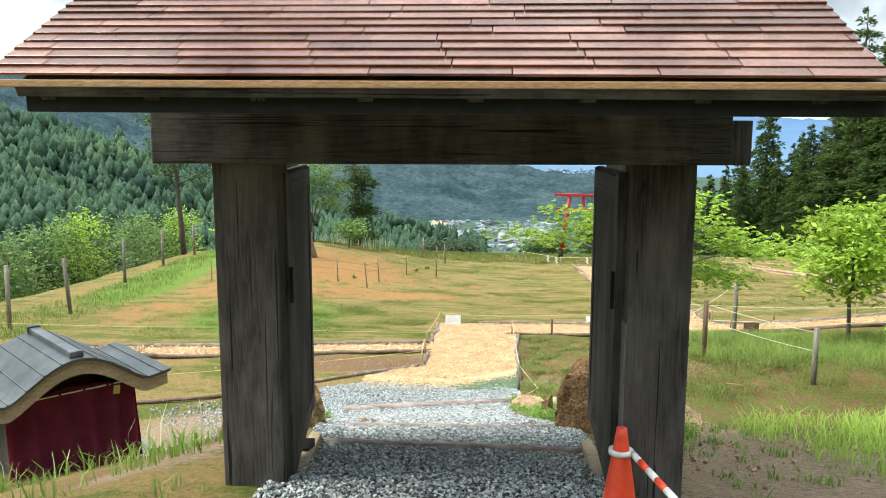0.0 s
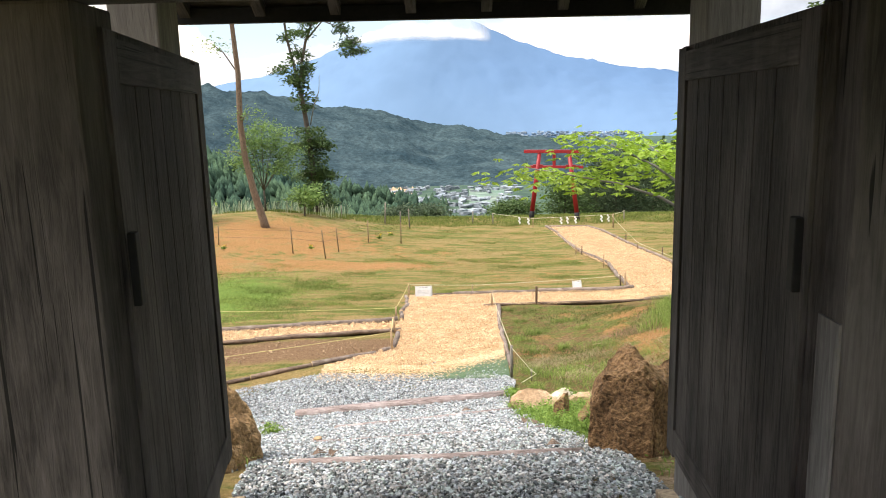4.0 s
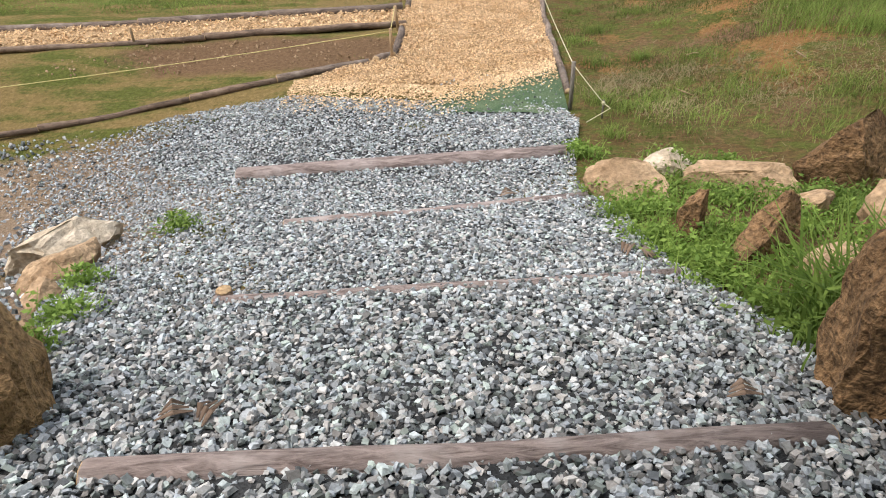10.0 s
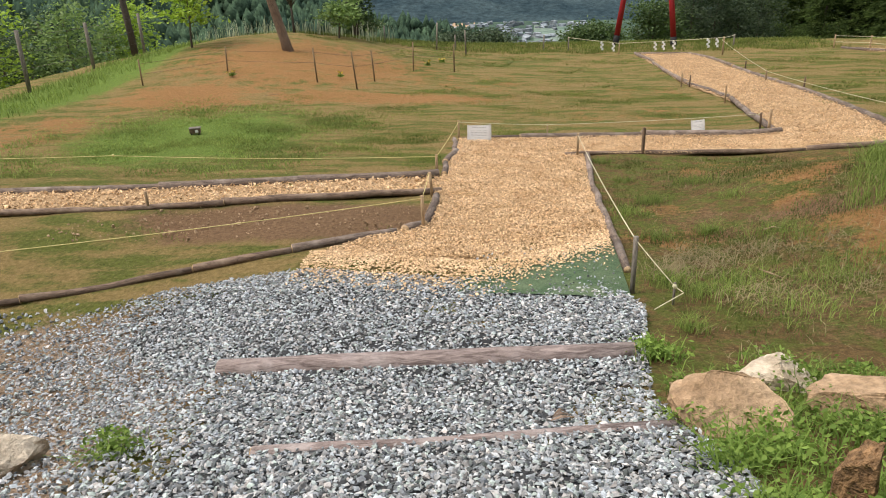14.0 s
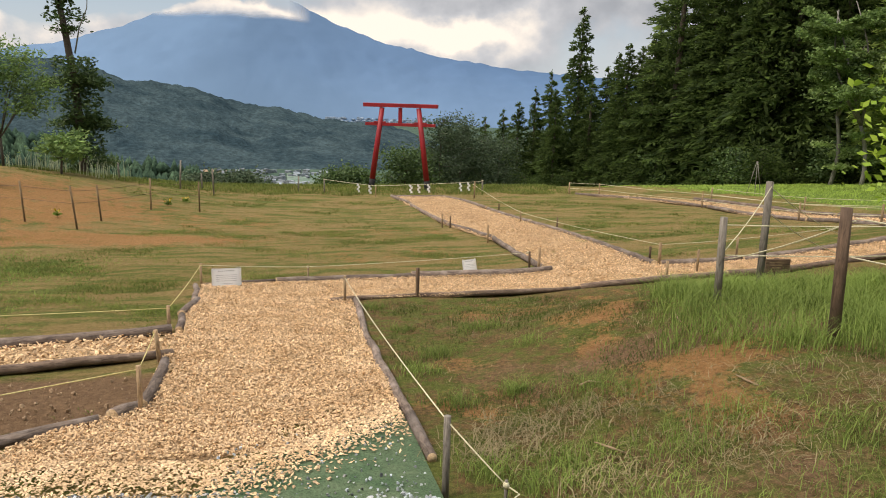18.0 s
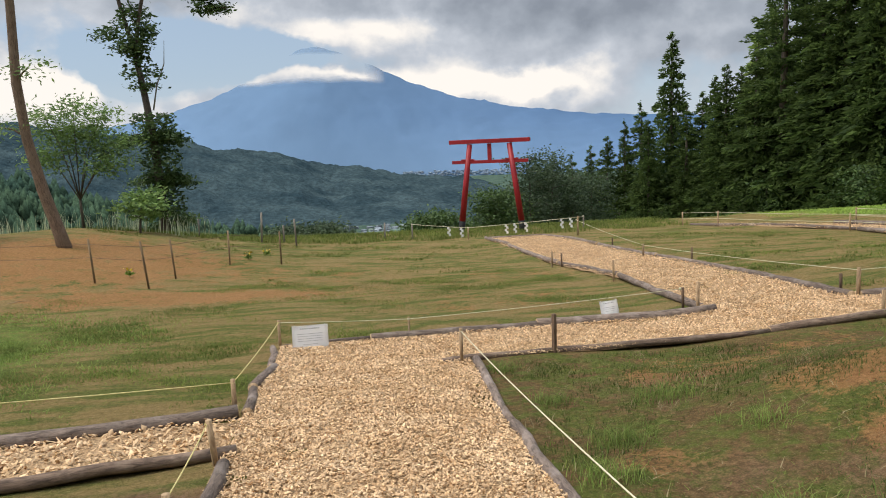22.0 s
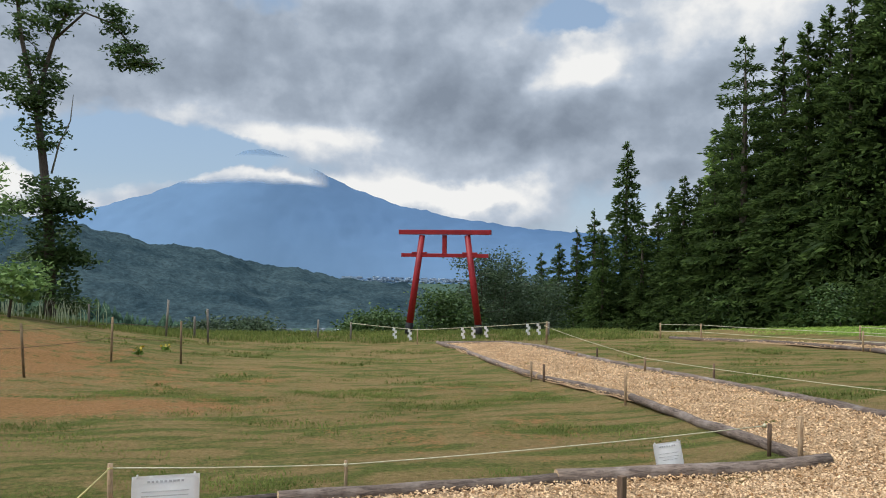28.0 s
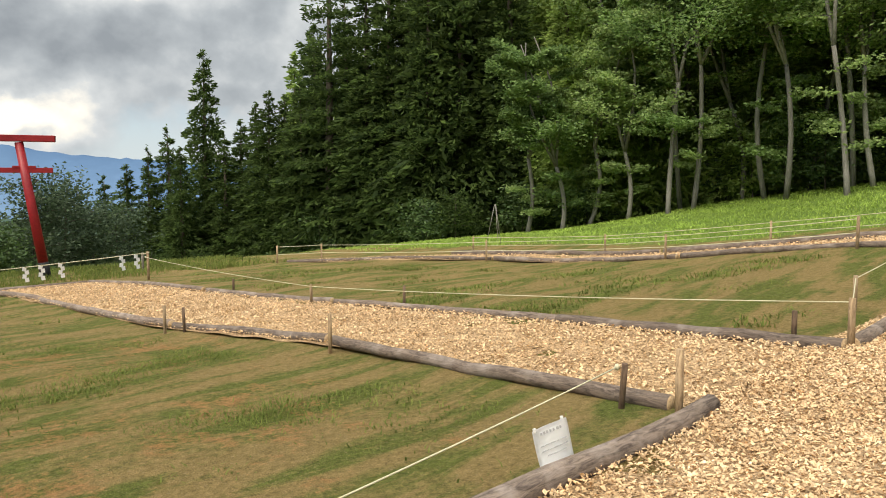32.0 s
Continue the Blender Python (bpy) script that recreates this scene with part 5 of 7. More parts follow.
def paper_sign(x, y, z, w, h, yaw, lean, rows, tabs):
    t = thing("paper_sign", pose(x, y, z, lean[0], lean[1], yaw), "white laminated paper notice clipped to the rope", "sign", "paper signs")
    bm = bmesh.new()
    n = 10
    for j in range(n + 1):
        for i in range(n + 1):
            u, v = i / n, j / n
            bm.verts.new(((u - 0.5) * w, 0.012 * math.sin(u * 5 + v * 2), -v * h))
    bm.verts.ensure_lookup_table()
    for j in range(n):
        for i in range(n):
            k = j * (n + 1) + i
            bm.faces.new([bm.verts[q] for q in (k, k + n + 1, k + n + 2, k + 1)])
    bmesh.ops.solidify(bm, geom=bm.faces[:], thickness=0.002)
    part("sheet", bm, M["paper"], t, smooth=True)
    rng = random.Random(int(w * 1000))
    for r_, (v, size, ln) in enumerate(rows):
        u = -ln / 2
        while u < ln / 2 - size * 0.5:
            s = size * rng.uniform(0.55, 0.95)
            part("text_bar", box(s * w, 0.0015, size * 0.8 * h, ((u + s / 2) * w, 0.012 * math.sin((u + 0.5) * 5 + v * 2) - 0.006, -v * h)), M["ink"], t)
            u += size * 1.05
    for u in tabs:
        part("clip", box(0.012, 0.014, 0.022, (u * w, 0.0, 0.0), 0.002), M["white_plastic"], t)


# ---------- the wooden gate ----------
def make_gate():
    g = thing("wooden_gate", pose(0.29, 5.95, 0.98), "dark weathered timber gate with open doors under a copper roof", "gate")
    ox, oy, oz = 0.29, 5.95, 0.98

    roof = ("roof_deck", "fascia", "eave_edge", "roof_plate", "ridge_cap", "rafter")

    def P(name, b, mat, label=""):
        if name in roof:
            # the roof hangs a little lower towards one end
            for v in b.verts:
                v.co.z -= 0.008 * (v.co.x + 1.72)
        bmesh.ops.translate(b, verts=b.verts, vec=(-ox, -oy, -oz))
        return part(name, b, M[mat], g, label)

    zt = 3.14
    for x0, x1 in ((-1.215, -0.80), (1.40, 1.785)):
        w, zc = x1 - x0, (0.85 + zt) / 2
        P("post", box(w, 0.26, zt - 0.85, ((x0 + x1) / 2, 6.07, zc), 0.012), "old_wood")
    for x0, x1 in ((-1.48, -1.22), (1.53, 1.80)):
        P("rear_post", box(x1 - x0, 0.28, zt + 0.1, ((x0 + x1) / 2, 7.8, (0.35 + zt + 0.45) / 2), 0.012), "grey_wood", "light grey weathered rear post")
    for x in (-0.99, 1.52):
        P("post_block", box(0.2, 0.22, 0.13, (x, 6.98, 0.80), 0.01), "black")
    # thin sheet added to paint the post's lit inner face pale grey
    P("jamb_strip", box(0.012, 0.2, 1.3, (1.397, 6.05, 1.5), 0.003), "grey_wood", "light grey sheet over the inner post face")
    P("lintel", box(3.48, 0.28, 0.37, (0.2, 5.95, zt + 0.185), 0.014), "old_wood")
    P("lintel_tenon", box(0.13, 0.2, 0.26, (2.0, 5.95, zt + 0.13), 0.01), "old_wood")
    P("rear_lintel", box(3.7, 0.2, 0.26, (0.2, 7.8, zt + 0.5), 0.012), "old_wood")
    for x in (-1.02, 1.6):
        P("cross_beam", box(0.18, 3.2, 0.2, (x, 7.0, zt + 0.47), 0.012), "old_wood")
    P("strut", box(0.2, 0.2, 0.3, (0.29, 5.95, zt + 0.52), 0.012), "old_wood")
    # door leaves swung inwards against the rear posts
    for side, xa, xb in ((1, -0.825, -1.075), (-1, 1.385, 1.44)):
        ya, yb = 6.08, 7.66
        ln, turn = math.hypot(xb - xa, yb - ya), math.degrees(math.atan2(xa - xb, yb - ya))
        d = new("door", None)
        d.parent = g
        d.matrix_basis = pose((xa + xb) / 2 - ox, (ya + yb) / 2 - oy, 0.0, 0, 0, turn)
        zc, hh = 1.03, 2.28
        part("leaf", box(0.05, ln, hh - 0.12, (0, 0, zc), 0.01), M["door_wood"], d)
        for yy in (-ln / 2 + 0.07, ln / 2 - 0.07):
            part("stile", box(0.02, 0.13, hh - 0.14, (side * 0.034, yy, zc), 0.005), M["old_wood"], d)
        for zz in (zc - hh / 2 + 0.16, zc + hh / 2 - 0.16):
            part("rail", box(0.02, ln - 0.27, 0.14, (side * 0.034, 0, zz), 0.005), M["old_wood"], d)
        for i in range(7):
            w = (ln - 0.3) / 7
            part("board", box(0.012, w - 0.006, hh - 0.46, (side * 0.03, -ln / 2 + 0.15 + w * (i + 0.5), zc), 0.004), M["door_wood"], d)
        part("latch", box(0.04, 0.05, 0.24, (side * 0.05, -ln / 2 + 0.05, 1.35), 0.006), M["black"], d, "black iron latch")
        P("sill", box(0.1, ln, 0.08, ((xa + xb) / 2 + side * 0.05, (ya + yb) / 2, 0.80), 0.01, pose(0, 0, 0, -11, 0, turn)), "shrine_wood", "pale timber sill")
    # roof: two slopes of overlapping copper plates
    ry, rz, ey, ez, x0, x1 = 6.75, 4.86, 4.62, 3.56, -1.72, 2.2
    slope = math.atan2(rz - ez, ry - ey)
    length = math.hypot(rz - ez, ry - ey)
    for sgn in (1, -1):
        mid = (ry - sgn * (ry - ey) / 2, (rz + ez) / 2)
        P("roof_deck", box(x1 - x0 - 0.12, length, 0.05, (0.32, mid[0], mid[1] - 0.07), 0.004, pose(0, 0, 0, math.degrees(slope) * sgn)), "old_wood")
        P("fascia", box(x1 - x0 - 0.12, 0.05, 0.10, (0.32, ry - sgn * (ry - ey - 0.09), ez - 0.105), 0.006), "black")
        P("eave_edge", box(x1 - x0 + 0.02, 0.045, 0.032, (0.32, ry - sgn * (ry - ey + 0.0), ez - 0.034), 0.004), "eave_wood", "pale brown eave edge")
        rows = 28
        rng = random.Random(4)
        for r_ in range(rows):
            d = (r_ + 0.5) / rows * length
            yy, zz = ey + d * math.cos(slope), ez + d * math.sin(slope)
            yy = yy if sgn > 0 else 2 * ry - yy
            x = x0 - rng.uniform(0, 0.5)
            while x < x1 - 0.02:
                wide = 0.62
                a, b = max(x, x0), min(x + wide, x1)
                if b - a > 0.03:
                    P("roof_plate", box(b - a - 0.004, length / rows + 0.028, 0.012, ((a + b) / 2, yy, zz + 0.008), 0.003, pose(0, 0, 0, (math.degrees(slope) - 5.5) * sgn + rng.uniform(-2.4, 1.8))), "copper")
                x += wide
    P("ridge_cap", box(x1 - x0 + 0.05, 0.22, 0.12, (0.32, ry, rz + 0.05), 0.02), "copper")
    for x in np.linspace(x0 + 0.25, x1 - 0.25, 8):
        for sgn in (1, -1):
            P("rafter", box(0.07, length - 0.15, 0.08, (float(x), ry - sgn * (ry - ey) / 2, (rz + ez) / 2 - 0.14), 0.006, pose(0, 0, 0, math.degrees(slope) * sgn)), "old_wood")
    # traffic cone with a striped bar
    z = gz(1.3, 5.42)
    c = thing("traffic_cone", pose(1.3, 5.42, z + 0.01), "orange-red plastic traffic cone beside the gate post", "traffic cone")
    part("base", box(0.32, 0.32, 0.035, (0, 0, 0.018), 0.008), M["orange_plastic"], c)
    tube("cone", [(0, 0, 0.03), (0, 0, 0.06), (0, 0, 0.56), (0, 0, 0.60)], [0.12, 0.11, 0.034, 0.028], M["orange_plastic"], c, segs=24)
    b = thing("cone_bar", pose(1.3, 5.42, z + 0.47), "red and white striped plastic bar hooked on the cone", "barrier bar")
    tube("ring", [(0, 0, -0.012), (0, 0, 0.012)], [0.07, 0.07], M["white_plastic"], b, segs=20)
    p0, p1 = Vector((0.06, -0.03, 0)), Vector((0.3, -1.45, 0.05))
    for i in range(12):
        tube("stripe", [p0.lerp(p1, i / 12), p0.lerp(p1, (i + 1) / 12)], 0.019, M["white_plastic" if i % 2 == 0 else "orange_plastic"], b, segs=12)


# ---------- the red gateway ----------
def make_torii():
    a, b = Vector((3.67, 40.2, 0)), Vector((6.36, 39.0, 0))
    mid, u = (a + b) / 2, (b - a).normalized()
    yaw = math.degrees(math.atan2(u.y, u.x))
    z0 = gz(mid.x, mid.y) - 0.02
    t = thing("torii_gateway", pose(mid.x, mid.y, z0, 0, 0, yaw), "tall red-painted torii gateway with black feet on the hilltop", "torii")
    top = 0.8 - z0
    bm = box(3.0, 0.22, 0.15, (0, 0, top - 0.075), 0.012)
    for v in bm.verts:
        v.co.z += 0.018 * (abs(v.co.x) / 1.5) ** 2
        v.co.x *= 1 + 0.03 * (v.co.z - top + 0.15)
    part("top_beam", bm, M["red"], t)
    part("tie_beam", box(2.85, 0.11, 0.12, (0, 0, top - 0.80), 0.008), M["red"], t)
    part("centre_strut", box(0.14, 0.09, 0.60, (0, 0, top - 0.445), 0.008), M["red"], t)
    for s in (-1, 1):
        foot, head = Vector((s * 1.18, 0, 0)), Vector((s * 0.74, 0, top - 0.15))
        k = foot.lerp(head, 0.13)
        tube("pillar", [foot.lerp(head, 0.1), foot.lerp(head, 0.5), head], [0.115, 0.105, 0.095], M["red"], t, segs=20)
        tube("pillar_foot", [foot + Vector((0, 0, -0.1)), k], [0.125, 0.12], M["black"], t, "black-painted foot band", segs=20)
        x = foot.lerp(head, (top - 0.80) / (top - 0.15)).x
        for q in (-1, 1):
            part("wedge", box(0.16, 0.13, 0.05, (x + q * 0.16, 0, top - 0.72), 0.006), M["red"], t)


# ---------- the small shrine ----------
def make_shrine():
    base = Vector((-4.08, 8.88, -0.42))
    sh = thing("small_shrine", pose(base.x, base.y, base.z, 0, 0, 48.7), "small shrine hung with a maroon curtain on a stone plinth", "shrine")
    # local frame: x across the front, y to the back
    part("plinth", box(1.75, 1.6, 0.5, (0.08, 0.62, -0.24), 0.03), M["concrete"], sh, "pale concrete plinth")
    for x in (-0.58, 0.58):
        for y in (0.06, 1.0):
            part("post", box(0.1, 0.1, 1.1, (x, y, 0.57), 0.008), M["shrine_wood"], sh)
    part("back_wall", box(1.16, 0.04, 1.0, (0, 1.0, 0.53), 0.004), M["shrine_wood"], sh)
    for x in (-0.58, 0.58):
        part("side_wall", box(0.03, 0.9, 1.0, (x, 0.53, 0.53), 0.004), M["old_wood"], sh)
    # curtain with folds
    for name, p0, p1, n in (("curtain", (-0.66, -0.02), (0.66, -0.02), 60), ("side_curtain", (0.67, -0.02), (0.67, 1.0), 36)):
        bm = bmesh.new()
        grid = []
        for j in range(14):
            v = j / 13
            row = []
            for i in range(n + 1):
                s = i / n
                w = (0.022 + 0.03 * v) * math.sin(s * 34 + 1.3 * math.sin(v * 2.0 + s * 5)) + 0.02 * math.sin(s * 9)
                x, y = p0[0] + (p1[0] - p0[0]) * s, p0[1] + (p1[1] - p0[1]) * s
                flare = 1 + 0.03 * v
                if name == "curtain":
                    row.append(bm.verts.new((x * flare, y - w - 0.05 * v, 0.98 - v * 0.95 + (0.05 * math.sin(s * 3.1) if j == 0 else 0))))
                else:
                    row.append(bm.verts.new((x * flare + w, y, 0.98 - v * 0.95)))
            grid.append(row)
        for r0, r1 in zip(grid, grid[1:]):
            for i in range(n):
                bm.faces.new((r0[i], r0[i + 1], r1[i + 1], r1[i]))
        bmesh.ops.solidify(bm, geom=bm.faces[:], thickness=0.004)
        part(name, bm, M["curtain"], sh, "maroon cloth curtain", smooth=True)
    for i in range(5):
        part("curtain_rod", box(0.22, 0.02, 0.014, (-0.5 + i * 0.25, -0.05, 0.985), 0.003), M["white_plastic"], sh)

    part("paper_tag", box(0.07, 0.006, 0.10, (0.46, -0.09, 0.92), 0.0, pose(0, 0, 0, 0, 8, 0)), M["rope_yellow"], sh, "pale yellow folded paper tag")
    # curved gable roof
    def prof(s):
        """Height of the roof across its width, s from -1 to 1."""
        c = abs(s)
        return 0.36 * math.cos(min(c, 0.74) / 0.74 * math.pi / 2) ** 1.25 + 0.05 * (max(0, c - 0.62) / 0.38) ** 1.5

    zt = 1.04
    half, y0, y1, n = 0.98, -0.36, 1.25, 40
    for name, lo, hi, mat, grow in (("roof_sheet", 0.0, 0.03, "lead", 1.0), ("roof_board", -0.10, 0.0, "shrine_wood", 0.97)):
        bm = bmesh.new()
        rows = []
        for y in (y0 + (0.03 if mat != "lead" else 0), y1):
            for dz in (lo, hi):
                rows.append([bm.verts.new((half * grow * (2 * i / n - 1), y, zt + prof(2 * i / n - 1) + dz - (0.05 if mat != "lead" and y < 0 else 0) * (dz == lo))) for i in range(n + 1)])
        f0, f1, b0, b1 = rows
        for i in range(n):
            for q in ((f0[i], f0[i + 1], f1[i + 1], f1[i]), (f1[i], f1[i + 1], b1[i + 1], b1[i]), (b0[i + 1], b0[i], b1[i], b1[i + 1]), (f0[i + 1], f0[i], b0[i], b0[i + 1])):
                bm.faces.new(q)
        for i in (0, n):
            q = (f0[i], f1[i], b1[i], b0[i])
            bm.faces.new(q if i == 0 else tuple(reversed(q)))
        part(name, bm, M[mat], sh, smooth=False)
    for k in range(-5, 6):
        if k == 0:
            continue
        s = k / 5.6
        part("roof_seam", box(0.014, y1 - y0, 0.016, (half * s, (y0 + y1) / 2, zt + prof(s) + 0.036), 0.003), M["lead"], sh)
    part("ridge", box(0.12, y1 - y0 - 0.1, 0.075, (0, (y0 + y1) / 2 + 0.05, zt + prof(0) + 0.055), 0.02), M["lead"], sh)
    part("ridge_end", box(0.15, 0.07, 0.085, (0, y0 + 0.1, zt + prof(0) + 0.06), 0.03), M["lead"], sh)
    part("ridge_end", box(0.15, 0.07, 0.10, (0, y1 - 0.04, zt + prof(0) + 0.065), 0.03), M["lead"], sh)


# ---------- rocks ----------
def rock(x, y, z, sx, sy, sz, seed, mat="boulder", label="rough brown boulder", turn=0.0, sub=4, top=0.0, group="garden rocks", planes=(), hard=1.0, soft=False):
    bm = bmesh.new()
    bmesh.ops.create_icosphere(bm, subdivisions=sub, radius=1.0)
    rng = random.Random(seed)
    off = Vector((rng.uniform(0, 50), rng.uniform(0, 50), rng.uniform(0, 50)))
    cuts = [(Vector((rng.uniform(-1, 1), rng.uniform(-1, 1), rng.uniform(-0.6, 1))).normalized(), rng.uniform(0.42, 0.8)) for _ in range(12)]
    if planes:
        cuts = [(Vector(p[:3]).normalized(), p[3]) for p in planes]
    for v in bm.verts:
        p = v.co.copy()
        for nrm, d in cuts:
            over = p.dot(nrm) - d
            if over > 0:
                p -= nrm * over * hard
        k = 1 + 0.12 * noise.fractal(v.co * 1.6 + off, 0.8, 2.1, 4) + 0.05 * noise.fractal(v.co * 6 + off, 0.8, 2.1, 5)
        p *= k
        taper = 1 - top * (p.z * 0.5 + 0.5)
        v.co = Vector((p.x * sx * taper, p.y * sy * taper, p.z * sz))
    ob = part("boulder", bm, M[mat], None, smooth=soft)
    ob.matrix_basis = pose(x, y, z, 0, 0, turn)
    return tagged(ob, label, "rock", group)


def make_rocks():
    rock(1.63, 9.22, 0.38, 0.42, 0.42, 0.68, 5, label="tall ridged brown boulder standing beside the gravel", sub=5, hard=1.0,
         planes=((-0.55, -0.85, 0.12, 0.55), (0.62, -0.78, 0.05, 0.6), (0.5, 0.0, 0.87, 0.68), (-0.3, -0.1, 0.95, 0.74), (-0.85, 0.1, 0.45, 0.8), (1, 0.2, 0.12, 0.76), (-1, 0.2, 0.12, 0.80), (0, 1, 0.1, 0.7), (0.1, -0.5, 0.86, 0.78)))
    rock(-1.86, 8.85, 0.23, 0.65, 0.62, 0.86, 8, "tan_boulder", "big flat-topped orange-tan boulder standing beside the gravel", sub=5, hard=0.92,
         planes=((0.1, -0.12, 0.98, 0.62), (0.72, -0.1, 0.68, 0.70), (1, -0.25, 0.05, 0.78), (0.1, -1, 0.12, 0.66), (0.7, -0.75, 0.1, 0.74), (-1, 0, 0.1, 0.5), (0, 1, 0.1, 0.75)))
    def lie(x, y, sx, sy, sz, seed, mat, label, turn=0.0, top=0.0):
        rock(x, y, gz(x, y) + sz * 0.35, sx, sy, sz, seed, mat, label, turn, 4, top, hard=0.95)

    lie(2.62, 12.0, 0.52, 0.40, 0.46, 12, "boulder", "rough brown boulder among weeds", 10)
    lie(1.15, 11.85, 0.34, 0.36, 0.19, 21, "pale_rock", "low pale tan stone beside the gravel", 30)
    lie(1.98, 11.95, 0.44, 0.36, 0.18, 22, "pale_rock", "low pale tan stone among weeds", 5)
    lie(1.28, 10.95, 0.14, 0.12, 0.28, 23, "boulder", "small pointed brown stone among weeds", 0, 0.3)
    lie(1.58, 10.62, 0.20, 0.34, 0.32, 24, "boulder", "pointed brown stone leaning among weeds", -35, 0.4)
    lie(1.7, 10.3, 0.22, 0.18, 0.20, 25, "pale_rock", "small pale stone among weeds", 10)
    lie(2.5, 10.95, 0.42, 0.3, 0.26, 26, "pale_rock", "flat pale tan stone among weeds", 70)
    lie(2.85, 10.5, 0.4, 0.3, 0.24, 27, "pale_rock", "flat pale tan stone among weeds", 20)
    lie(1.5, 12.4, 0.3, 0.2, 0.15, 28, "white_rock", "low whitish stone among weeds", 0)
    lie(2.1, 11.35, 0.2, 0.16, 0.18, 29, "pale_rock", "small tan stone among weeds", 0)
    lie(-2.8, 11.6, 0.52, 0.42, 0.28, 31, "white_rock", "flat whitish stone at the gravel edge", 25)
    lie(-2.35, 10.9, 0.28, 0.24, 0.18, 34, "pale_rock", "low tan stone at the gravel edge", 60)
    lie(-2.05, 10.3, 0.16, 0.14, 0.12, 32, "pale_rock", "small pale stone at the gravel edge")
    lie(-1.75, 9.65, 0.14, 0.14, 0.12, 33, "pale_rock", "small pale stone at the gravel edge")


def make_small_things():
    # dark notice board on a post in the grass
    x, y = 6.62, 18.85
    z = gz(x, y)
    t = thing("notice_board", pose(x, y, z, 0, 0, -8), "small dark wooden notice board on a short post", "sign")
    part("post", box(0.05, 0.04, 0.5, (0, 0.02, 0.2), 0.004), M["stake_dark"], t)
    part("board", box(0.34, 0.03, 0.17, (0, -0.015, 0.36), 0.005), M["stake_dark"], t)
    for i in range(3):
        part("text_bar", box(0.2 - 0.04 * i, 0.002, 0.015, (-0.02, -0.031, 0.40 - i * 0.035)), M["stake"], t)
    # small lamp box lying in the lush grass
    x, y = -6.26, 22.47
    t = thing("ground_lamp", pose(x, y, gz(x, y), 0, 0, 15), "small grey box lamp standing in the grass", "lamp")
    part("body", box(0.2, 0.14, 0.09, (0, 0, 0.10), 0.012), M["stake_dark"], t)
    part("lid", box(0.22, 0.16, 0.02, (0, 0, 0.155), 0.008), M["post_grey"], t)
    part("lens", box(0.06, 0.012, 0.05, (0.04, -0.075, 0.10), 0.004), M["white_plastic"], t)
    for q in (-0.07, 0.07):
        part("foot", box(0.02, 0.12, 0.06, (q, 0, 0.03), 0.004), M["black"], t)
    # yellow flowers by the mound
    rng = np.random.default_rng(77)
    for x, y in ((-4.98, 29.6), (-2.86, 32.6), (-2.5, 33.6), (-7.9, 28.9)):
        z = gz(x, y)
        t = thing("flower", pose(x, y, z), "small clump of yellow flowers beside the mound", "flower", "mound flowers")
        n = 60
        d = unit_rows(rng, n)
        d[:, 2] = np.abs(d[:, 2])
        c = d * 0.10 * rng.random((n, 1)) + np.array([0, 0, 0.06])
        attach("foliage", quads("foliage", c, d * 0.05, np.cross(d, unit_rows(rng, n)) * 0.02, M["weed"]), t)
        n = 9
        d = unit_rows(rng, n)
        c = rng.normal(size=(n, 3)) * 0.06 * np.array([1, 1, 0.3]) + np.array([0, 0, 0.17])
        attach("blossom", quads("blossom", c, d * 0.035, np.cross(d, unit_rows(rng, n)) * 0.03, M["yellow"]), t, "yellow blossom")
    # posts on the brow beyond the mound
    for x, y, h, lean in ((-3.1, 37.6, 1.0, 3), (-2.4, 37.9, 0.6, 0), (-1.9, 36.6, 0.9, -4), (-5.2, 38.2, 0.6, 0), (1.0, 38.6, 0.6, 3)):
        stake(x, y, h, 0.03, "post_grey", (0, lean), label="thin weathered stake on the brow of the field", name="brow_stake", group="brow stakes")
    # leaning sticks at the forest edge
    x, y = 18.2, 35.4
    t = thing("stick_tripod", pose(x, y, gz(x, y)), "pale sticks leaning together at the forest edge", "sticks")
    for k in range(3):
        a = k * 2.1
        tube("stick", [(0.3 * math.cos(a), 0.3 * math.sin(a), -0.05), (0.02 * math.cos(a), 0.02 * math.sin(a), 1.3)], 0.011, M["pale_bark"], t, segs=6)
    # pebbles and clods on the bare soil beside the gate
    prng = np.random.default_rng(61)
    n = 900
    xy = np.stack([1.7 + 3.4 * prng.random(n), 4.0 + 7.0 * prng.random(n)], -1)
    bits("pebbles", xy, ground_z(xy[:, 0], xy[:, 1]) + 0.008, (0.006 + 0.02 * prng.random(n) ** 3)[:, None] * (0.6 + 0.7 * prng.random((n, 3))), M["pale_rock"], prng, "small pebbles and clods on bare soil", "pebbles", tilt=0.6)
    n = 380
    xy = np.stack([-5.5 + 4.4 * prng.random(n), 16.2 + 1.1 * prng.random(n)], -1)
    bits("pebbles", xy, ground_z(xy[:, 0], xy[:, 1]) + 0.02, (0.005 + 0.012 * prng.random(n) ** 3)[:, None] * (0.6 + 0.7 * prng.random((n, 3))), M["pale_rock"], prng, "small pebbles and clods on bare soil", "pebbles", tilt=0.6)
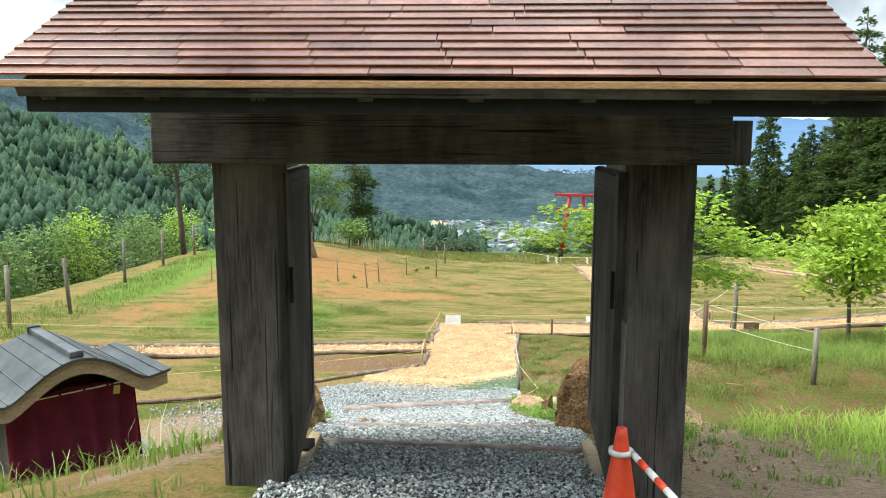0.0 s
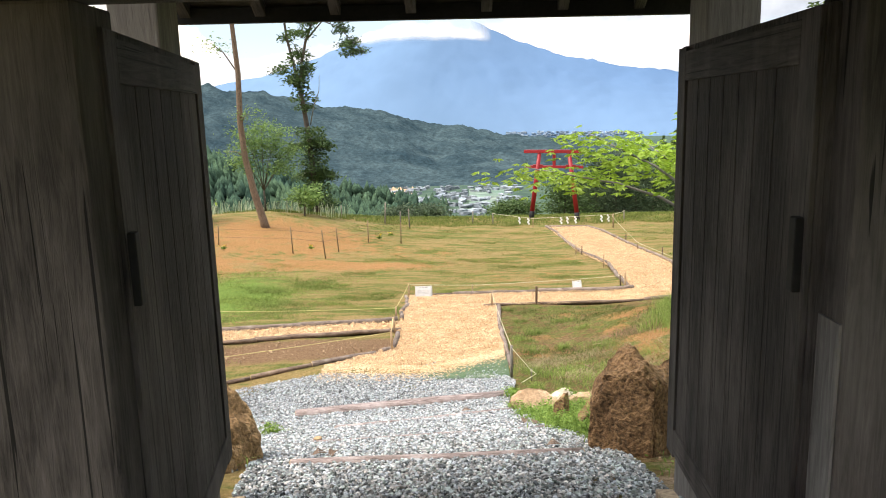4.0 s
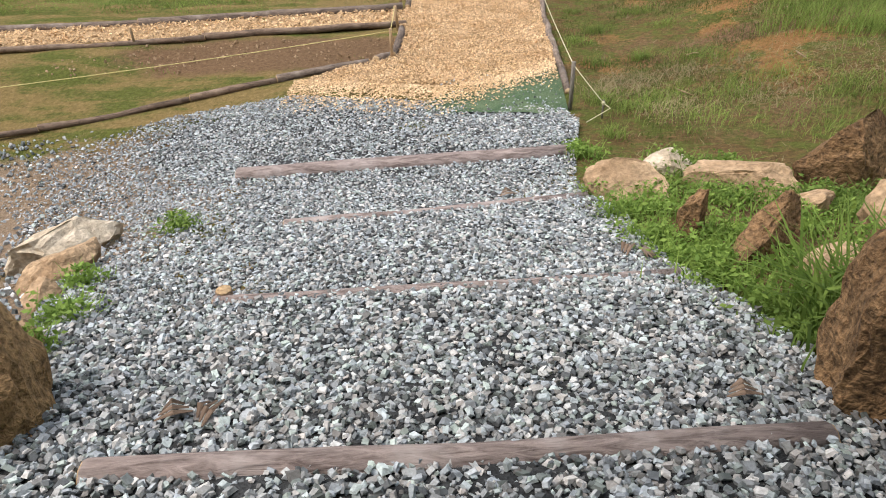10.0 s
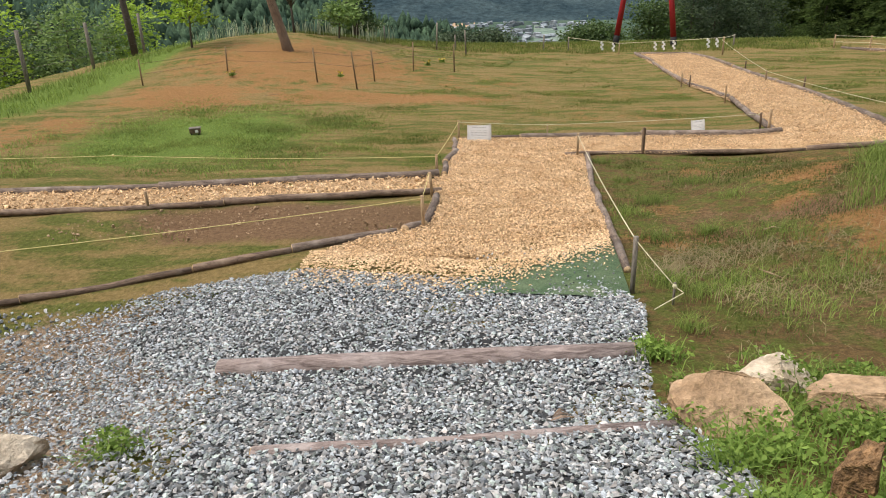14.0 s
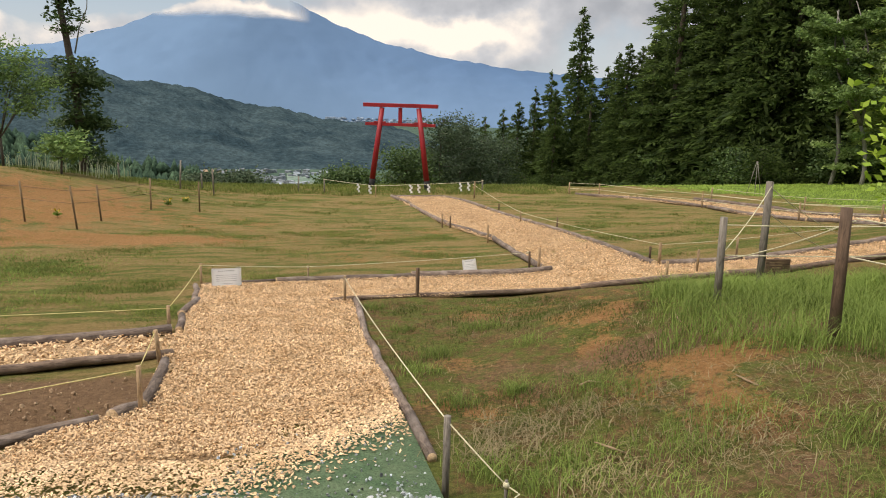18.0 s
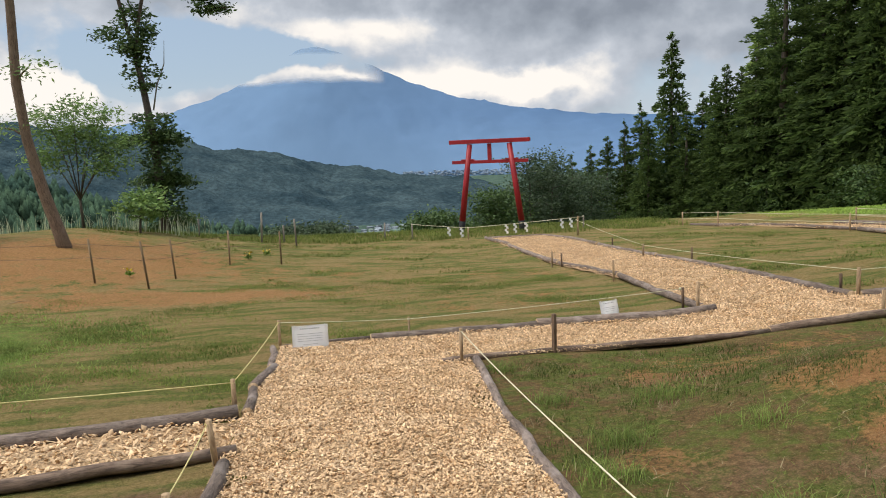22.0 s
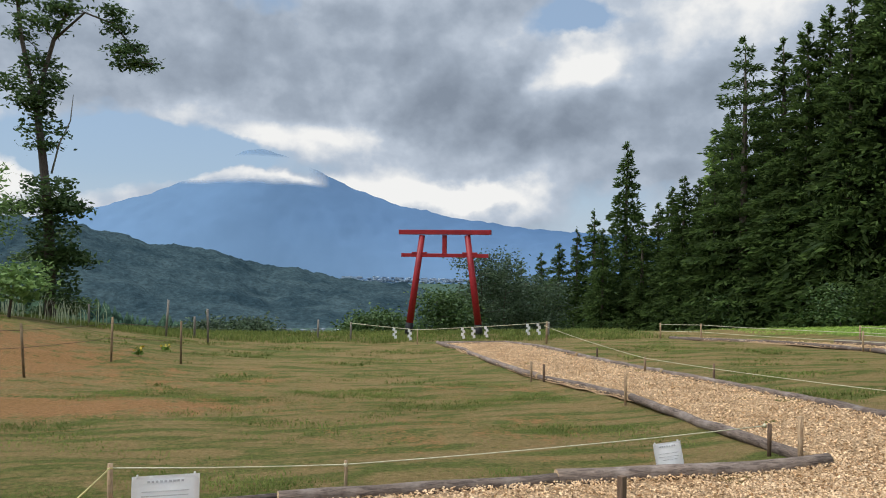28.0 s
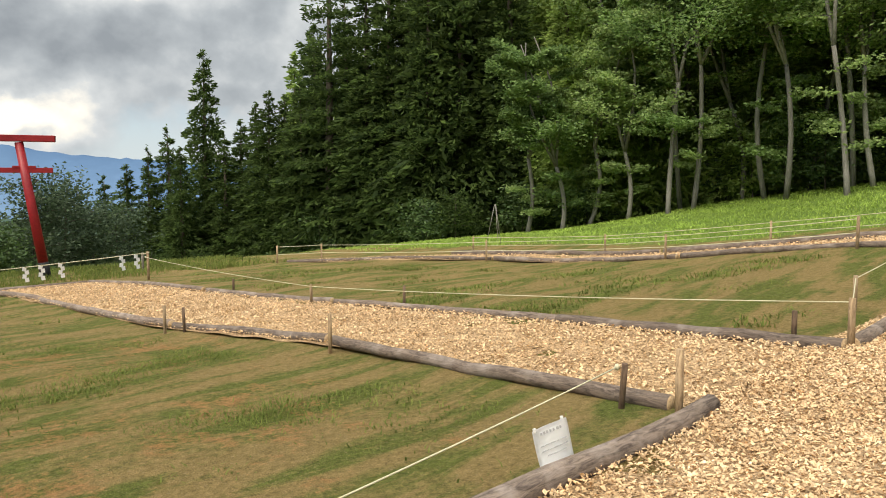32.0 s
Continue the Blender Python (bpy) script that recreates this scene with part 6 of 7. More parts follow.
    # fallen sticks and dry stalks in the grass
    for i, (x, y, a, ln) in enumerate(((5.35, 14.3, 40, 0.4), (3.4, 14.9, 100, 0.25), (2.6, 15.8, 10, 0.2), (3.9, 16.7, 70, 0.3), (2.2, 14.6, 130, 0.22), (4.6, 13.6, 160, 0.3), (-6.2, 27.0, 30, 0.35), (5.0, 12.6, 80, 0.3))):
        z = gz(x, y) + 0.03
        t = thing("stick", pose(x, y, z, 0, 0, a), "short pale dead stick lying on the ground", "stick", "sticks")
        tube("wood", [(-ln / 2, 0, 0), (0, 0.02, 0.012), (ln / 2, -0.01, 0.0)], [0.007, 0.009, 0.005], M["stake"], t, segs=6, rough=0.2, seed=i)


make_beds()
make_small_things()
make_logs()
make_stakes()
make_gate()
make_torii()
make_shrine()
make_rocks()
paper_sign(-0.62, 21.74, gz(-0.6, 21.74) + 0.305, 0.43, 0.285, 3, (-14, 0), [(0.14, 0.06, 0.55), (0.36, 0.03, 0.7), (0.46, 0.03, 0.7), (0.56, 0.03, 0.7), (0.66, 0.03, 0.7), (0.8, 0.03, 0.4)], (-0.42, 0.42))
paper_sign(3.275, 22.19, gz(3.27, 22.2) + 0.285, 0.235, 0.195, -6, (-16, -7), [(0.16, 0.08, 0.55), (0.45, 0.035, 0.7), (0.58, 0.035, 0.7), (0.71, 0.035, 0.5)], (-0.42, 0.42))


# ---------- trees ----------
def crown_mesh(name, centers, dirs, size, mat, rng, flat=0.35, ratio=0.45):
    """Leaves at centres, along dirs, of the given half-lengths."""
    n = len(centers)
    side = np.cross(dirs, unit_rows(rng, n) + np.array([0, 0, 0.6]))
    side /= np.linalg.norm(side, axis=1)[:, None] + 1e-9
    return quads(name, centers, dirs * size[:, None], side * (size * ratio)[:, None], mat)


def conifer(h, width, seed, mat, droop=0.35, bare=0.05, count=300, sprays=28, leaf=0.21, tiers=0, power=0.8):
    """A conifer of height h at the origin: trunk and branches hung with fine sprays, longest below."""
    rng = np.random.default_rng(seed)
    t = thing("conifer_tree", Matrix.Identity(4), "tall dark green conifer at the forest edge", "tree", "forest conifers")
    tube("trunk", [(0, 0, -0.5), (0.05, 0, h * 0.3), (0, 0.05, h * 0.7), (0, 0, h * 0.985)], [h * 0.014 + 0.06, h * 0.011 + 0.04, h * 0.006 + 0.02, 0.015], M["bark"], t, segs=8, rough=0.1, seed=seed)
    k = 1 - np.linspace(0.0, 1.0, count) ** 0.66
    k = k + 0.012 * rng.normal(size=count)
    if tiers:
        k = np.round(k * tiers) / tiers + rng.normal(size=count) * 0.006
    k = np.clip(k, 0.0, 0.995)
    a = np.arange(count) * 2.39996 + rng.normal(size=count) * 0.3
    r = (width * (1 - k) ** power * (0.66 + 0.42 * rng.random(count)) + 0.12) * (0.92 + 0.12 * np.sin(a * 2 + seed + k * 9))
    z0 = h * (bare + (1 - bare) * k)
    s = 0.22 + 0.80 * rng.random((count, sprays)) ** 0.62
    side = rng.normal(size=(count, sprays)) * (0.05 + 0.17 * r[:, None] * (1.12 - s) ** 0.7)
    out = r[:, None] * s
    x = np.cos(a)[:, None] * out - np.sin(a)[:, None] * side
    y = np.sin(a)[:, None] * out + np.cos(a)[:, None] * side
    rise = 0.30 * (k - 0.2)[:, None]
    z = z0[:, None] + r[:, None] * (rise * s - droop * s ** 1.7) - 0.25 * np.abs(side) + rng.normal(size=(count, sprays)) * 0.05 - 0.16 * rng.random((count, sprays)) ** 2
    fan = a[:, None] + np.sign(side) * (0.75 * rng.random((count, sprays)))
    d = np.stack([np.cos(fan), np.sin(fan), -0.35 + 0.5 * k[:, None] + 0.3 * rng.normal(size=(count, sprays))], -1).reshape(-1, 3)
    d /= np.linalg.norm(d, axis=1)[:, None]
    size = leaf * (0.55 + 0.75 * rng.random(count * sprays)) * (1 - 0.35 * np.repeat(k, sprays))
    cen = np.stack([x, y, z], -1).reshape(-1, 3)
    # dense shaded foliage nearer the trunk
    m = 13
    si = 0.08 + 0.62 * rng.random((count, m))
    ai = a[:, None] + rng.normal(size=(count, m)) * 0.5
    zi = z0[:, None] + r[:, None] * (rise * si - droop * si ** 1.7) + rng.normal(size=(count, m)) * 0.12
    inner = np.stack([np.cos(ai) * r[:, None] * si, np.sin(ai) * r[:, None] * si, zi], -1).reshape(-1, 3)
    cen, d = np.concatenate([cen, inner]), np.concatenate([d, unit_rows(rng, len(inner))])
    size = np.concatenate([size, np.repeat(leaf * (1.35 - 0.7 * k), m)])
    attach("crown", crown_mesh("crown", cen, d, size, M[mat], rng, ratio=0.3), t)
    return t


def branchy(name, base, lean, h, seed, leafmat, barkmat, label, spread_=0.3, crown_from=0.45, r0=0.1, leaves=2500, leaf=0.05, limbs=14, clump=0.45, reach=1.6, group="", flat=0.5):
    """A broadleaf tree: a bent trunk, limbs and leaf clumps about their ends."""
    rng = np.random.default_rng(seed)
    t = thing(name, Matrix.Translation(base), label, "tree", group)
    line = []
    n = 9
    off = rng.normal(size=(n, 2)) * 0.02 * h
    for i in range(n):
        s = i / (n - 1)
        line.append(Vector((lean[0] * s + off[i, 0] * s, lean[1] * s + off[i, 1] * s, -0.2 * (i == 0) + h * s)))
    tube("trunk", line, [r0 * (1 - 0.75 * i / (n - 1)) for i in range(n)], M[barkmat], t, segs=9, rough=0.12, seed=seed)
    cs = []
    for i in range(limbs):
        s = crown_from + (1 - crown_from) * (i + 0.5) / limbs
        k = min(n - 2, int(s * (n - 1)))
        p = line[k].lerp(line[k + 1], s * (n - 1) - k)
        a = i * 2.4 + rng.random() * 0.9
        ln = reach * (1.05 - 0.5 * (s - crown_from) / (1 - crown_from)) * (0.7 + 0.5 * rng.random())
        q = [p]
        for j in range(1, 5):
            q.append(p + Vector((math.cos(a + 0.15 * j * rng.normal()) * ln * j / 4, math.sin(a) * ln * j / 4, spread_ * ln * (j / 4) ** 1.2 + 0.05 * ln * rng.normal())))
        tube("limb", q, [r0 * 0.3 * (1 - 0.2 * j) for j in range(5)], M[barkmat], t, segs=6, rough=0.1, seed=seed + i)
        per = leaves // limbs
        w = rng.choice(4, per, p=[0.1, 0.2, 0.3, 0.4]) + 1
        pts = np.array([q[j] for j in range(5)])[w]
        sub = pts[:, None][:, 0] + rng.normal(size=(per, 3)) * clump * np.array([1, 1, flat])
        cs.append(sub)
    cs = np.concatenate(cs)
    d = unit_rows(rng, len(cs)) * np.array([1, 1, 0.45])
    d /= np.linalg.norm(d, axis=1)[:, None]
    attach("crown", crown_mesh("crown", cs, d, leaf * (0.7 + 0.7 * rng.random(len(cs))), M[leafmat], rng, ratio=0.5), t)
    return t


def leafy(t, twigs, origin, leafmat, barkmat, rng, r, per, clump, leaf):
    """Twigs from points on a tree to world points, with leaves hung about their outer halves."""
    cs = []
    for p, tip in twigs:
        q = Vector(tip) - origin
        mid = p.lerp(q, 0.5) + Vector((0, 0, 0.12 * (q - p).length))
        tube("twig", [p, p.lerp(mid, 0.6), mid, mid.lerp(q, 0.6), q], [r, r * 0.85, r * 0.7, r * 0.5, r * 0.25], M[barkmat], t, segs=5)
        u = rng.random(per) ** 0.6
        c = np.array(mid)[None] * (1 - u)[:, None] + np.array(q)[None] * u[:, None]
        cs.append(c + rng.normal(size=(per, 3)) * clump * np.array([1, 1, 0.45]))
    cs = np.concatenate(cs)
    d = unit_rows(rng, len(cs)) * np.array([1, 1, 0.4]) + np.array([0, 0, -0.3])
    d /= np.linalg.norm(d, axis=1)[:, None]
    attach("crown", crown_mesh("crown", cs, d, leaf * (0.7 + 0.7 * rng.random(len(cs))), M[leafmat], rng, ratio=0.35), t)


def edge_tree(base, h, seed, leafmat):
    """A slender forked tree with a crooked pale stem and loose tiers of small leaves."""
    rng = np.random.default_rng(seed)
    t = thing("broadleaf_tree", Matrix.Translation(base), "slender pale-stemmed broadleaf tree before dark conifers", "tree", "edge trees")
    lean = rng.normal(size=2) * 0.09 * h
    cs = []

    def stem(p0, p1, r0, r1, depth, k):
        n = 6
        bend = Vector((rng.normal() * 0.05, rng.normal() * 0.05, 0)) * (p1 - p0).length
        line = [p0.lerp(p1, j / n) + bend * math.sin(math.pi * j / n) for j in range(n + 1)]
        tube("trunk" if depth == 0 else "limb", line, [r0 + (r1 - r0) * j / n for j in range(n + 1)], M["pale_bark"], t, segs=7 if depth < 2 else 5, rough=0.12, seed=seed + k)
        return line

    fork = Vector((lean[0] * 0.4, lean[1] * 0.4, h * rng.uniform(0.3, 0.5)))
    stem(Vector((0, 0, -0.2)), fork, 0.105, 0.075, 0, 0)
    for k in range(2 + seed % 2):
        a = rng.random() * 6.283
        top = Vector((lean[0] + math.cos(a) * h * 0.13, lean[1] + math.sin(a) * h * 0.13, h * rng.uniform(0.85, 1.0)))
        line = stem(fork, top, 0.075, 0.02, 1, k + 1)
        for j in range(9):
            s = 0.15 + 0.85 * j / 8
            p = line[min(5, int(s * 6))].lerp(line[min(6, int(s * 6) + 1)], s * 6 - int(s * 6))
            b = rng.random() * 6.283
            ln = h * (0.24 - 0.12 * s) * rng.uniform(0.7, 1.3)
            q = p + Vector((math.cos(b) * ln, math.sin(b) * ln, ln * rng.uniform(0.1, 0.5)))
            if j % 2 == 0:
                stem(p, q, 0.022, 0.006, 2, 20 + j + 10 * k)
            m = 640
            u = rng.random(m) ** 0.6
            side = rng.normal(size=m) * 0.28 * ln
            c = np.array(p)[None] * (1 - u)[:, None] + np.array(q)[None] * u[:, None]
            c += np.stack([-math.sin(b) * side, math.cos(b) * side, 0.06 * ln * rng.normal(size=m) - 0.12 * np.abs(side)], -1)
            cs.append(c)
    for j in range(5):
        b, z = rng.random() * 6.283, h * rng.uniform(0.12, 0.35)
        p = Vector((lean[0] * z / h, lean[1] * z / h, z))
        q = p + Vector((math.cos(b), math.sin(b), 0.2)) * h * 0.11
        m = 160
        u = rng.random(m) ** 0.6
        c = np.array(p)[None] * (1 - u)[:, None] + np.array(q)[None] * u[:, None] + rng.normal(size=(m, 3)) * np.array([0.22, 0.22, 0.07])
        cs.append(c)
    cs = np.concatenate(cs)
    d = unit_rows(rng, len(cs)) * np.array([1, 1, 0.4])
    d /= np.linalg.norm(d, axis=1)[:, None]
    attach("crown", crown_mesh("crown", cs, d, 0.062 + 0.045 * rng.random(len(cs)), M[leafmat], rng, ratio=0.5), t)
    return t


def at_bearing(az, d, up=0.0):
    x, y = 0.3 + d * math.sin(radians(az)), 18 + d * math.cos(radians(az))
    return x, y, gz(x, y) + up


def make_forest():
    kinds = [conifer(13, 3.5, 1, "conifer", 0.35, 0.0), conifer(15, 3.3, 2, "conifer_light", 0.5), conifer(16, 3.5, 3, "conifer", 0.4, 0.02), conifer(14, 3.3, 4, "conifer", 0.12, 0.06, 210, 40, 0.18, 19, 0.6),
             conifer(15, 3.2, 5, "conifer_light", 0.6, 0.06), conifer(16, 3.4, 6, "conifer_light", 0.4, 0.0, 200, 22, 0.3)]
    heights = (13, 15, 16, 14, 15, 16)
    rng = random.Random(7)
    places = []
    # bearing, distance, height of tip in degrees above the eye
    for az, d, el in ((16.5, 55, -1.2), (18.2, 53, -0.4), (19.8, 52, 0.3), (21.2, 50, 1.0), (22.6, 50, 2.2), (23.9, 50, 3.6), (24.6, 46, 2.2), (26.4, 48, 8.9), (27.6, 46, 3.4), (28.8, 47, 4.2), (29.8, 45, 5.4), (30.7, 44, 6.2), (31.8, 44, 6.0), (32.9, 43, 7.0),
                       (34.0, 46, 11.0), (35.0, 42, 16.1), (36.2, 44, 13.0), (37.6, 41, 15.8), (39.2, 40, 16.6), (40.6, 40, 17.5), (42.0, 38, 18.0), (43.6, 40, 20.0)):
        places.append((az, d, el))
    for i in range(46):
        places.append((44.5 + i * 1.15 + rng.uniform(-0.4, 0.4), rng.uniform(37, 44), rng.uniform(19, 24)))
    for i in range(44):
        places.append((33 + i * 1.5 + rng.uniform(-0.6, 0.6), rng.uniform(46, 54), rng.uniform(16, 22) if i > 5 else 9))
    for i in range(24):
        places.append((52 + i * 1.5 + rng.uniform(-0.5, 0.5), rng.uniform(34.5, 37), rng.uniform(17, 25)))
    for i in range(22):
        places.append((98 + i * 3.3 + rng.uniform(-1, 1), rng.uniform(26, 40), rng.uniform(20, 26)))
    for i, (az, d, el) in enumerate(places):
        x, y, z = at_bearing(az, d)
        h = max(3.5, d * math.tan(radians(el)) + 0.0 - z)
        k = 3 if az == 35.0 else 0 if az == 26.4 else 5 if d > 45.9 and i > 67 or az > 97 else rng.choice((0, 0, 2, 2, 0)) if az < 49 else rng.choice((1, 1, 4))
        s = h / heights[k]
        wide = min(1.5, max(0.7, 0.45 + 0.55 * s)) * rng.uniform(0.9, 1.15)
        m = pose(x, y, z, 0, 0, rng.uniform(0, 360))
        c = copy_thing(kinds[k], m)
        c.scale = (wide if s < 1.6 else wide * 1.15, wide if s < 1.6 else wide * 1.15, s)
    # unseen conifers added behind the gate to keep sky light off its front
    for i in range(15):
        x, y = -24 + 3.6 * i + rng.uniform(-1, 1), -14 - 6 * rng.random()
        c = copy_thing(kinds[5], pose(x, y, gz(x, y) - 0.2, 0, 0, rng.uniform(0, 360)))
        c.scale = (1.1, 1.1, rng.uniform(0.7, 0.95))
    for k in kinds:
        x, y, z = at_bearing(rng.uniform(60, 90), 58)
        k.matrix_basis = pose(x, y, z)
    # pale-stemmed broadleaf trees in front of the conifers
    stems = ((49.0, 33, 6.5), (51.5, 32, 8), (53.4, 33, 7), (56.2, 32, 9), (58.8, 30, 13), (60.6, 31, 12), (64.0, 33, 11), (66.5, 30, 12), (70.0, 28, 12), (71.8, 30, 11), (76.0, 29, 12), (81, 30, 12), (87, 28, 12))
    for i, (az, d, h) in enumerate(stems):
        x, y, z = at_bearing(az, d)
        edge_tree((x, y, z), h, 40 + i, ("edge_leaf", "leaf", "edge_leaf")[i % 3])
    for i, (az, d, h) in enumerate(((57.5, 35, 15), (62.5, 35, 16), (68.2, 34, 15), (73.8, 33, 16), (78.5, 34, 15), (60, 33, 17), (65.4, 31.5, 16), (70.8, 32, 17), (75, 31, 15), (80.5, 31, 16))):
        x, y, z = at_bearing(az, d)
        edge_tree((x, y, z), h, 140 + i, "edge_leaf")
    # saplings and shrubs at the forest edge
    for i in range(40):
        az = 21 + i * 1.7 + rng.uniform(-0.7, 0.7)
        x, y, z = at_bearing(az, rng.uniform(32, 37) if az > 40 else rng.uniform(40, 44))
        branchy("shrub", (x, y, z), (rng.uniform(-0.4, 0.4), 0.1), rng.uniform(1.0, 3.4), 70 + i, ("leaf", "ivy", "conifer_light")[i % 3] if az > 53 else ("ivy", "conifer")[i % 2], "bark", "leafy green sapling at the forest edge", 0.15, 0.1, 0.03, 1300, 0.085, 10, 0.34, 1.0, "edge shrubs", 0.5)
    # broadleaf clump behind the red gateway, and the dark shrub beside it
    for az, d, h, sd in ((13.5, 36, 3.4, 1), (15.2, 34, 4.7, 2), (17.0, 36, 5.0, 3), (18.8, 38, 4.6, 4), (16.2, 40, 5.2, 5), (20.2, 40, 5.0, 9), (12.0, 32, 2.4, 6), (7.0, 27, 0.8, 7), (6.1, 28, 0.5, 8), (-3.6, 29, 0.6, 11), (-6.5, 30, 0.6, 12), (14.2, 39, 4.0, 13), (12.6, 37, 2.9, 14)):
        x, y, z = at_bearing(az, d)
        branchy("broadleaf_tree" if h > 2 else "shrub", (x, y, z - 0.2), (0, 0), h, 120 + sd, "ivy" if sd in (6, 7, 8, 1) else "brow_leaf", "bark", "rounded dark green broadleaf behind the torii" if h > 2 else "dense dark shrub on the brow of the field", 0.25, 0.15, 0.07, 5200, 0.075, 16, 0.42, 1.3 if h > 2 else 0.8, "brow trees")


def make_field_trees():
    # leaning tree on the mound
    b = Vector((-7.28, 32.3, gz(-7.28, 32.3)))
    t = thing("leaning_tree", Matrix.Translation(b), "tall leaning brown-barked tree on the mound", "tree")
    stem = [Vector(q) - b for q in ((-7.2, 32.3, -2.0), (-7.36, 32.3, -1.2), (-7.65, 32.3, -0.09), (-7.89, 32.3, 1.24), (-7.98, 32.3, 2.54), (-7.92, 32.3, 4.4), (-8.05, 32.4, 6.4), (-8.3, 32.4, 8.2), (-8.35, 32.4, 9.6))]
    tube("trunk", stem, [0.22, 0.155, 0.135, 0.12, 0.11, 0.10, 0.08, 0.05, 0.03], M["brown_bark"], t, segs=12, rough=0.1, seed=3)
    rng = np.random.default_rng(201)
    leafy(t, [(stem[5], (-9.0, 32.6, 5.6)), (stem[6], (-7.2, 32.2, 7.2)), (stem[6], (-9.3, 32.0, 7.2)), (stem[7], (-7.4, 32.8, 8.8)), (stem[7], (-9.3, 32.6, 8.6)), (stem[8], (-8.2, 32.2, 10.2)), (stem[3], (-8.45, 32.2, 1.5)), (stem[4], (-7.6, 32.2, 2.9))], b, "leaf", "brown_bark", rng, 0.03, 150, 0.32, 0.06)
    # young tree with thin spreading limbs
    b = Vector((-8.6, 37.5, gz(-8.6, 37.5)))
    t = thing("young_tree", Matrix.Translation(b), "young tree with thin spreading limbs on the mound", "tree")
    f0 = Vector((-8.62, 37.5, -0.6)) - b
    tube("trunk", [Vector((0, 0, -0.2)), f0 * 0.6, f0], [0.05, 0.045, 0.04], M["bark"], t, segs=8)
    rng = np.random.default_rng(202)
    leafy(t, [(f0, (-9.6, 37.4, 0.9)), (f0, (-9.1, 37.8, 1.7)), (f0, (-8.5, 37.4, 2.5)), (f0, (-8.1, 37.7, 1.6)), (f0, (-7.5, 37.3, 0.6)), (f0, (-7.2, 37.8, 1.3)), (f0, (-9.3, 37.0, 2.2)), (f0, (-7.8, 38.0, 2.2))], b, "leaf", "bark", rng, 0.022, 620, 0.33, 0.07)
    branchy("young_tree", (-10.8, 33.0, gz(-10.8, 33.0)), (0.2, 0), 2.3, 203, "maple", "bark", "young tree with light green leaves beside the mound", 0.25, 0.3, 0.04, 1100, 0.08, 9, 0.25, 0.8, "", 0.4)
    branchy("young_tree", (-6.6, 36.4, gz(-6.6, 36.4)), (0.2, 0), 1.2, 204, "leaf", "bark", "young tree with light green leaves beside the mound", 0.25, 0.3, 0.04, 900, 0.08, 9, 0.25, 0.7, "", 0.4)
    # ivy-clad tree with a forked top and one long arching branch
    b = Vector((-6.84, 40.4, gz(-6.84, 40.4)))
    t = thing("ivy_tree", Matrix.Translation(b), "tall dark forked tree with an ivy-covered trunk", "tree")
    stem = [Vector(q) - b for q in ((-6.8, 40.4, -2.9), (-6.82, 40.4, -1.6), (-6.86, 40.4, 0.0), (-6.95, 40.4, 1.5), (-7.12, 40.4, 3.0), (-7.28, 40.4, 4.2))]
    tube("trunk", stem, [0.2, 0.16, 0.145, 0.13, 0.11, 0.1], M["bark"], t, segs=10, rough=0.12, seed=5)
    left = [stem[5]] + [Vector(q) - b for q in ((-7.5, 40.4, 5.2), (-7.75, 40.4, 6.4), (-7.86, 40.4, 7.5), (-8.1, 40.4, 9.2), (-8.0, 40.4, 10.6))]
    right = [stem[5]] + [Vector(q) - b for q in ((-7.1, 40.4, 5.3), (-6.85, 40.4, 6.3), (-6.45, 40.4, 7.25), (-6.2, 40.4, 8.6), (-6.3, 40.4, 10.0))]
    arch = [right[2]] + [Vector(q) - b for q in ((-6.0, 40.4, 7.2), (-5.2, 40.3, 6.9), (-4.5, 40.3, 6.1), (-4.0, 40.2, 5.7))]
    tube("limb", left, [0.085, 0.07, 0.06, 0.05, 0.035, 0.02], M["bark"], t, segs=8, rough=0.1, seed=6)
    tube("limb", right, [0.08, 0.07, 0.06, 0.05, 0.035, 0.02], M["bark"], t, segs=8, rough=0.1, seed=7)
    tube("limb", arch, [0.045, 0.035, 0.028, 0.02, 0.01], M["bark"], t, segs=7, rough=0.1, seed=8)
    tube("dead_branch", [stem[3] + Vector((0.1, 0, 0.8)), Vector((-6.65, 40.4, 3.2)) - b, Vector((-6.35, 40.4, 3.9)) - b, Vector((-6.28, 40.4, 4.7)) - b], [0.03, 0.025, 0.018, 0.008], M["pale_bark"], t, "bare dead branch", segs=6)
    rng = np.random.default_rng(211)
    twigs = [(left[k], tuple(b + left[k] + Vector((rng.normal() * 0.7, rng.normal() * 0.7, 0.35 * rng.normal())))) for k in (1, 1, 2, 2, 3, 3, 4, 4, 4, 5, 5, 5)]
    twigs += [(right[k], tuple(b + right[k] + Vector((rng.normal() * 0.6, rng.normal() * 0.6, 0.3 * rng.normal())))) for k in (1, 2, 3, 3, 4, 4, 4, 5, 5, 5)]
    twigs += [(arch[k], tuple(b + arch[k] + Vector((rng.normal() * 0.35, rng.normal() * 0.35, 0.3 * rng.normal())))) for k in (1, 1, 2, 2, 3, 3, 4, 4)]
    twigs += [(stem[k], tuple(b + stem[k] + Vector((sx * rng.uniform(0.45, 1.0), rng.normal() * 0.5, -0.1 - 0.3 * rng.random())))) for k in (1, 2, 2, 3, 3) for sx in (1, -1, 1)]
    twigs += [(stem[k], tuple(b + stem[k] + Vector((rng.normal() * 0.4, rng.normal() * 0.4, 0.2)))) for k in (4, 5, 5)]
    leafy(t, twigs, b, "ivy", "bark", rng, 0.016, 230, 0.22, 0.085)
    n = 3800
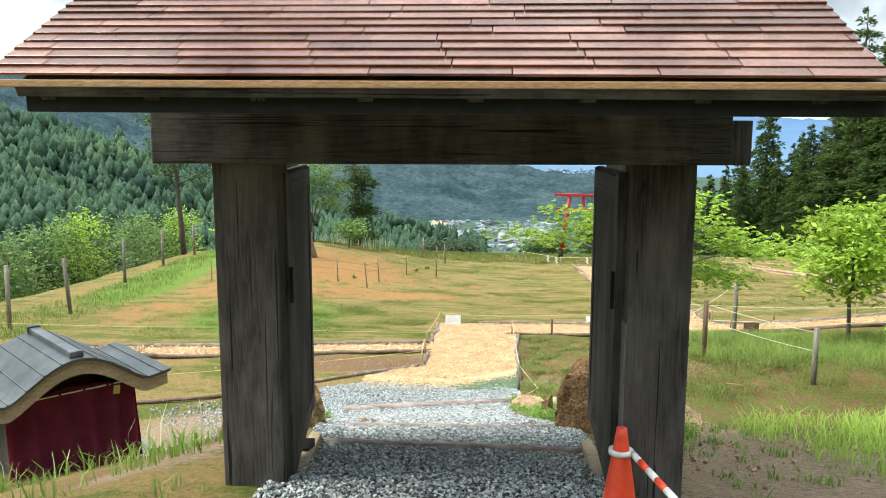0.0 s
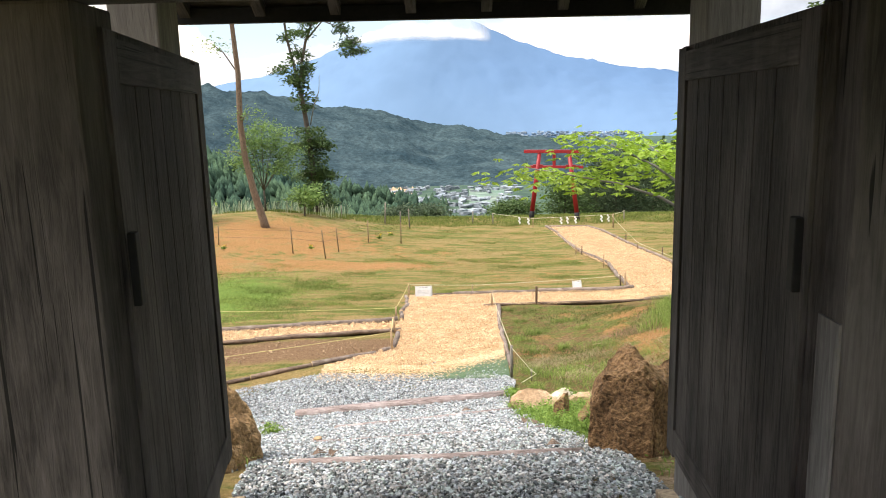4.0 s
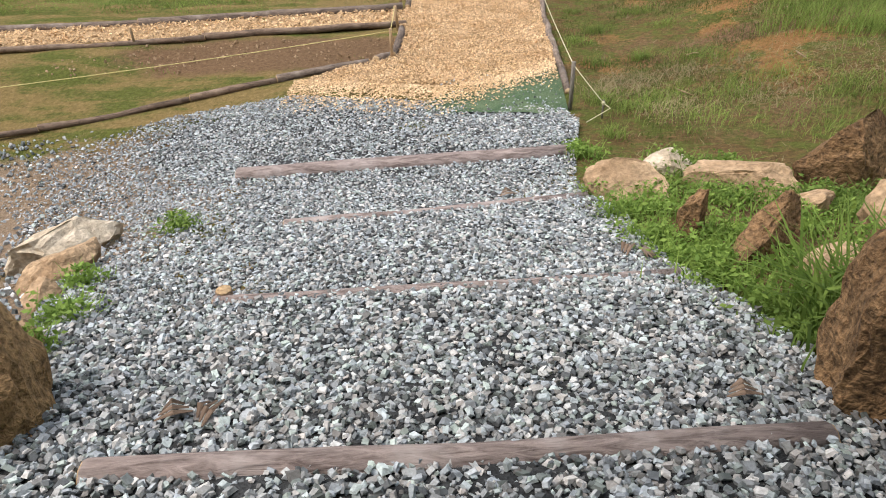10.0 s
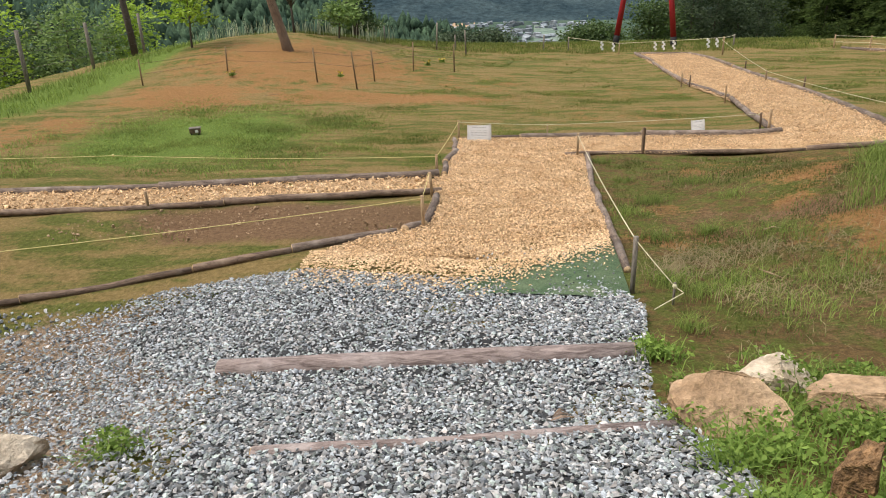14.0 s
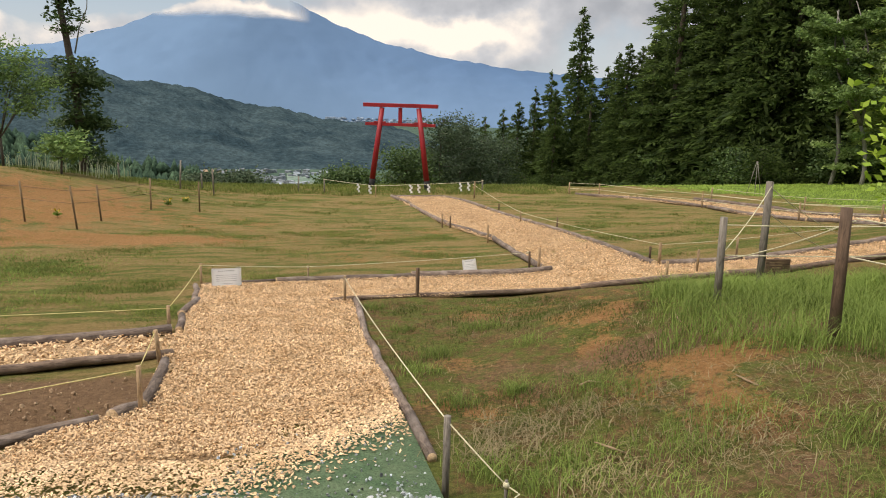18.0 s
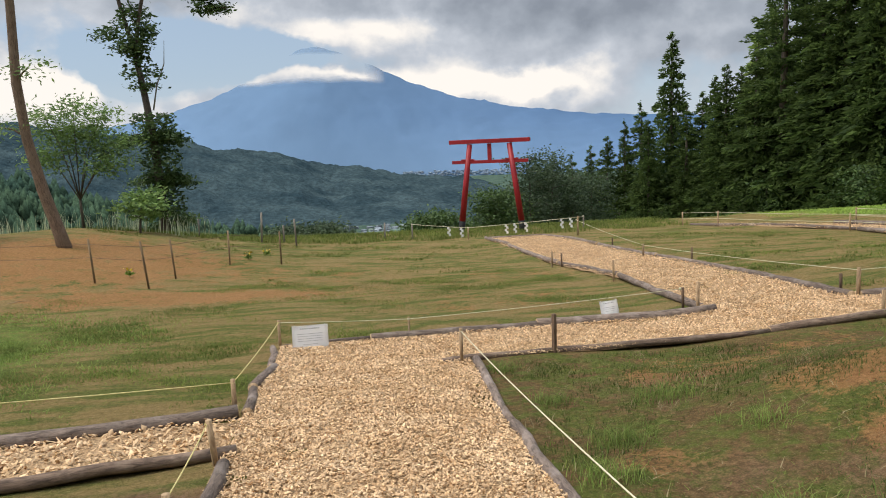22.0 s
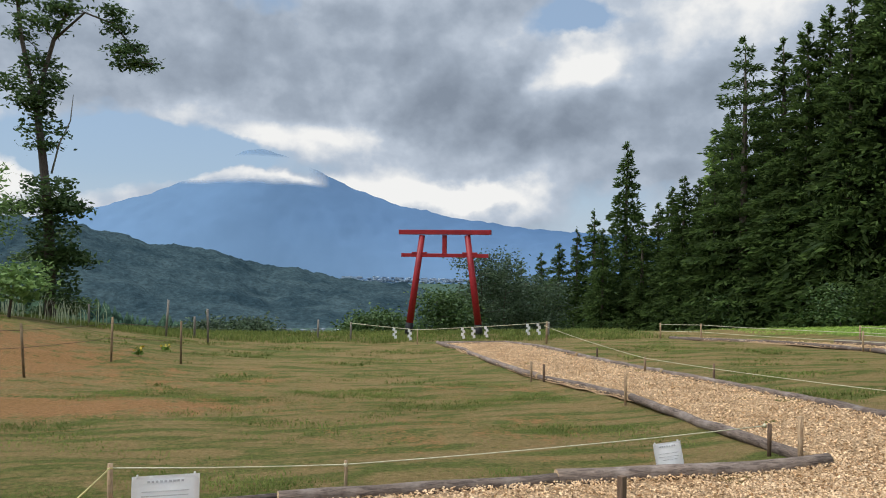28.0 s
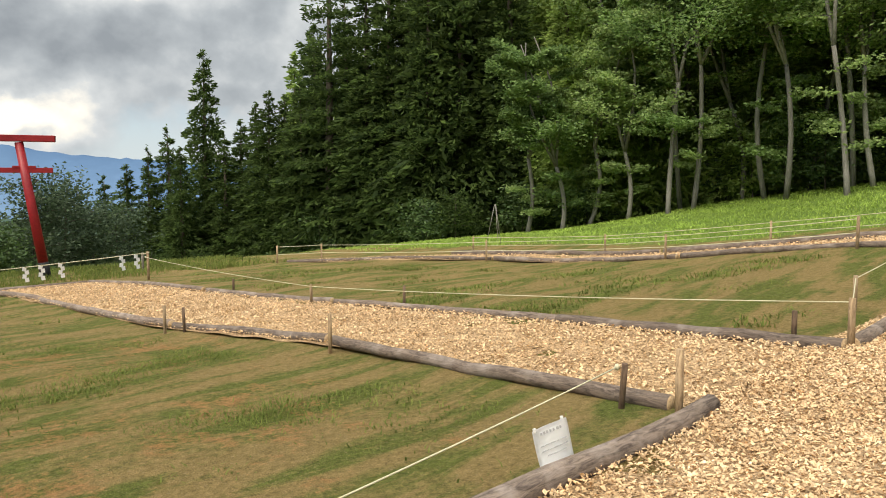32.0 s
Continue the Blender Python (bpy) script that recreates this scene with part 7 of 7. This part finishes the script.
    zz = np.where(rng.random(n) < 0.75, -1.5 + 3.7 * rng.random(n), 3.4 + 2.4 * rng.random(n))
    a, r = rng.random(n) * 6.283, (0.12 + 0.62 * rng.random(n) ** 0.8) * (0.45 + 0.65 * np.abs(np.sin(zz * 2.1 + 0.6)))
    cx = np.interp(zz, [-2.9, 0.0, 1.5, 3.0, 4.2, 6.0], [-6.8, -6.86, -6.95, -7.12, -7.28, -7.6]) + 0.12
    d = unit_rows(rng, n)
    d[:, 2] = -0.5 * np.abs(d[:, 2])
    cen = np.stack([cx + r * np.cos(a), 40.4 + r * np.sin(a), zz], -1) - np.array(b)[None]
    attach("ivy", crown_mesh("ivy", cen, d, 0.07 + 0.06 * rng.random(n), M["ivy"], rng, ratio=0.4), t, "dark ivy clothing the trunk")
    b = Vector((-16.0, 39.0, gz(-16.0, 39.0)))
    branchy("ivy_tree", b, (-1.0, 0.2), 11.5, 212, "ivy", "bark", "tall dark tree with an ivy-covered trunk", 0.35, 0.3, 0.15, 4200, 0.085, 18, 0.32, 1.4)
    # maples beside the gate
    maple((1.92, 8.62, gz(1.92, 8.62)), 2.9, (0.5, 0.3), 231, ((0.8, 9.7, 2.35), (1.3, 9.6, 2.6), (1.8, 9.8, 2.5), (2.3, 9.4, 2.78), (2.9, 9.2, 2.5), (3.5, 9.3, 2.3), (4.1, 9.6, 2.2), (2.7, 8.8, 2.0), (3.2, 9.8, 1.85), (2.2, 9.9, 2.3), (2.9, 10.2, 2.7)), 2300, "slender maple with bright green leaves beside the gate")
    branchy("maple_tree", (8.3, 17.7, gz(8.3, 17.7)), (0.0, 0.0), 2.7, 232, "maple", "bark", "small round maple with fresh green leaves", 0.45, 0.3, 0.05, 4200, 0.07, 16, 0.26, 1.0, "", 0.6)
    branchy("maple_tree", (7.6, 12.6, gz(7.6, 12.6)), (0.0, 0.0), 2.2, 233, "maple", "bark", "small round maple with fresh green leaves", 0.45, 0.3, 0.05, 2600, 0.06, 14, 0.22, 0.8, "", 0.6)
    # scrub beyond the left fence
    rng = random.Random(9)
    for i in range(26):
        x, y = -17.5 - rng.random() * 6, 14 + i * 1.15
        branchy("shrub", (x, y, gz(x, y) - 0.3), (0, 0), rng.uniform(2.2, 3.6), 300 + i, ("leaf", "maple", "leaf", "ivy")[i % 4], "bark", "leafy shrub below the field fence", 0.3, 0.1, 0.05, 1800, 0.085, 12, 0.4, 1.2, "fence shrubs", 0.7)


def maple(base, h, lean, seed, tips, leaves, label):
    """A maple whose limbs end in layered sprays of lobed leaves."""
    rng = np.random.default_rng(seed)
    t = thing("maple_tree", Matrix.Translation(base), label, "tree")
    b = Vector(base)
    fork = Vector((lean[0] * 0.35, lean[1] * 0.35, h * 0.55))
    for k, (dx, dy) in enumerate(((0, 0), (0.07, 0.05), (-0.05, 0.08))):
        low = Vector((dx, dy, -0.2))
        tube("stem", [low, low.lerp(fork, 0.35) + Vector((0.03 * math.sin(k * 2), 0.02, 0)), low.lerp(fork, 0.7) - Vector((0.03, 0.02 * k, 0)), fork], [0.02, 0.017, 0.015, 0.013], M["post_grey"], t, segs=8, rough=0.1)
    for z in (0.45, 1.1):
        q = fork * (z / fork.z)
        tube("tie", [q + Vector((0.05, 0.05, -0.02)), q + Vector((0.0, 0.03, 0.02))], 0.05, M["mat"], t, "green twine tie", segs=8)
    cs, ds = [], []
    for k, tip in enumerate(tips):
        q = Vector(tip) - b
        mid = fork.lerp(q, 0.5) + Vector((0, 0, 0.12))
        tube("limb", [fork, fork.lerp(mid, 0.6) + Vector((0, 0, 0.05)), mid, mid.lerp(q, 0.6), q], [0.014, 0.011, 0.009, 0.007, 0.004], M["pale_bark"], t, segs=6)
        n = leaves // len(tips)
        s = rng.random(n) ** 0.7
        base_p = np.array(mid)[None] * (1 - s)[:, None] + np.array(q)[None] * s[:, None]
        a = rng.random(n) * 6.283
        r = 0.42 * np.sqrt(rng.random(n))
        cs.append(base_p + np.stack([r * np.cos(a), r * np.sin(a), -0.10 * r + 0.05 * rng.normal(size=n)], -1))
    cs = np.concatenate(cs)
    n = len(cs)
    # five lobes a leaf
    yaw = rng.random(n) * 6.283
    c2, d2, z2 = [], [], []
    for lobe, ln in ((-1.25, 0.7), (-0.6, 0.9), (0, 1.0), (0.6, 0.9), (1.25, 0.7)):
        d = np.stack([np.cos(yaw + lobe), np.sin(yaw + lobe), -0.35 + 0.1 * rng.normal(size=n)], -1)
        c2.append(cs + d * 0.034 * ln)
        d2.append(d / np.linalg.norm(d, axis=1)[:, None])
        z2.append(np.full(n, 0.036 * ln))
    attach("crown", crown_mesh("crown", np.concatenate(c2), np.concatenate(d2), np.concatenate(z2), M["maple"], rng, ratio=0.3), t, "layered lobed fresh green leaves")
    return t


# ---------- grass and weeds ----------
def blades(name, xy, height, mat, rng, label, lean=0.5, width=0.006, category="grass"):
    """Bent grass blades rooted at plan points: three-sided strips, joined."""
    n = len(xy)
    z = ground_z(xy[:, 0], xy[:, 1]) - 0.01
    root = np.stack([xy[:, 0], xy[:, 1], z], -1)
    a = rng.random(n) * 6.283
    out = np.stack([np.cos(a), np.sin(a), 0 * a], -1)
    side = np.stack([-np.sin(a), np.cos(a), 0 * a], -1) * (width * (0.6 + 0.8 * rng.random(n)))[:, None]
    h = height * (0.5 + 0.8 * rng.random(n))
    l1, l2 = h * lean * 0.35 * rng.random(n), h * lean * (0.5 + 0.8 * rng.random(n))
    mid = root + out * l1[:, None] + np.array([0, 0, 1]) * (h * 0.6)[:, None]
    tip = root + out * l2[:, None] + np.array([0, 0, 1]) * h[:, None]
    co = np.stack([root - side, root + side, mid + side * 0.8, mid - side * 0.8, tip + side * 0.1, tip - side * 0.1], 1).reshape(-1, 3)
    f = np.array([(0, 1, 2, 3), (3, 2, 4, 5)])
    faces = (f[None] + (np.arange(n) * 6)[:, None, None]).reshape(-1, 4)
    return tagged(new(name, mesh_from_arrays(name, co, faces, mat)), label, category, kind="stuff")


def clumps(rng, count, per, area, spread_, keep=None):
    x0, x1, y0, y1 = area
    c = np.stack([x0 + (x1 - x0) * rng.random(count), y0 + (y1 - y0) * rng.random(count)], -1)
    if keep is not None:
        c = c[keep(c[:, 0], c[:, 1])]
    return (c[:, None] + rng.normal(size=(len(c), per, 2)) * spread_).reshape(-1, 2)


def off_paths(x, y):
    """True where neither gravel nor chips lie."""
    on = (np.abs(x - 0.05) < 1.15) & (y > 0.5) & (y < 22.2)
    on |= (x > -4.8) & (x < 1.3) & (y > 7) & (y < 15.8) & (x > -1.2 - (y - 8.5) * 0.62)
    on |= (x > 1) & (y > 20.3) & (y < 22.4)
    on |= (x > 4.2) & (x < 7.2) & (y > 22) & (y < 37)
    on |= (x < -1) & (y > 16.6) & (y < 19.0)
    on |= (x > 12) & (x < 18) & (y > 22) & (y < 38)
    on |= (x < -2.8) & (x > -5.8) & (y > 7.4) & (y < 10.6)
    return ~on


def make_grass():
    rng = np.random.default_rng(21)
    broad = lambda x, y: np.sin(x * 0.9 + 1.7 * np.sin(y * 0.55)) * np.sin(y * 1.25 + 0.8 * np.sin(x * 0.7))
    field = clumps(rng, 6000, 8, (-9, 6, 16, 27), 0.09, lambda x, y: off_paths(x, y) & (broad(x, y) + rng.normal(size=len(x)) * 0.35 > 0.05) & (np.hypot((x + 6.4) / 4.2, (y - 31) / 3.4) > 1.1))
    blades("lawn_grass", field, 0.035, M["short_grass"], rng, "short patchy lawn grass", 1.2, 0.005)
    near = clumps(rng, 3000, 12, (1.2, 8, 13.2, 20.3), 0.055, lambda x, y: off_paths(x, y) & (broad(x * 1.6, y * 1.5) + rng.normal(size=len(x)) * 0.5 > -0.1))
    blades("lawn_grass", near, 0.036, M["moss_grass"], rng, "short patchy lawn grass", 1.0, 0.0028)
    # green tufts in streaks over the open field, denser and darker where the turf has taken
    def turf(x, y):
        v = sum(np.sin(x * fx + y * fy + p) * w for fx, fy, p, w in ((0.7, 2.3, 0.3, 1.0), (-0.5, 3.1, 1.9, 0.8), (1.6, 4.3, 4.0, 0.6), (-1.9, 1.2, 2.6, 0.6), (3.1, 6.5, 5.2, 0.45), (0.25, 0.9, 1.1, 0.9)))
        return v + rng.normal(size=len(x)) * 0.45 > 0.75

    open_field = lambda x, y: off_paths(x, y) & turf(x, y) & (np.hypot((x + 6.4) / 4.2, (y - 31) / 3.4) > 1.1)
    for area, count, per, tall, wide in (((-6, 4.4, 22.3, 29), 9000, 13, 0.034, 0.0034), ((-9, 4.4, 29, 37), 3800, 9, 0.05, 0.007), ((7, 13, 22.4, 36), 4200, 9, 0.05, 0.007), ((-8, -1.2, 18.9, 22.3), 3000, 11, 0.04, 0.004)):
        tufted = clumps(rng, count, per, area, 0.07, open_field)
        blades("turf_grass", tufted, tall, M["short_grass"], rng, "short olive green turf in streaks over the field", 1.3, wide)
    dry = clumps(rng, 700, 5, (1.2, 9, 12.5, 20.3), 0.08, off_paths)
    blades("dry_grass", dry, 0.045, M["dry_grass"], rng, "dry straw-coloured grass", 1.8, 0.003)
    bank = clumps(rng, 2900, 18, (3.2, 10.5, 13.6, 20.0), 0.08, lambda x, y: (np.hypot((x - 6.4) / 3.0, (y - 16.9) / 2.4) + rng.normal(size=len(x)) * 0.2 < 0.95) & (x > 3.55 + 0.2 * np.sin(y * 2.3) + 0.78 * np.clip(y - 17.0, 0, 5)))
    blades("tall_grass", bank, 0.21, M["grass"], rng, "tall bright green grass on the bank", 1.0, 0.003)
    tufts = np.concatenate([np.array([[x, y]]) + rng.normal(size=(int(1500 * sp), 2)) * sp * 0.8 for x, y, sp in ((2.11, 16.13, 0.09), (2.0, 16.05, 0.06), (2.55, 15.78, 0.16), (2.8, 15.5, 0.15), (1.97, 14.55, 0.2), (2.6, 14.4, 0.22), (3.1, 14.6, 0.2), (3.6, 14.0, 0.3), (1.5, 15.9, 0.1), (1.4, 16.9, 0.12), (1.75, 17.5, 0.14), (2.6, 17.3, 0.12), (2.4, 18.4, 0.16), (1.5, 18.6, 0.12), (1.35, 14.5, 0.14), (1.6, 14.2, 0.16), (2.2, 13.8, 0.25), (3.0, 13.4, 0.3), (4.2, 13.2, 0.3), (1.3, 13.4, 0.08), (1.35, 19.9, 0.1))])
    blades("grass_tufts", tufts, 0.105, M["grass"], rng, "scattered tufts of green grass", 1.0, 0.0024)
    dark = clumps(rng, 1500, 22, (1.25, 7.5, 13.0, 20.2), 0.09, lambda x, y: off_paths(x, y) & (broad(x * 2.1 + 3, y * 1.7) + rng.normal(size=len(x)) * 0.3 > 0.12))
    blades("moss_grass", dark, 0.045, M["moss_grass"], rng, "short dark green grass in patches", 1.2, 0.0024)
    straw = np.concatenate([np.array([[x, y]]) + rng.normal(size=(int(1600 * sp), 2)) * sp for x, y, sp in ((1.6, 15.0, 0.2), (1.9, 15.2, 0.2), (1.45, 14.8, 0.12), (2.9, 15.2, 0.18), (2.4, 15.3, 0.15), (2.9, 14.2, 0.25), (2.0, 14.2, 0.2), (3.5, 14.9, 0.2), (3.9, 14.4, 0.3))])
    blades("straw", straw, 0.06, M["dry_grass"], rng, "matted straw-coloured dead grass", 2.2, 0.003)
    lush = clumps(rng, 2600, 10, (-10, -2.6, 18.9, 26), 0.09, lambda x, y: off_paths(x, y) & (np.hypot((x + 6.3) / 3.3, (y - 22.3) / 3.9) + rng.normal(size=len(x)) * 0.15 < 1))
    blades("lush_grass", lush, 0.05, M["grass"], rng, "lush green grass patch on the field", 1.2, 0.006)
    slope = clumps(rng, 7000, 9, (16, 36, 20, 46), 0.2, off_paths)
    blades("slope_grass", slope, 0.085, M["bright_grass"], rng, "bright green grass on the slope below the forest", 1.5, 0.009)
    brow = clumps(rng, 3600, 9, (-13, 12, 37.5, 43), 0.16, off_paths)
    blades("brow_grass", brow, 0.13, M["short_grass"], rng, "tall grass on the brow of the field", 0.8, 0.008)
    gate = clumps(rng, 620, 14, (2.2, 8, 4, 12.5), 0.09, lambda x, y: off_paths(x, y) & (np.hypot((x - 5.2) / 1.9, (y - 8.2) / 3.6) + rng.normal(size=len(x)) * 0.14 < 0.9) & (x > 3.3))
    blades("gate_grass", gate, 0.2, M["bright_grass"], rng, "green grass and weeds beside the gate", 0.8, 0.006)
    left = clumps(rng, 70, 10, (-7, -1.3, 4.5, 9.6), 0.1, off_paths)
    blades("gate_grass", left, 0.15, M["grass"], rng, "green weeds and grass around the shrine", 0.8, 0.006)
    edge = clumps(rng, 520, 10, (-14, -11.6, 16, 38), 0.16)
    blades("fence_grass", edge, 0.16, M["grass"], rng, "rank grass along the field fence", 0.6, 0.01)
    stalks = clumps(rng, 70, 5, (-12.5, -5.0, 37.0, 40.0), 0.12)
    blades("pale_stalks", stalks, 0.6, M["stalk"], rng, "tall pale flowering stalks on the brow of the field", 0.35, 0.009, "plants")
    # leafy weeds among the garden rocks
    spots = [(0.98, 11.3, 0.13), (1.06, 10.9, 0.15), (1.14, 10.6, 0.15), (1.24, 10.3, 0.15), (1.36, 10.0, 0.15), (1.42, 9.75, 0.14), (0.9, 11.75, 0.1), (1.3, 10.55, 0.16), (1.2, 11.5, 0.2), (1.35, 11.9, 0.16), (1.45, 10.95, 0.25), (1.7, 11.7, 0.25), (1.65, 10.4, 0.25), (1.95, 11.15, 0.2), (1.75, 9.9, 0.22), (2.3, 10.7, 0.3), (2.2, 11.6, 0.3), (2.5, 11.5, 0.3), (1.6, 12.5, 0.2), (1.9, 12.3, 0.22), (0.95, 12.85, 0.14), (1.05, 12.2, 0.14), (1.6, 9.65, 0.2), (2.0, 9.7, 0.25), (2.6, 10.1, 0.3),
             (-1.75, 10.0, 0.12), (-1.95, 10.5, 0.1), (-1.65, 9.6, 0.1), (-1.9, 11.6, 0.12), (-1.6, 9.2, 0.12), (2.1, 8.4, 0.3), (2.4, 8.9, 0.3)]
    pts = np.concatenate([np.array([[x, y]]) + rng.normal(size=(int(9000 * s * s) + 220, 2)) * s * 0.55 for x, y, s in spots])
    hz = ground_z(pts[:, 0], pts[:, 1]) + 0.015 + 0.15 * rng.random(len(pts)) ** 1.3 * (0.45 + 0.75 * np.abs(np.sin(pts[:, 0] * 9.0) * np.sin(pts[:, 1] * 8.0)))
    c = np.stack([pts[:, 0], pts[:, 1], hz], -1)
    d = unit_rows(rng, len(c))
    d[:, 2] = 0.3 + 0.5 * d[:, 2]
    me = crown_mesh("weeds", c, d, 0.010 + 0.014 * rng.random(len(c)), M["weed"], rng, ratio=0.5)
    tagged(new("weeds", me), "low leafy green weeds among the rocks", "weeds", kind="stuff")
    # flowering weeds before the little shrine
    bed = np.concatenate([np.array([[x, y]]) + rng.normal(size=(26, 2)) * 0.16 for x, y in ((-3.5, 7.7), (-3.1, 7.95), (-2.7, 8.3), (-3.9, 7.4), (-2.3, 8.0), (-2.2, 7.2))])
    blades("shrine_weeds", bed, 0.2, M["weed"], rng, "green weeds growing before the shrine", 0.7, 0.009)
    blades("flower_stalks", bed[::9], 0.42, M["stalk"], rng, "pale flowering stalks before the shrine", 0.3, 0.008, "plants")
    sparse = clumps(rng, 90, 14, (1.8, 4.6, 4.0, 10.5), 0.05, off_paths)
    blades("soil_weeds", sparse, 0.09, M["weed"], rng, "sparse small weeds on bare soil", 1.0, 0.006)
    nest = np.concatenate([np.array([[x, y]]) + rng.normal(size=(int(900 * q), 2)) * q * 0.6 for x, y, q in spots])
    blades("rock_grass", nest, 0.11, M["weed"], rng, "fine green grass between the rocks", 1.0, 0.004)
    long = np.concatenate([np.array([[x, y]]) + rng.normal(size=(110, 2)) * 0.09 for x, y in ((1.62, 10.0), (1.85, 9.85), (2.0, 10.1), (1.55, 9.75))])
    blades("long_grass", long, 0.32, M["weed"], rng, "long arching grass beside the boulder", 1.0, 0.008)


make_forest()
make_field_trees()
make_grass()
